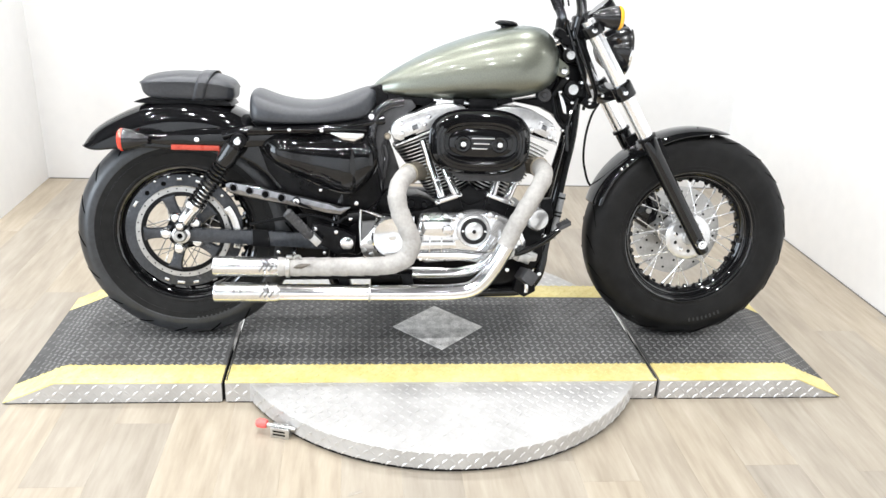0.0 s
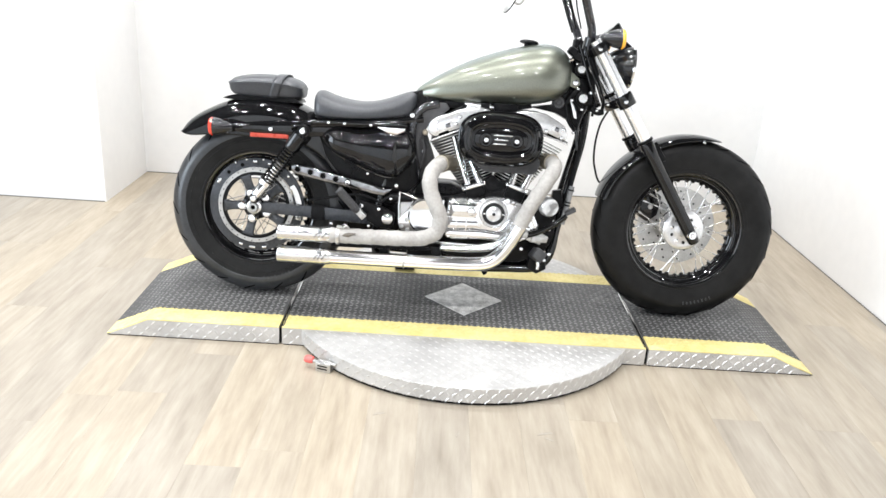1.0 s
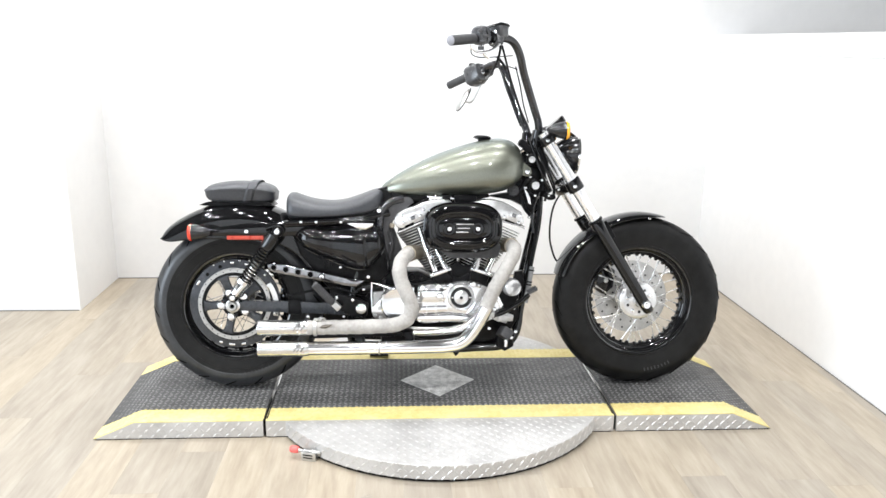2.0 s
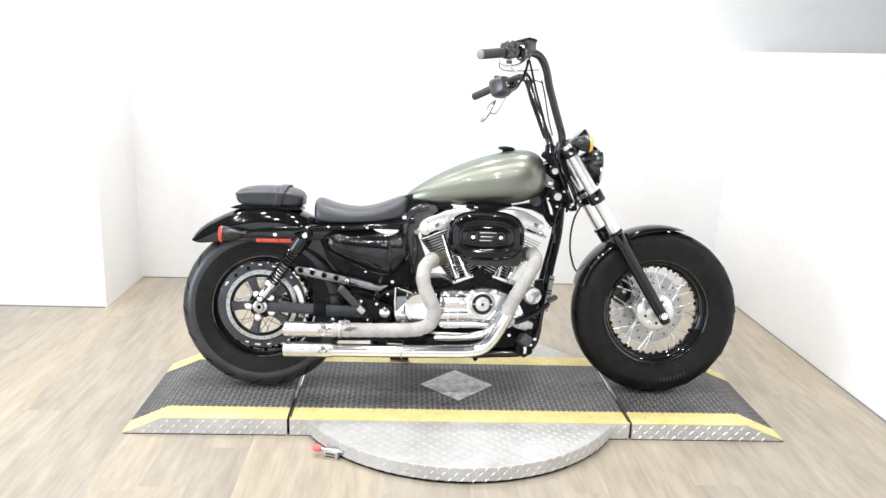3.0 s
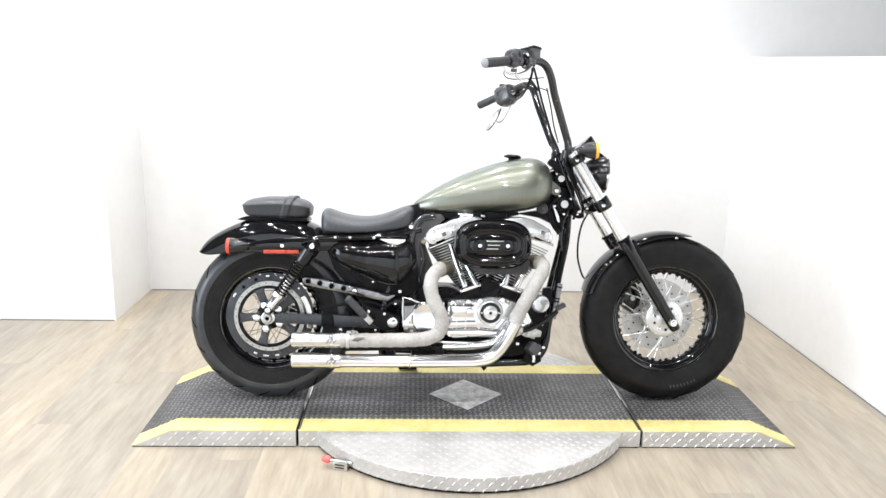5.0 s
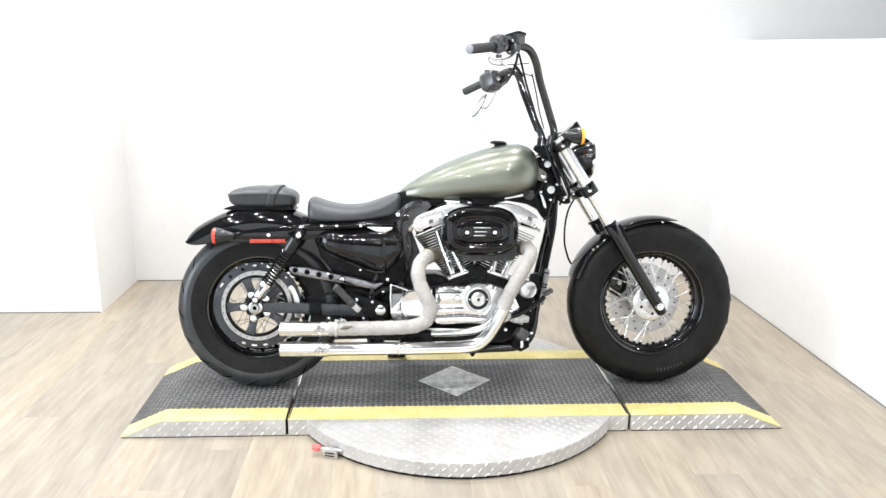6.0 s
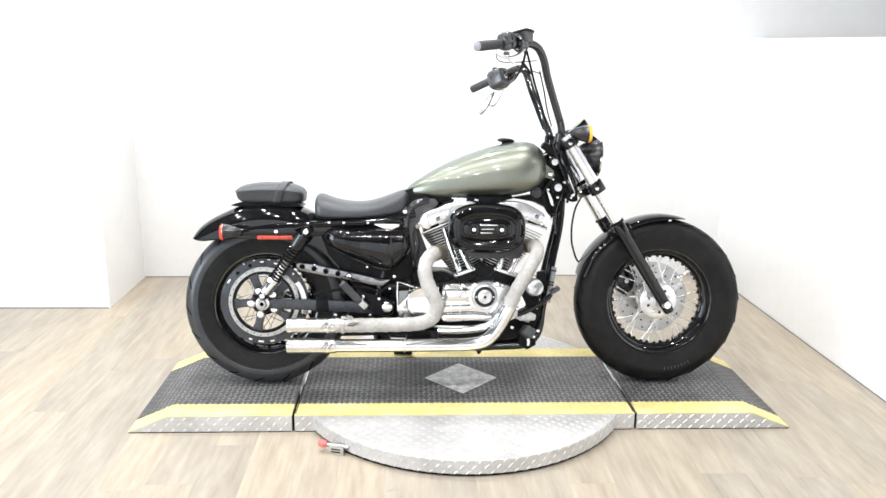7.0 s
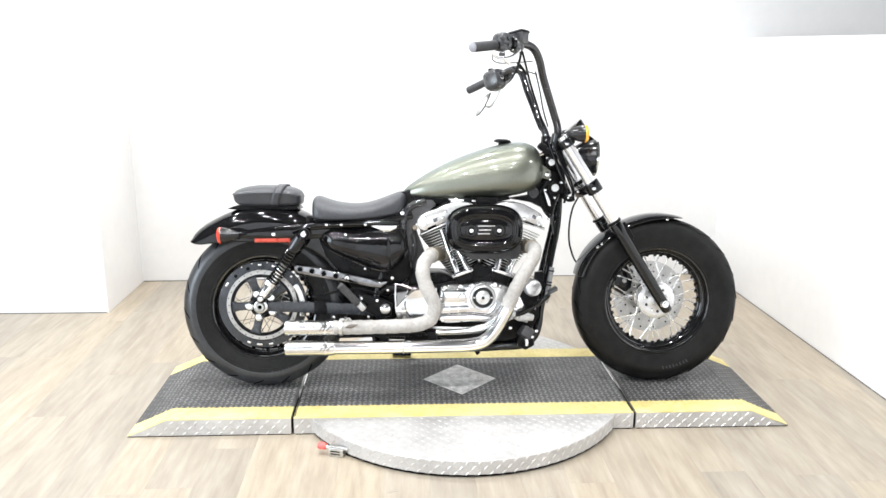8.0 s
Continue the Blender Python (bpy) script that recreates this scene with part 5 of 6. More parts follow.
rocker(front_cyl, [(0.330, 0.626), (0.340, 0.640), (0.338, 0.660), (0.328, 0.680), (0.300, 0.698), (0.262, 0.718), (0.232, 0.725), (0.180, 0.726), (0.150, 0.720), (0.140, 0.702), (0.250, 0.642)],
                   [(0.342, 0.6215), (0.330, 0.627), (0.245, 0.652), (0.150, 0.690)], [(0.232, 0.713), (0.262, 0.700), (0.290, 0.686)],
                   (0.283, 0.643), (0.300, 0.668), ((0.318, 0.640), (0.262, 0.662), (0.322, 0.668)), 23)

for (u0, w0), (u1, w1) in [((-0.057, 0.622), (0.002, 0.459)), ((-0.006, 0.574), (0.044, 0.469)), ((0.172, 0.545), (0.154, 0.468)), ((0.238, 0.547), (0.198, 0.457))]:
    a, b = Vector((u1, 0.118, w1)), Vector((u0, 0.104, w0))
    d = (b - a).normalized()
    ob = part("pushrod_tube", Geo().tube([a, a + d * 0.052, a + d * 0.055, b], [0.0128, 0.0128, 0.0116, 0.0116], 14), CHROME, bike, "chrome pushrod tube")
    part("tube_collar", Geo().lathe([(0.011, 0.0), (0.0150, 0.001), (0.0150, 0.007), (0.011, 0.008)], a + d * 0.048, d, 14, ring=True), CHROME, ob)
for (u0, w0), (u1, w1) in [((-0.013, 0.443), (0.059, 0.469)), ((0.139, 0.47), (0.215, 0.444))]:
    mid, tilt = ((u0 + u1) / 2, (w0 + w1) / 2), -math.degrees(math.atan2(w1 - w0, u1 - u0))
    m = pose(0, 0, 0, 0, tilt, 0).to_3x3()
    length = math.hypot(u1 - u0, w1 - w0)
    down = m @ Vector((0, 0, -1))
    ob = part("tappet_block", Geo().box((mid[0], 0.110, mid[1]), (length + 0.006, 0.040, 0.013), m), COVER, bike, "chrome tappet block", 0.003)
    part("tappet_base", Geo().box((mid[0] + down.x * 0.026, 0.104, mid[1] + down.z * 0.026), (length * 0.86, 0.034, 0.040), m), SATIN, ob, "black lifter housing", 0.004)
    for k in (-0.42, 0.42):
        part("block_bolt", Geo().lathe([(0.0, 0.008), (0.005, 0.007), (0.0065, 0.0)], (mid[0] + (u1 - u0) * k, 0.130, mid[1] + (w1 - w0) * k), (0, 1, 0.2), 10), CHROME, ob)
part("engine_shroud", Geo().prism([(-0.02, 0.457), (0.033, 0.478), (0.063, 0.474), (0.087, 0.496), (0.113, 0.475), (0.144, 0.48), (0.202, 0.461), (0.214, 0.438), (0.188, 0.406), (0.15, 0.416), (0.086, 0.425), (0.036, 0.41), (0.005, 0.413)], 0.070, 0.098), SATIN, bike, "black engine vee cover", 0.005)
part("sump_plate", Geo().prism([(-0.20, 0.215), (0.27, 0.215), (0.292, 0.195), (0.262, 0.172), (-0.20, 0.172)], -0.085, 0.085), SATIN, bike, "black sump between the frame rails", 0.006)
part("primary_case", Geo().prism([(-0.30, 0.40), (-0.10, 0.44), (0.20, 0.43), (0.33, 0.38), (0.335, 0.27), (0.28, 0.19), (0.05, 0.175), (-0.28, 0.20), (-0.33, 0.29)], -0.19, -0.116), SATIN, bike, "black primary case on the far side", 0.014)
part("intake_manifold", Geo().tube([(-0.02, -0.05, 0.56), (0.10, -0.06, 0.585), (0.22, -0.05, 0.56)], 0.028, 14, k=3), SATIN, bike, "black intake manifold")
part("carburettor", Geo().tube([(0.10, -0.02, 0.575), (0.10, 0.10, 0.585)], 0.032, 18), SATIN, bike, "dark intake body")
part("top_mount", Geo().prism([(-0.03, 0.742), (0.06, 0.742), (0.085, 0.728), (0.06, 0.718), (-0.02, 0.72)], 0.04, 0.085), CHROME, bike, "chrome engine mount", 0.004)
part("coil_cover", Geo().prism([(0.075, 0.745), (0.16, 0.745), (0.16, 0.705), (0.08, 0.705)], 0.05, 0.09), SATIN, bike, "black coil bracket", 0.004)

# ---- air cleaner
ACU, ACW = 0.103, 0.6255
def oval_ring(a, b, v):
    return [(u, v, w) for u, w in oval(ACU, ACW, a, b, 56, 2.75)]


air = part("air_cleaner", Geo().loft([oval_ring(0.1363, 0.0860, 0.125), oval_ring(0.1427, 0.0920, 0.130), oval_ring(0.1427, 0.0920, 0.150), oval_ring(0.1363, 0.0870, 0.172), oval_ring(0.1257, 0.0780, 0.184), oval_ring(0.1108, 0.0600, 0.187), oval_ring(0.1054, 0.0530, 0.184), oval_ring(0.1033, 0.0500, 0.176), oval_ring(0.1001, 0.0470, 0.175)]), BLACK, bike, "gloss black oval air cleaner cover", angle=32)
part("cover_step", Geo().loft([oval_ring(0.1432, 0.0925, 0.148), oval_ring(0.1459, 0.0950, 0.150), oval_ring(0.1459, 0.0950, 0.156), oval_ring(0.1422, 0.0915, 0.158)], caps=False), BLACK, air)
for a2, b2, v2 in ((0.1185, 0.0690, 0.1862), (0.1045, 0.0520, 0.1835)):
    part("cover_bead", Geo().tube(oval_ring(a2, b2, v2), 0.0016, 6, loop=True), BLACK, air)
insert = part("cover_insert", Geo().loft([oval_ring(0.092, 0.040, 0.175), oval_ring(0.090, 0.038, 0.182), oval_ring(0.080, 0.028, 0.185)]), BLACK, air, "raised black insert", angle=30)
for s in (1, -1):
    part("insert_boss", Geo().lathe([(0.0, 0.003), (0.010, 0.003), (0.012, 0.004), (0.021, 0.004), (0.024, 0.001), (0.0245, -0.004)], (ACU + s * 0.052, 0.186, ACW - 0.002), (0, 1, 0), 28), BLACK, air, "round screw boss")
    part("insert_screw", Geo().lathe([(0.0, 0.009), (0.0075, 0.008), (0.0105, 0.0)], (ACU + s * 0.052, 0.189, ACW - 0.002), (0, 1, 0), 14), CHROME, air, "chrome cap screw")
for i, (dw, hl) in enumerate(((0.015, 0.038), (0.0, 0.027), (-0.014, 0.026))):
    part("insert_bar", Geo().box((ACU + 0.005 * (1 - i), 0.187, ACW + dw), (hl * 1.7, 0.004, 0.0045)), ALU, air, "bright trim bar", 0.001)
part("back_plate", Geo().prism([(-0.01, 0.585), (0.01, 0.545), (0.055, 0.508), (0.225, 0.508), (0.240, 0.516), (0.250, 0.550), (0.22, 0.60)], 0.100, 0.124), DARK, air, "satin black backing plate", 0.004)

# ---- exhaust: two wrapped header pipes with chrome tips
def pipe_wrap(pts, r, turns_at, parent, k=8):
    """Wrap: a band wound round the pipe, seen as low overlapping steps."""
    line = curve_through(pts, k)
    rs, out, d = [], [], 0.0
    fine = []
    for a, b in zip(line[:-1], line[1:]):
        n = max(1, int((b - a).length / 0.0042))
        fine += [a + (b - a) * (i / n) for i in range(n)]
    fine.append(line[-1])
    for i, q in enumerate(fine):
        if i:
            d += (q - fine[i - 1]).length
        ph = (d / turns_at) % 1
        rs.append(r + 0.0022 * (1 - ph) - 0.0008)
    return Geo().tube(fine, rs, 20)


rear_line = [(0.020, 0.010, 0.510), (-0.030, 0.030, 0.520), (-0.064, 0.062, 0.526), (-0.094, 0.115, 0.525), (-0.119, 0.158, 0.510), (-0.131, 0.190, 0.476), (-0.124, 0.202, 0.432), (-0.104, 0.209, 0.388), (-0.088, 0.212, 0.345), (-0.100, 0.212, 0.300), (-0.145, 0.212, 0.276), (-0.22, 0.212, 0.270), (-0.34, 0.212, 0.268), (-0.470, 0.212, 0.267)]
rear_pipe = part("exhaust_pipe", pipe_wrap(rear_line, 0.0262, 0.045, None), WRAP, bike, "exhaust header wound with grey heat wrap", angle=60)
front_wrap = [(0.262, 0.010, 0.545), (0.276, 0.055, 0.552), (0.290, 0.110, 0.553), (0.296, 0.152, 0.545), (0.286, 0.184, 0.523), (0.252, 0.202, 0.468), (0.214, 0.209, 0.402), (0.185, 0.212, 0.335)]
front_pipe = part("exhaust_pipe", pipe_wrap(front_wrap, 0.0255, 0.045, None), WRAP, bike, "exhaust header wound with grey heat wrap", angle=60)
for owner, line, r, k0 in ((rear_pipe, rear_line, 0.0285, 1), (front_pipe, front_wrap, 0.0278, 0)):
    c = [Vector(q) for q in line[k0:k0 + 3]]
    part("heated_collar", Geo().tube(c[:3], r, 20, k=4), HEATED, owner, "heat-tinted brown header end")
    part("collar_band", Geo().tube([c[2] - (c[2] - c[1]).normalized() * 0.004, c[2] + (c[2] - c[1]).normalized() * 0.004], r + 0.0022, 20), HEATED, owner, "tan band clamp")
part("chrome_header", Geo().tube([(0.190, 0.212, 0.340), (0.160, 0.212, 0.284), (0.128, 0.212, 0.236), (0.092, 0.212, 0.206), (0.045, 0.212, 0.196), (-0.02, 0.212, 0.193), (-0.25, 0.212, 0.191), (-0.47, 0.212, 0.191)], 0.0245, 24, k=6), CHROME, front_pipe, "chrome lower header")
for owner, w in ((rear_pipe, 0.267), (front_pipe, 0.191)):
    tip = part("muffler_tip", Geo().lathe([(0.022, -0.166), (0.027, -0.168), (0.0285, -0.164), (0.0285, 0.0), (0.0265, 0.012), (0.024, 0.016), (0.0, 0.016)], (-0.472, 0.212, w), (1, 0, 0), 32), ALU, owner, "bright brushed muffler tip")
    part("tip_band", Geo().lathe([(0.0280, -0.012), (0.0296, -0.010), (0.0296, -0.002), (0.0280, 0.0)], (-0.486, 0.212, w), (1, 0, 0), 28, ring=True), CHROME, tip)
    part("tip_bore", Geo().lathe([(0.0, 0.0), (0.0225, 0.0)], (-0.628, 0.212, w), (1, 0, 0), 24), SATIN, tip, "dark pipe opening")
    for i in range(3):
        for way in (1, -1):
            pts = [(-0.512 + 0.013 * i + 0.014 * (1 - j / 6), 0.212 + 0.0286 * math.sin(1.12 + way * j * 0.11), w + 0.0286 * math.cos(1.12 + way * j * 0.11)) for j in range(7)]
            part("tip_slot", Geo().tube(pts, 0.0024, 6), DARKCHROME, tip, "slanted chevron slot")
    # engraved lettering stays as plain bars
    ang = 1.12
    lie = pose(0, 0, 0, 90 - math.degrees(ang), 0, 0).to_3x3()
    for du, wide, tall in ((-0.583, 0.006, 0.013), (-0.574, 0.004, 0.006), (-0.566, 0.008, 0.014), (-0.552, 0.003, 0.012), (-0.545, 0.005, 0.008), (-0.537, 0.005, 0.008), (-0.529, 0.005, 0.008)):
        part("letter_bar", Geo().box((du, 0.212 + 0.0283 * math.sin(ang), w + 0.0283 * math.cos(ang)), (wide, 0.0024, tall), lie), DARKCHROME, tip, "", 0.0006)
STAIN = surface("burnt_wrap", (0.10, 0.085, 0.07), (0.20, 0.175, 0.15), 0.85, scale=60, bump=0.4)
part("wrap_tail", Geo().loft([[(u, 0.2405 - 0.001 * k, w - h), (u, 0.2425 + 0.001 * k, w), (u, 0.2400, w + h)] for k, (u, w, h) in enumerate(((-0.418, 0.272, 0.001), (-0.408, 0.275, 0.006), (-0.396, 0.276, 0.008), (-0.384, 0.279, 0.005), (-0.372, 0.283, 0.001)))]), STAIN, rear_pipe, "burnt loose end of the wrap")
part("wrap_tie", Geo().tube([(-0.420, 0.222, 0.291), (-0.415, 0.226, 0.300), (-0.404, 0.226, 0.303), (-0.397, 0.224, 0.294)], 0.0035, 8, k=4), STEEL, rear_pipe, "bent steel wrap tie")
part("wrap_clamp", Geo().lathe([(0.029, -0.006), (0.031, -0.005), (0.031, 0.005), (0.029, 0.006)], (-0.435, 0.212, 0.267), (1, 0, 0), 24, ring=True), STEEL, rear_pipe, "steel band clamp")
part("clamp_screw", Geo().box((-0.43, 0.222, 0.299), (0.018, 0.012, 0.010)), STEEL, rear_pipe, "", 0.002)
part("pipe_joint", Geo().lathe([(0.0246, -0.003), (0.0262, -0.002), (0.0262, 0.002), (0.0246, 0.003)], (-0.205, 0.212, 0.191), (1, 0, 0), 24, ring=True), STEEL, front_pipe)
part("heat_shield", Geo().tube([(0.155, 0.175, 0.300), (0.10, 0.175, 0.252), (0.03, 0.170, 0.240), (-0.08, 0.165, 0.236)], 0.013, 14, k=5), CHROME, bike, "chrome linkage tube")
part("pipe_bracket", Geo().prism([(-0.46, 0.235), (-0.36, 0.238), (-0.30, 0.245), (-0.12, 0.240), (-0.12, 0.228), (-0.46, 0.222)], 0.185, 0.192), SATIN, bike, "black pipe bracket", 0.002)
for u in (-0.115, -0.30):
    part("bracket_arm", Geo().prism([(u, 0.24), (u + 0.03, 0.24), (u + 0.05, 0.17), (u + 0.02, 0.17)], 0.12, 0.186), SATIN, bike, "black bracket arm", 0.002)

# ---- foot controls
starter = part("starter_motor", Geo().prism([(-0.185, 0.400), (-0.178, 0.452), (-0.150, 0.470), (-0.120, 0.466), (-0.098, 0.452), (-0.060, 0.452), (-0.030, 0.440), (-0.005, 0.425), (0.005, 0.400)], -0.06, 0.075), SATIN, bike, "black starter and cover castings", 0.006)
for u, w, r in ((-0.135, 0.440, 0.018), (-0.085, 0.432, 0.013), (-0.045, 0.428, 0.010)):
    part("starter_boss", Geo().lathe([(0.0, 0.022), (r * 0.8, 0.021), (r, 0.016), (r, 0.0)], (u, 0.074, w), (0, 1, 0), 18), SATIN, starter)
peg = part("rear_footpeg", Geo().tube([(-0.438, 0.235, 0.430), (-0.435, 0.235, 0.428), (-0.375, 0.215, 0.360), (-0.370, 0.213, 0.356)], [0.010, 0.0135, 0.0135, 0.010], 14), DARK, bike, "folded black rubber rear footpeg")
for k in range(9):
    q = Vector((-0.433, 0.234, 0.426)).lerp(Vector((-0.378, 0.216, 0.364)), k / 8)
    part("peg_rib", Geo().lathe([(0.0130, -0.0022), (0.0146, -0.0012), (0.0146, 0.0012), (0.0130, 0.0022)], q, (0.66, -0.2, -0.72), 14, ring=True), DARK, peg)
part("peg_clevis", Geo().box((-0.360, 0.20, 0.345), (0.034, 0.026, 0.022), pose(0, 0, 0, 0, 45, 0).to_3x3()), CAST, peg, "cast clevis", 0.003)
part("peg_mount", Geo().prism([(-0.372, 0.385), (-0.345, 0.380), (-0.285, 0.365), (-0.245, 0.345), (-0.250, 0.300), (-0.30, 0.292), (-0.345, 0.318)], 0.14, 0.165), SATIN, bike, "black footpeg bracket", 0.005)
for u, w, r in ((-0.362, 0.369, 0.009), (-0.302, 0.361, 0.0075), (-0.272, 0.327, 0.0195), (-0.346, 0.482, 0.006), (-0.245, 0.446, 0.008), (-0.262, 0.400, 0.006), (-0.335, 0.300, 0.006), (-0.420, 0.296, 0.006), (-0.465, 0.300, 0.007)):
    part("mount_cap", Geo().lathe([(0.0, 0.014), (r * 0.7, 0.013), (r, 0.008), (r, 0.0)], (u, 0.165, w), (0, 1, 0), 20), CHROME, bike, "round chrome cap")
part("brake_lever", Geo().tube([(0.215, 0.150, 0.296), (0.25, 0.155, 0.306), (0.312, 0.162, 0.342), (0.352, 0.168, 0.378)], [0.009, 0.010, 0.010, 0.008], 12, k=4), BLACK, bike, "black rear brake pedal arm")
pad = part("brake_pedal", Geo().box((0.360, 0.178, 0.394), (0.036, 0.050, 0.010), pose(0, 0, 0, 0, -28, 0).to_3x3()), DARK, bike, "ribbed black brake pedal", 0.003)
for i in range(5):
    part("pedal_rib", Geo().box((0.3464 + 0.0068 * i, 0.178, 0.3922 + 0.0036 * i), (0.0026, 0.050, 0.006), pose(0, 0, 0, 0, -28, 0).to_3x3()), DARK, pad)
rider_peg = part("rider_footpeg", Geo().box((0.262, 0.165, 0.232), (0.042, 0.080, 0.040), pose(0, 0, 0, 12, 35, 0).to_3x3()), DARK, bike, "black rubber rider footpeg", 0.008)
part("peg_clevis", Geo().box((0.258, 0.135, 0.283), (0.036, 0.03, 0.030), pose(0, 0, 0, 0, 20, 0).to_3x3()), CAST, rider_peg, "cast clevis", 0.004)
part("oil_filter", Geo().lathe([(0.0, 0.07), (0.032, 0.068), (0.038, 0.058), (0.038, -0.02)], (0.262, 0.02, 0.262), (0.92, 0.25, -0.1), 24), BLACK, bike, "black oil filter")
part("regulator", Geo().prism([(0.285, 0.238), (0.300, 0.200), (0.305, 0.17), (0.27, 0.150), (0.235, 0.17), (0.245, 0.235)], -0.05, 0.118), SATIN, bike, "black finned regulator", 0.006)
part("drain_hose", Geo().tube([(0.270, 0.130, 0.198), (0.272, 0.131, 0.185), (0.271, 0.131, 0.172)], 0.007, 10, k=3), CHROME, bike, "bright drain fitting")
part("brake_hose", Geo().tube([(-0.25, 0.135, 0.40), (-0.28, 0.14, 0.395), (-0.30, 0.14, 0.38), (-0.34, 0.14, 0.395), (-0.40, 0.138, 0.40), (-0.55, 0.13, 0.37)], 0.005, 8, k=4), SATIN, bike, "black brake hose")
part("master_cylinder", Geo().tube([(-0.27, 0.125, 0.395), (-0.19, 0.125, 0.402)], 0.017, 14), SATIN, bike, "black rear master cylinder")
part("rear_guard", Geo().prism([(-0.40, 0.44), (-0.20, 0.43), (-0.17, 0.33), (-0.24, 0.27), (-0.38, 0.30)], -0.10, 0.095), SATIN, bike, "black transmission case rear", 0.01)
part("belt_guard", Geo().prism([(-0.60, 0.36), (-0.52, 0.39), (-0.30, 0.43), (-0.22, 0.40), (-0.22, 0.205), (-0.36, 0.200), (-0.52, 0.235), (-0.60, 0.30)], -0.115, -0.075), SATIN, bike, "black belt guard on the far side", 0.006)
part("rear_isolator", Geo().prism([(-0.195, 0.660), (-0.164, 0.655), (-0.153, 0.617), (-0.133, 0.566), (-0.116, 0.520), (-0.104, 0.470), (-0.100, 0.440), (-0.200, 0.430)], -0.06, 0.040), DARK, bike, "dark grey engine mount block", 0.006)
part("rear_inner_guard", Geo().prism([(-0.56, 0.60), (-0.45, 0.56), (-0.36, 0.42), (-0.40, 0.40), (-0.48, 0.50), (-0.56, 0.54)], -0.09, 0.10), SATIN, bike, "black inner mud guard", 0.008)

# ---- side stand on the far side
stand_leg = part("side_stand", Geo().tube([(-0.02, -0.11, 0.16), (-0.12, -0.19, 0.105), (-0.205, -0.268, 0.060)], 0.012, 12, k=4), SATIN, bike, "black side stand swung out")
part("stand_foot", Geo().box((-0.214, -0.276, 0.0505), (0.078, 0.050, 0.012), pose(0, 0, 0, LEAN, 0, 0).to_3x3()), SATIN, stand_leg, "flat stand foot", 0.003)

# ---- fork
FD = (Vector((0.415, 0, 0.955)) - Vector((0.806, 0, 0.331))).normalized()
def fork_at(w, v=0.0, off=0.0):
    k = (w - 0.331) / FD.z
    return Vector((0.806 + FD.x * k + off, v, w))


for s in (1, -1):
    leg = part("fork_leg", Geo().tube([fork_at(0.300, s * 0.118), fork_at(0.306, s * 0.118), fork_at(0.36, s * 0.118), fork_at(0.59, s * 0.118), fork_at(0.638, s * 0.118), fork_at(0.645, s * 0.118)], [0.016, 0.020, 0.0225, 0.0235, 0.025, 0.021], 24), BLACK, bike, "satin black lower fork leg")
    part("fork_tube", Geo().tube([fork_at(0.638, s * 0.118), fork_at(0.975, s * 0.118)], 0.0215, 24), TUBE, leg, "chrome fork tube")
    part("dust_seal", Geo().lathe([(0.022, 0.0), (0.0285, 0.002), (0.0285, 0.010), (0.022, 0.012)], fork_at(0.643, s * 0.118), FD, 24, ring=True), SATIN, leg)
    part("axle_cap", Geo().lathe([(0.0, 0.036), (0.006, 0.036), (0.008, 0.032), (0.013, 0.032), (0.015, 0.028), (0.016, 0.0)], (0.806, s * 0.118, 0.331), (0, s, 0), 20), CHROME if s > 0 else SATIN, leg, "chrome axle end")
    part("fender_bracket", Geo().box(fork_at(0.605, s * 0.090, 0.02), (0.05, 0.02, 0.075), pose(0, 0, 0, 0, -32, 0).to_3x3()), SATIN, leg, "fender mounting lug", 0.004)
for name, w, back, span, label in (("lower_clamp", 0.782, -0.055, 0.046, "gloss black lower triple clamp"), ("upper_clamp", 0.950, -0.045, 0.034, "gloss black upper triple clamp")):
    side = Vector((FD.z, 0, -FD.x))
    mid = fork_at(w)
    body = Geo()
    rings = []
    for v, d0, d1 in ((-0.118, -0.022, 0.018), (-0.085, -0.030, 0.016), (-0.045, back, 0.010), (0.045, back, 0.010), (0.085, -0.030, 0.016), (0.118, -0.022, 0.018)):
        c = mid + Vector((0, v, 0))
        rings.append([c + side * d0 - FD * span * 0.36, c + side * d1 - FD * span * 0.36, c + side * d1 + FD * span * 0.36, c + side * d0 + FD * span * 0.36])
    body.loft(rings)
    for s in (1, -1):
        body.lathe([(0.0212, -span / 2), (0.030, -span / 2), (0.031, -span / 2 + 0.004), (0.031, span / 2 - 0.004), (0.030, span / 2), (0.0212, span / 2)], mid + Vector((0, s * 0.118, 0)), FD, 28, ring=True)
    clamp = part(name, body, BLACK, bike, label, 0.003)
    for s in (1, -1):
        part("pinch_bolt", Geo().lathe([(0.0, 0.010), (0.007, 0.009), (0.009, 0.003), (0.009, 0.0)], mid + Vector((0, s * 0.148, 0)) - side * 0.006, (0, s, 0), 14), CHROME, clamp, "chrome pinch bolt")
for u, w, r in ((0.370, 0.8775, 0.0145), (0.385, 0.7795, 0.0170)):
    part("neck_cap", Geo().lathe([(0.0, 0.015), (r * 0.85, 0.0145), (r, 0.011), (r, 0.0)], (u, 0.066, w), (0, 1, 0), 28), ALU, bike, "round chrome neck cap")
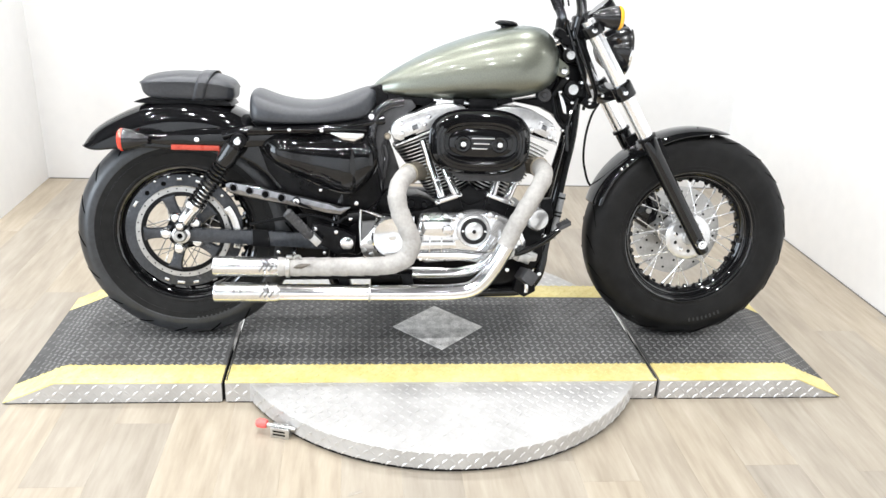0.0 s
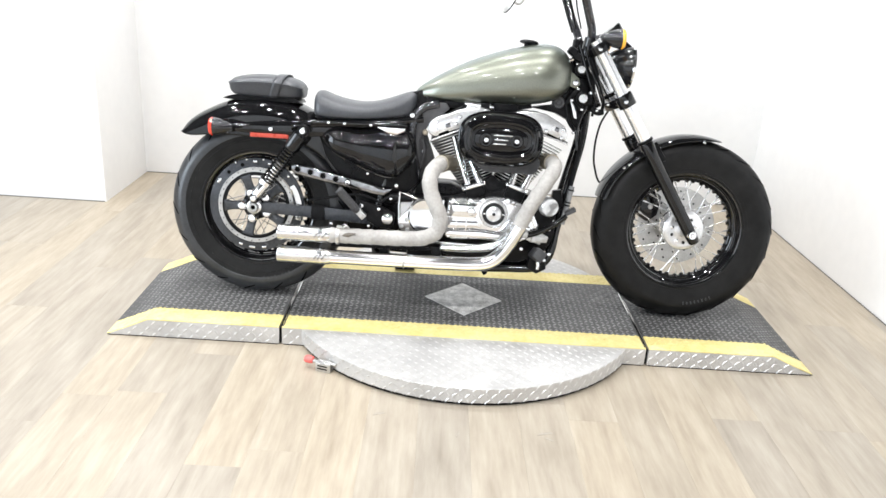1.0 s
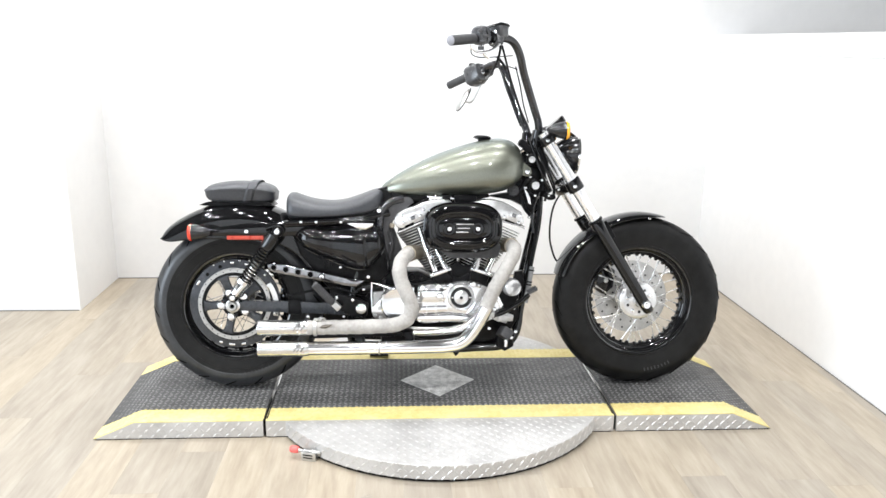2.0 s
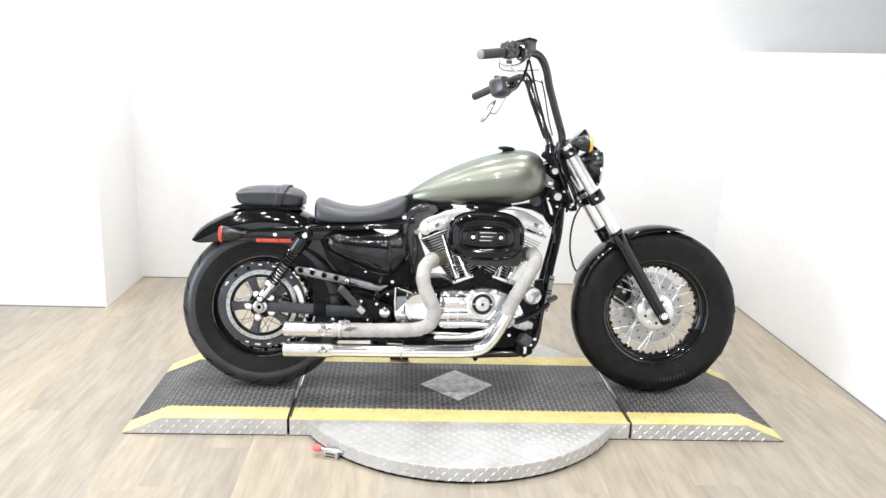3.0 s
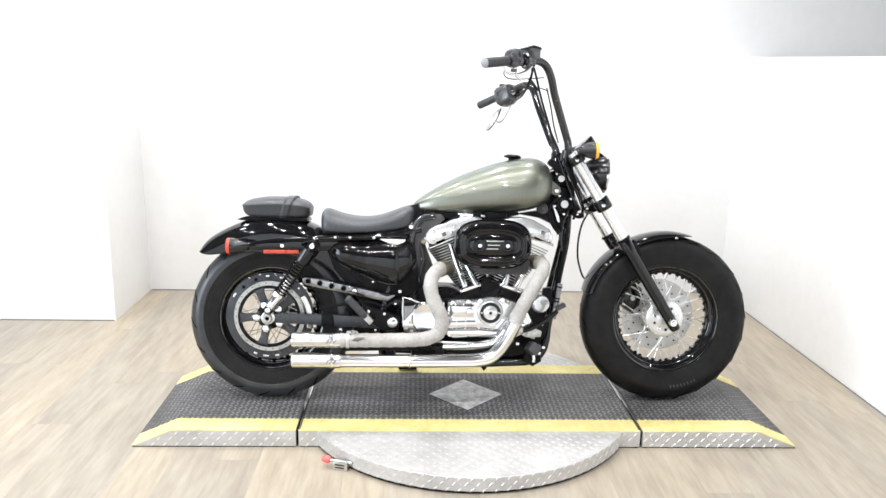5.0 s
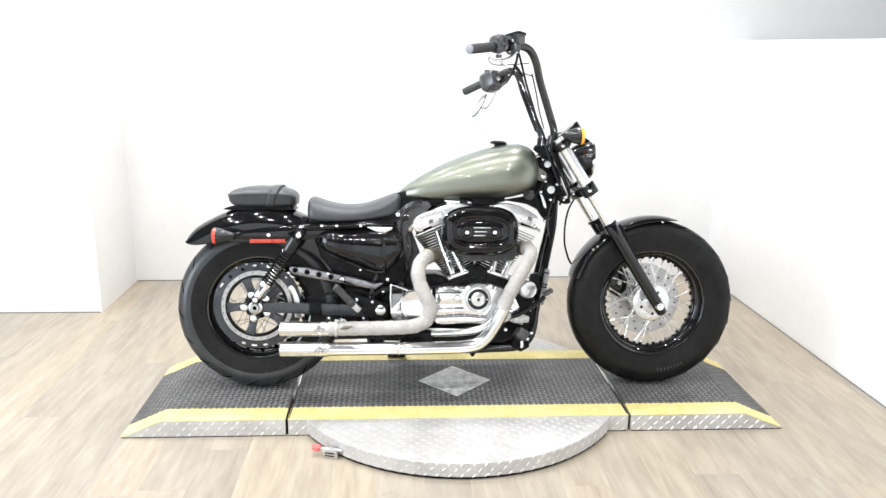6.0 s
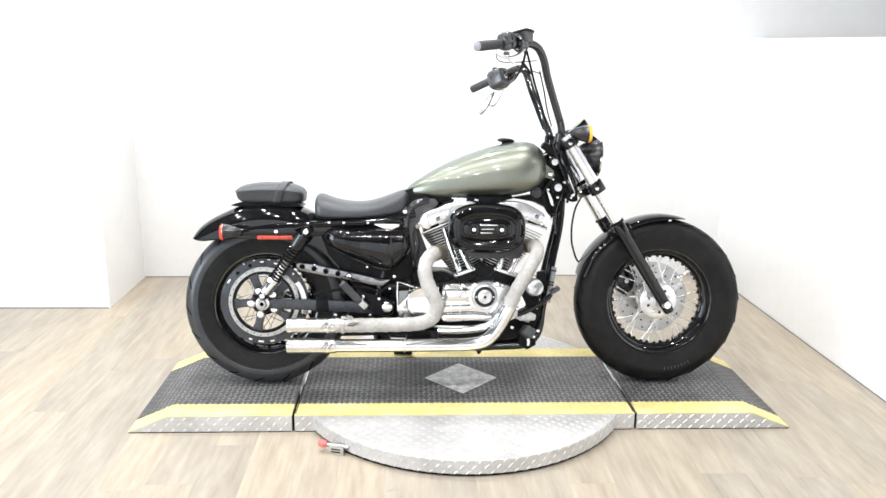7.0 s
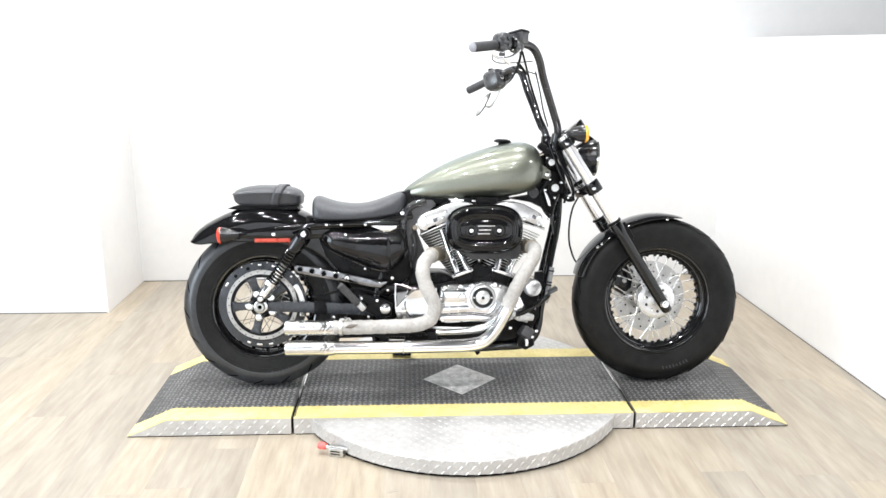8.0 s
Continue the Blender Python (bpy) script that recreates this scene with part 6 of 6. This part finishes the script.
for u, w, tilt in ((0.338, 0.937, 30), (0.356, 0.918, 20)):
    m = pose(0, 0, 0, 0, tilt, 0).to_3x3()
    part("switch_block", Geo().loft([[Vector((u, v, w)) + m @ Vector((p, 0, q)) for p, q in oval(0, 0, a, b, 20, 3.4)] for v, a, b in ((0.035, 0.016, 0.012), (0.040, 0.018, 0.014), (0.066, 0.018, 0.014), (0.071, 0.014, 0.010))]), SATIN, bike, "black connector block", angle=40)
part("key_stem", Geo().tube([(0.325, 0.06, 0.905), (0.372, 0.06, 0.925)], 0.006, 8), CHROME, bike, "chrome key stem")

for u, w, r in ((0.370, 0.8775, 0.0145), (0.385, 0.7795, 0.0170)):
    part("cap_ring", Geo().lathe([(r, 0.0), (r + 0.007, 0.002), (r + 0.007, 0.008), (r, 0.010)], (u, 0.062, w), (0, 1, 0), 26, ring=True), SATIN, bike, "black ring round the cap")
part("neck_cover", Geo().prism([(0.352, 0.86), (0.405, 0.85), (0.43, 0.80), (0.455, 0.76), (0.43, 0.735), (0.385, 0.735), (0.36, 0.79)], 0.030, 0.043), SATIN, bike, "black steering neck cover", 0.006)
part("wire_loom", Geo().tube([(0.352, 0.05, 0.925), (0.368, 0.06, 0.905), (0.395, 0.062, 0.870), (0.418, 0.060, 0.82), (0.415, 0.06, 0.76)], 0.010, 10, k=4), SATIN, bike, "black wiring loom")
part("wire_loom", Geo().tube([(0.33, 0.05, 0.905), (0.345, 0.05, 0.87), (0.34, 0.045, 0.82), (0.36, 0.05, 0.77), (0.395, 0.06, 0.73)], 0.008, 10, k=4), SATIN, bike, "black wiring loom")
part("hose_clip", Geo().lathe([(0.010, -0.004), (0.0135, -0.003), (0.0135, 0.003), (0.010, 0.004)], (0.418, 0.060, 0.80), (0, 0, 1), 14, ring=True), STEEL, bike, "bright hose clip")

# ---- front fender
FF = [(0.479, 0.432), (0.487, 0.465), (0.508, 0.512), (0.545, 0.562), (0.600, 0.610), (0.665, 0.648), (0.735, 0.672), (0.805, 0.680), (0.865, 0.674), (0.912, 0.660)]
rings = []
for i, (u, w) in enumerate(FF):
    d = Vector((u - FAX, 0, w - FAZ)).normalized()
    hw = 0.070 if 0 < i < len(FF) - 2 else (0.07 if i == 0 else (0.066 if i == len(FF) - 2 else 0.03))
    drop = 0.028 if i < len(FF) - 4 else (0.027, 0.024, 0.016, 0.005)[i - len(FF) + 4]
    sec = []
    for j in range(13):
        f = j / 12 * 2 - 1
        a = abs(f)
        fall = drop * (a ** 2.6)
        sec.append((u - d.x * fall, math.copysign(hw * min(1, a * 1.18) ** 0.95, f), w - d.z * fall))
    rings.append(sec)
front_fender = part("front_fender", Geo().loft(rings, caps=False, closed=False), BLACK, bike, "gloss black short front fender", angle=50)
front_fender.modifiers.new("thickness", "SOLIDIFY").thickness = 0.003
sub = front_fender.modifiers.new("smooth", "SUBSURF")
sub.levels = sub.render_levels = 2
for u, w, v in ((0.555, 0.548, 0.075), (0.572, 0.560, 0.075), (0.80, 0.672, 0.03), (0.83, 0.655, 0.072)):
    d = Vector((u - FAX, 0.3, w - FAZ)).normalized()
    part("fender_bolt", Geo().lathe([(0.0, 0.005), (0.004, 0.004), (0.006, 0.0)], (u, v, w), d, 10), CHROME, front_fender, "small chrome bolt")
caliper = part("brake_caliper", Geo().prism([(0.655, 0.43), (0.70, 0.465), (0.735, 0.44), (0.725, 0.37), (0.69, 0.34), (0.655, 0.36)], -0.095, -0.030), BLACK, bike, "black front brake caliper", 0.010)
part("caliper_pin", Geo().lathe([(0.0, 0.006), (0.008, 0.005), (0.011, 0.0)], (0.695, -0.032, 0.40), (0, 1, 0), 14), STEEL, caliper)

# ---- headlamp and front signals
HL = Vector((0.546, 0, 0.897))
HD = Vector((1, 0, -0.07)).normalized()
lamp = part("headlamp", Geo().lathe([(0.0, -0.085), (0.020, -0.083), (0.042, -0.070), (0.060, -0.045), (0.070, -0.015), (0.0725, 0.0), (0.0725, 0.008)], HL, HD, 40), BOWL, bike, "gloss black headlamp bowl")
part("lens", Geo().lathe([(0.067, 0.008), (0.060, 0.014), (0.040, 0.021), (0.020, 0.025), (0.0, 0.026)], HL, HD, 40), LENS, lamp, "clear domed glass lens")
part("bezel", Geo().lathe([(0.0725, 0.004), (0.0745, 0.006), (0.0745, 0.012), (0.068, 0.014), (0.066, 0.009)], HL, HD, 40, ring=True), CHROME, lamp, "chrome bezel")
part("lamp_bracket", Geo().tube([(0.545, 0, 0.96), (0.50, 0, 0.985), (0.44, 0, 0.965)], 0.014, 10, k=3), BLACK, lamp)
for s in (1, -1):
    signal(0.482, s, 0.985, 0.120, 1, AMBER, 1.08, "gloss black bullet signal with amber lens")

# ---- speedometer and ape-hanger bars
sp = Vector((0.474, 0.0, 1.012))
part("speedometer", Geo().lathe([(0.0, -0.035), (0.030, -0.034), (0.040, -0.015), (0.043, 0.008), (0.040, 0.014), (0.0, 0.014)], sp, (-0.66, 0, 0.75), 28), BLACK, bike, "black round speedometer")
BARS = {
    1: [(0.388, 0.055, 0.945), (0.394, 0.064, 0.980), (0.390, 0.082, 1.014), (0.368, 0.115, 1.0645), (0.343, 0.145, 1.123), (0.317, 0.175, 1.187), (0.297, 0.212, 1.241), (0.272, 0.245, 1.277), (0.238, 0.278, 1.290), (0.190, 0.322, 1.286), (0.122, 0.380, 1.272), (0.030, 0.466, 1.250)],
    -1: [(0.372, -0.055, 0.945), (0.374, -0.062, 0.975), (0.369, -0.080, 1.005), (0.352, -0.115, 1.055), (0.332, -0.145, 1.115), (0.312, -0.170, 1.175), (0.298, -0.200, 1.235), (0.284, -0.236, 1.268), (0.258, -0.278, 1.272), (0.218, -0.325, 1.256), (0.152, -0.392, 1.229), (0.092, -0.455, 1.204)],
}
for s in (1, -1):
    line = [Vector(q) for q in BARS[s]]
    bar = part("handlebar", Geo().tube(line, 0.0148, 18, k=6), BARPAINT, bike, "gloss black ape hanger handlebar")
    tip, way = line[-1], (line[-1] - line[-2]).normalized()
    long = 0.118 if s > 0 else 0.105
    part("grip", Geo().tube([tip - way * long, tip - way * (long - 0.004), tip - way * 0.003, tip], [0.0155, 0.0170, 0.0170, 0.015], 18), GRIP, bar, "black rubber grip")
    part("grip_end", Geo().lathe([(0.0, 0.005), (0.011, 0.004), (0.0165, 0.0), (0.0165, -0.006)], tip, way, 18), LILAC if s > 0 else DARK, bar, "pale worn grip end" if s > 0 else "rounded grip end")
    part("riser", Geo().tube([line[0] - Vector((0.004, 0, 0.02)), line[1] + Vector((0, 0, 0.006))], 0.021, 18), BLACK, bar, "gloss black riser")


def housing(name, centre, way, stations, material, label, power=4.5):
    """A squarish rounded casing round a handlebar: (way along, half width, half height, lift) stations."""
    way = Vector(way).normalized()
    side = way.cross(Vector((0, 0, 1))).normalized()
    up = side.cross(way)
    rings = []
    for d, a, b, lift in stations:
        c = Vector(centre) + way * d + up * lift
        rings.append([c + side * p + up * q for p, q in oval(0, 0, a, b, 28, power)])
    return part(name, Geo().loft(rings), material, bike, label, angle=35)


tip, way = Vector(BARS[1][-2]), (Vector(BARS[1][-1]) - Vector(BARS[1][-2])).normalized()
hr = housing("switch_housing", tip + Vector((0.012, -0.008, 0.008)), way, [(-0.034, 0.016, 0.018, 0.0), (-0.031, 0.024, 0.027, 0.002), (-0.018, 0.028, 0.031, 0.003), (0.000, 0.028, 0.032, 0.003), (0.012, 0.025, 0.028, 0.002), (0.018, 0.018, 0.020, 0.0)], GREYPART, "black throttle and switch housing", 3.2)
part("housing_seam", Geo().lathe([(0.0300, -0.0012), (0.0322, -0.0008), (0.0322, 0.0008), (0.0300, 0.0012)], tip + Vector((0.016, -0.011, 0.010)), way, 22, ring=True), GROOVE, hr, "dark seam of the housing")
for du, dv, dw in ((0.010, 0.026, 0.020), (0.016, 0.026, -0.014), (0.030, 0.020, 0.006)):
    part("switch_button", Geo().box(tip + Vector((du, dv, dw)), (0.014, 0.010, 0.009)), DARK, hr, "small switch button", 0.002)
part("switch_rocker", Geo().box(tip + Vector((0.014, 0.018, -0.034)), (0.020, 0.014, 0.012)), DARK, hr, "hanging switch key", 0.003)
part("cable_elbow", Geo().tube([tip + Vector((0.022, 0.0, -0.024)), tip + Vector((0.026, -0.004, -0.048)), tip + Vector((0.044, -0.02, -0.060))], 0.0052, 10, k=4), CHROME, hr, "chrome throttle cable elbow")
turn = pose(0, 0, 0, 0, -7, 40).to_3x3()
RC = Vector((0.205, 0.318, 1.306))
res = part("fluid_reservoir", Geo().loft([[RC + turn @ Vector((p, q, h)) for p, q in oval(0, 0, a, b, 28, 7)] for h, a, b in ((-0.022, 0.022, 0.018), (-0.016, 0.027, 0.023), (0.010, 0.030, 0.025), (0.012, 0.0305, 0.0255))]), GREYPART, bike, "black brake fluid reservoir", angle=40)
part("reservoir_lid", Geo().loft([[RC + turn @ Vector((p, q, h)) for p, q in oval(0, 0, a, b, 28, 7)] for h, a, b in ((0.012, 0.033, 0.028), (0.017, 0.034, 0.029), (0.022, 0.031, 0.026), (0.024, 0.024, 0.020))]), SATIN, res, "black bevelled reservoir lid", angle=35)
for p, q in ((-0.022, -0.018), (-0.022, 0.018), (0.022, -0.018), (0.022, 0.018)):
    part("lid_screw", Geo().lathe([(0.0, 0.002), (0.003, 0.0016), (0.0038, 0.0)], RC + turn @ Vector((p, q, 0.0228)), turn @ Vector((0, 0, 1)), 10), STEEL, res)
part("sight_glass", Geo().lathe([(0.0, 0.003), (0.006, 0.002), (0.008, 0.0)], RC + Vector((-0.017, 0.024, -0.006)), (-0.5, 0.85, 0), 14), CHROME, res, "round sight glass")
part("lever_perch", Geo().loft([[Vector((0.196, 0.322, 1.274)) + turn @ Vector((p, q, h)) for p, q in oval(0, 0, a, b, 20, 3.5)] for h, a, b in ((-0.020, 0.012, 0.010), (-0.012, 0.024, 0.016), (0.008, 0.027, 0.019), (0.016, 0.022, 0.016))]), GREYPART, res, "black lever perch", angle=40)
part("bar_clamp", Geo().lathe([(0.0148, -0.010), (0.021, -0.010), (0.0225, -0.006), (0.0225, 0.006), (0.021, 0.010), (0.0148, 0.010)], (0.178, 0.332, 1.283), way, 20, ring=True), BLACK, res, "black bar clamp")
for du, dw in ((-0.014, -0.012), (0.004, -0.016)):
    part("perch_bolt", Geo().lathe([(0.0, 0.007), (0.004, 0.006), (0.0052, 0.0)], (0.196 + du, 0.338, 1.276 + dw), (-0.4, 0.9, 0), 10), CHROME, res, "small chrome bolt")
pod_way = (Vector(BARS[-1][-1]) - Vector(BARS[-1][-2])).normalized()
pod = housing("control_pod", (0.190, -0.352, 1.238), pod_way, [(-0.052, 0.026, 0.026, 0.0), (-0.047, 0.036, 0.036, -0.002), (-0.025, 0.041, 0.043, -0.004), (0.012, 0.041, 0.043, -0.004), (0.026, 0.034, 0.036, -0.001), (0.034, 0.022, 0.022, 0.0)], GREYPART, "rounded black control pod on the far grip", 4.0)
part("pod_band", Geo().lathe([(0.038, -0.0015), (0.0435, -0.001), (0.0435, 0.001), (0.038, 0.0015)], Vector((0.190, -0.354, 1.240)), pod_way, 26, ring=True), GROOVE, pod, "dark casing seam")
part("pod_screw", Geo().lathe([(0.0, 0.008), (0.008, 0.007), (0.011, 0.0)], (0.222, -0.300, 1.246), (0, 1, 0), 14), CHROME, pod, "chrome screw")
part("pod_cap", Geo().lathe([(0.0, 0.012), (0.010, 0.011), (0.013, 0.006), (0.013, 0.0)], (0.180, -0.345, 1.276), (-0.1, 0.2, 1), 16), SATIN, pod, "raised round cap")
part("clutch_perch", Geo().loft([[Vector((0.246, -0.315, 1.250)) + pose(0, 0, 0, 0, 12, -40).to_3x3() @ Vector((p, q, h)) for p, q in oval(0, 0, a, b, 20, 3.2)] for h, a, b in ((-0.020, 0.012, 0.010), (-0.012, 0.022, 0.019), (0.010, 0.024, 0.021), (0.018, 0.014, 0.012))]), BLACK, bike, "black clutch perch", angle=40)
part("brake_lever_blade", Geo().tube([(0.205, 0.338, 1.262), (0.176, 0.372, 1.236), (0.134, 0.410, 1.222), (0.104, 0.436, 1.228), (0.098, 0.442, 1.240)], [0.0062, 0.0050, 0.0042, 0.0040, 0.0044], 10, k=4), CHROME, bike, "polished brake lever")
# mirror hung under the far grip
MC, MA, MB = Vector((0.152, -0.395, 1.139)), Vector((0.53, 0.0, 0.85)), Vector((0.10, 0.97, -0.2))
MN = MA.cross(MB).normalized()


def leaf(a, b, off):
    out = []
    for i in range(28):
        t = 2 * math.pi * i / 28
        p, q = math.cos(t), math.sin(t)
        out.append(MC + MA * (a * p) + MB * (b * q * (1 - 0.35 * p)) + MN * off)
    return out


mir = part("mirror", Geo().loft([leaf(0.034, 0.022, 0.013), leaf(0.048, 0.034, 0.009), leaf(0.056, 0.042, 0.002), leaf(0.057, 0.043, 0.0)]), CAST, bike, "leaf shaped metal mirror", angle=40)
part("mirror_rim", Geo().tube(leaf(0.057, 0.043, 0.0), 0.0025, 6, loop=True), SATIN, mir, "dark rim")
part("mirror_glass", Geo().loft([leaf(0.055, 0.041, -0.001), leaf(0.055, 0.041, -0.002)]), CHROME, mir, "mirror glass")
part("mirror_stem", Geo().tube([(0.160, -0.390, 1.130), (0.180, -0.378, 1.126), (0.198, -0.365, 1.150), (0.222, -0.345, 1.200), (0.245, -0.325, 1.235)], 0.0042, 10, k=4), CAST, mir, "thin metal mirror stem")

# ---- cables and hoses
CABLES = [
    ([(0.214, 0.31, 1.261), (0.212, 0.3, 1.237), (0.205, 0.27, 1.207), (0.195, 0.2, 1.179), (0.19, 0.1, 1.174)], 0.0045),
    ([(0.22, 0.3, 1.262), (0.237, 0.27, 1.221), (0.263, 0.22, 1.158), (0.301, 0.15, 1.083), (0.336, 0.08, 1.014)], 0.004),
    ([(0.106, 0.37, 1.241), (0.109, 0.365, 1.224), (0.132, 0.34, 1.217), (0.186, 0.3, 1.223), (0.267, 0.235, 1.238)], 0.002),
    ([(0.2, 0.1, 1.201), (0.221, 0.13, 1.208), (0.251, 0.18, 1.209), (0.29, 0.2, 1.195)], 0.002),
    ([(0.282, 0.21, 1.204), (0.305, 0.17, 1.143), (0.326, 0.13, 1.074), (0.355, 0.07, 1.015)], 0.0026),
    ([(0.258, -0.22, 1.279), (0.29, -0.19, 1.236), (0.304, -0.15, 1.164), (0.327, -0.11, 1.081), (0.347, -0.06, 1.01)], 0.004),
    ([(0.209, 0.27, 1.227), (0.23, 0.24, 1.211), (0.246, 0.22, 1.194)], 0.0055),
    ([(0.405, 0.05, 0.96), (0.425, 0.055, 0.87), (0.46, 0.05, 0.78), (0.462, 0.045, 0.745)], 0.006),
    ([(0.385, 0.06, 0.95), (0.398, 0.065, 0.86), (0.43, 0.065, 0.775), (0.425, 0.06, 0.72)], 0.005),
    ([(0.500, -0.02, 0.745), (0.476, -0.03, 0.69), (0.466, -0.04, 0.61), (0.476, -0.05, 0.53), (0.52, -0.06, 0.46), (0.67, -0.07, 0.42)], 0.0038),
    ([(0.33, 0.045, 0.77), (0.345, 0.055, 0.70), (0.37, 0.06, 0.665)], 0.007),
    ([(0.405, 0.060, 0.72), (0.396, 0.064, 0.62), (0.372, 0.078, 0.48), (0.352, 0.09, 0.38)], 0.008),
]
for pts, r in CABLES:
    part("cable", Geo().tube(pts, r, 8, k=6), SATIN, bike, "black control cable")
for k, (u, w, dv) in enumerate(((0.225, 0.318, 0.140), (0.238, 0.300, 0.142), (0.300, 0.318, 0.12), (0.318, 0.345, 0.11), (0.292, 0.205, 0.122), (0.308, 0.228, 0.122), (0.205, 0.245, 0.14))):
    part("case_bolt", Geo().lathe([(0.0, 0.010), (0.006, 0.009), (0.0085, 0.004), (0.0085, 0.0)], (u, dv, w), (0.1, 1, 0.1), 12), CHROME, bike, "chrome hex bolt")
part("lever_pivot", Geo().lathe([(0.0, 0.016), (0.010, 0.015), (0.014, 0.008), (0.014, 0.0)], (0.215, 0.145, 0.300), (0, 1, 0), 16), CAST, bike, "cast lever pivot")
part("control_bracket", Geo().prism([(0.205, 0.318), (0.255, 0.312), (0.300, 0.292), (0.296, 0.270), (0.24, 0.268), (0.21, 0.285)], 0.122, 0.136), CAST, bike, "cast forward control bracket", 0.004)
part("push_rod", Geo().tube([(0.215, 0.152, 0.286), (0.05, 0.165, 0.250), (-0.18, 0.160, 0.255)], 0.0045, 8), STEEL, bike, "thin steel brake rod")
part("horn_bracket", Geo().prism([(0.305, 0.455), (0.335, 0.46), (0.345, 0.40), (0.320, 0.385), (0.30, 0.41)], 0.085, 0.112), SATIN, bike, "black bracket", 0.004)
part("drain_stub", Geo().tube([(0.10, -0.02, 0.150), (0.098, -0.02, 0.118), (0.088, -0.02, 0.108)], 0.009, 10, k=3), SATIN, bike, "black breather stub")
part("sensor_plug", Geo().box((0.045, 0.09, 0.735), (0.030, 0.03, 0.016)), SATIN, bike, "black plug", 0.003)
SLEEVE = surface("grey_ribbed_plastic", (0.13, 0.132, 0.135), (0.24, 0.242, 0.245), 0.45, scale=60, bump=0.2)
sleeve = part("conduit_sleeve", Geo().tube([(0.374, 0.092, 0.472), (0.349, 0.100, 0.335)], 0.0095, 14), SLEEVE, bike, "grey ribbed conduit sleeve")
for f in (0.10, 0.42, 0.50, 0.86):
    q = Vector((0.374, 0.092, 0.472)).lerp(Vector((0.349, 0.100, 0.335)), f)
    part("cable_tie", Geo().lathe([(0.0095, -0.003), (0.0115, -0.002), (0.0115, 0.002), (0.0095, 0.003)], q, (0.174, 0, 0.985), 14, ring=True), SATIN, sleeve, "black cable tie")
part("fuel_line", Geo().tube([(0.00, 0.06, 0.745), (-0.03, 0.085, 0.725), (-0.075, 0.085, 0.70), (-0.11, 0.07, 0.66)], 0.006, 10, k=4), SATIN, bike, "black fuel hose")
for pts, r in (([(0.335, 0.05, 0.760), (0.350, 0.058, 0.790), (0.372, 0.06, 0.815)], 0.013), ([(0.402, 0.06, 0.930), (0.412, 0.066, 0.895), (0.428, 0.066, 0.860)], 0.009), ([(0.420, 0.066, 0.748), (0.440, 0.070, 0.735), (0.460, 0.066, 0.738)], 0.011)):
    part("neck_fitting", Geo().tube(pts, r, 12, k=4), SATIN, bike, "dark rubber sheathed fitting")
part("wiring_caddy", Geo().prism([(0.205, 0.738), (0.290, 0.752), (0.340, 0.775), (0.392, 0.762), (0.402, 0.690), (0.372, 0.672), (0.345, 0.700), (0.300, 0.722), (0.250, 0.731)], -0.03, 0.050), SATIN, bike, "black wiring caddy under the tank", 0.008)
part("coil_blade", Geo().loft([[(u, 0.078, w), (u + d, 0.078, w - 0.004), (u + d, 0.088, w - 0.004), (u, 0.088, w)] for u, w, d in ((0.338, 0.772, 0.005), (0.343, 0.758, 0.011), (0.350, 0.735, 0.013), (0.357, 0.712, 0.010))]), CHROME, bike, "bright chrome neck blade", 0.001)
for u, v, w, r in ((0.364, 0.072, 0.812, 0.006), (0.346, 0.070, 0.772, 0.0075), (0.383, 0.072, 0.742, 0.007), (0.352, 0.066, 0.896, 0.005), (0.330, 0.064, 0.875, 0.004), (0.433, 0.085, 0.742, 0.006), (0.470, 0.085, 0.765, 0.006), (0.362, 0.072, 0.660, 0.006), (0.372, 0.075, 0.640, 0.005)):
    part("neck_bolt", Geo().lathe([(0.0, 0.012), (r * 0.7, 0.011), (r, 0.007), (r, 0.0)], (u, v, w), (0, 1, 0), 12), CHROME, bike, "small chrome bolt")
for pts, r in (([(0.356, 0.07, 0.96), (0.378, 0.075, 0.90), (0.405, 0.078, 0.83), (0.436, 0.075, 0.765)], 0.0050), ([(0.372, 0.08, 0.955), (0.40, 0.085, 0.885), (0.43, 0.085, 0.82), (0.452, 0.08, 0.77)], 0.0040), ([(0.40, 0.075, 0.755), (0.383, 0.08, 0.715), (0.372, 0.085, 0.665), (0.378, 0.085, 0.60)], 0.0060)):
    part("cable", Geo().tube(pts, r, 8, k=5), BLACK, bike, "black control cable")
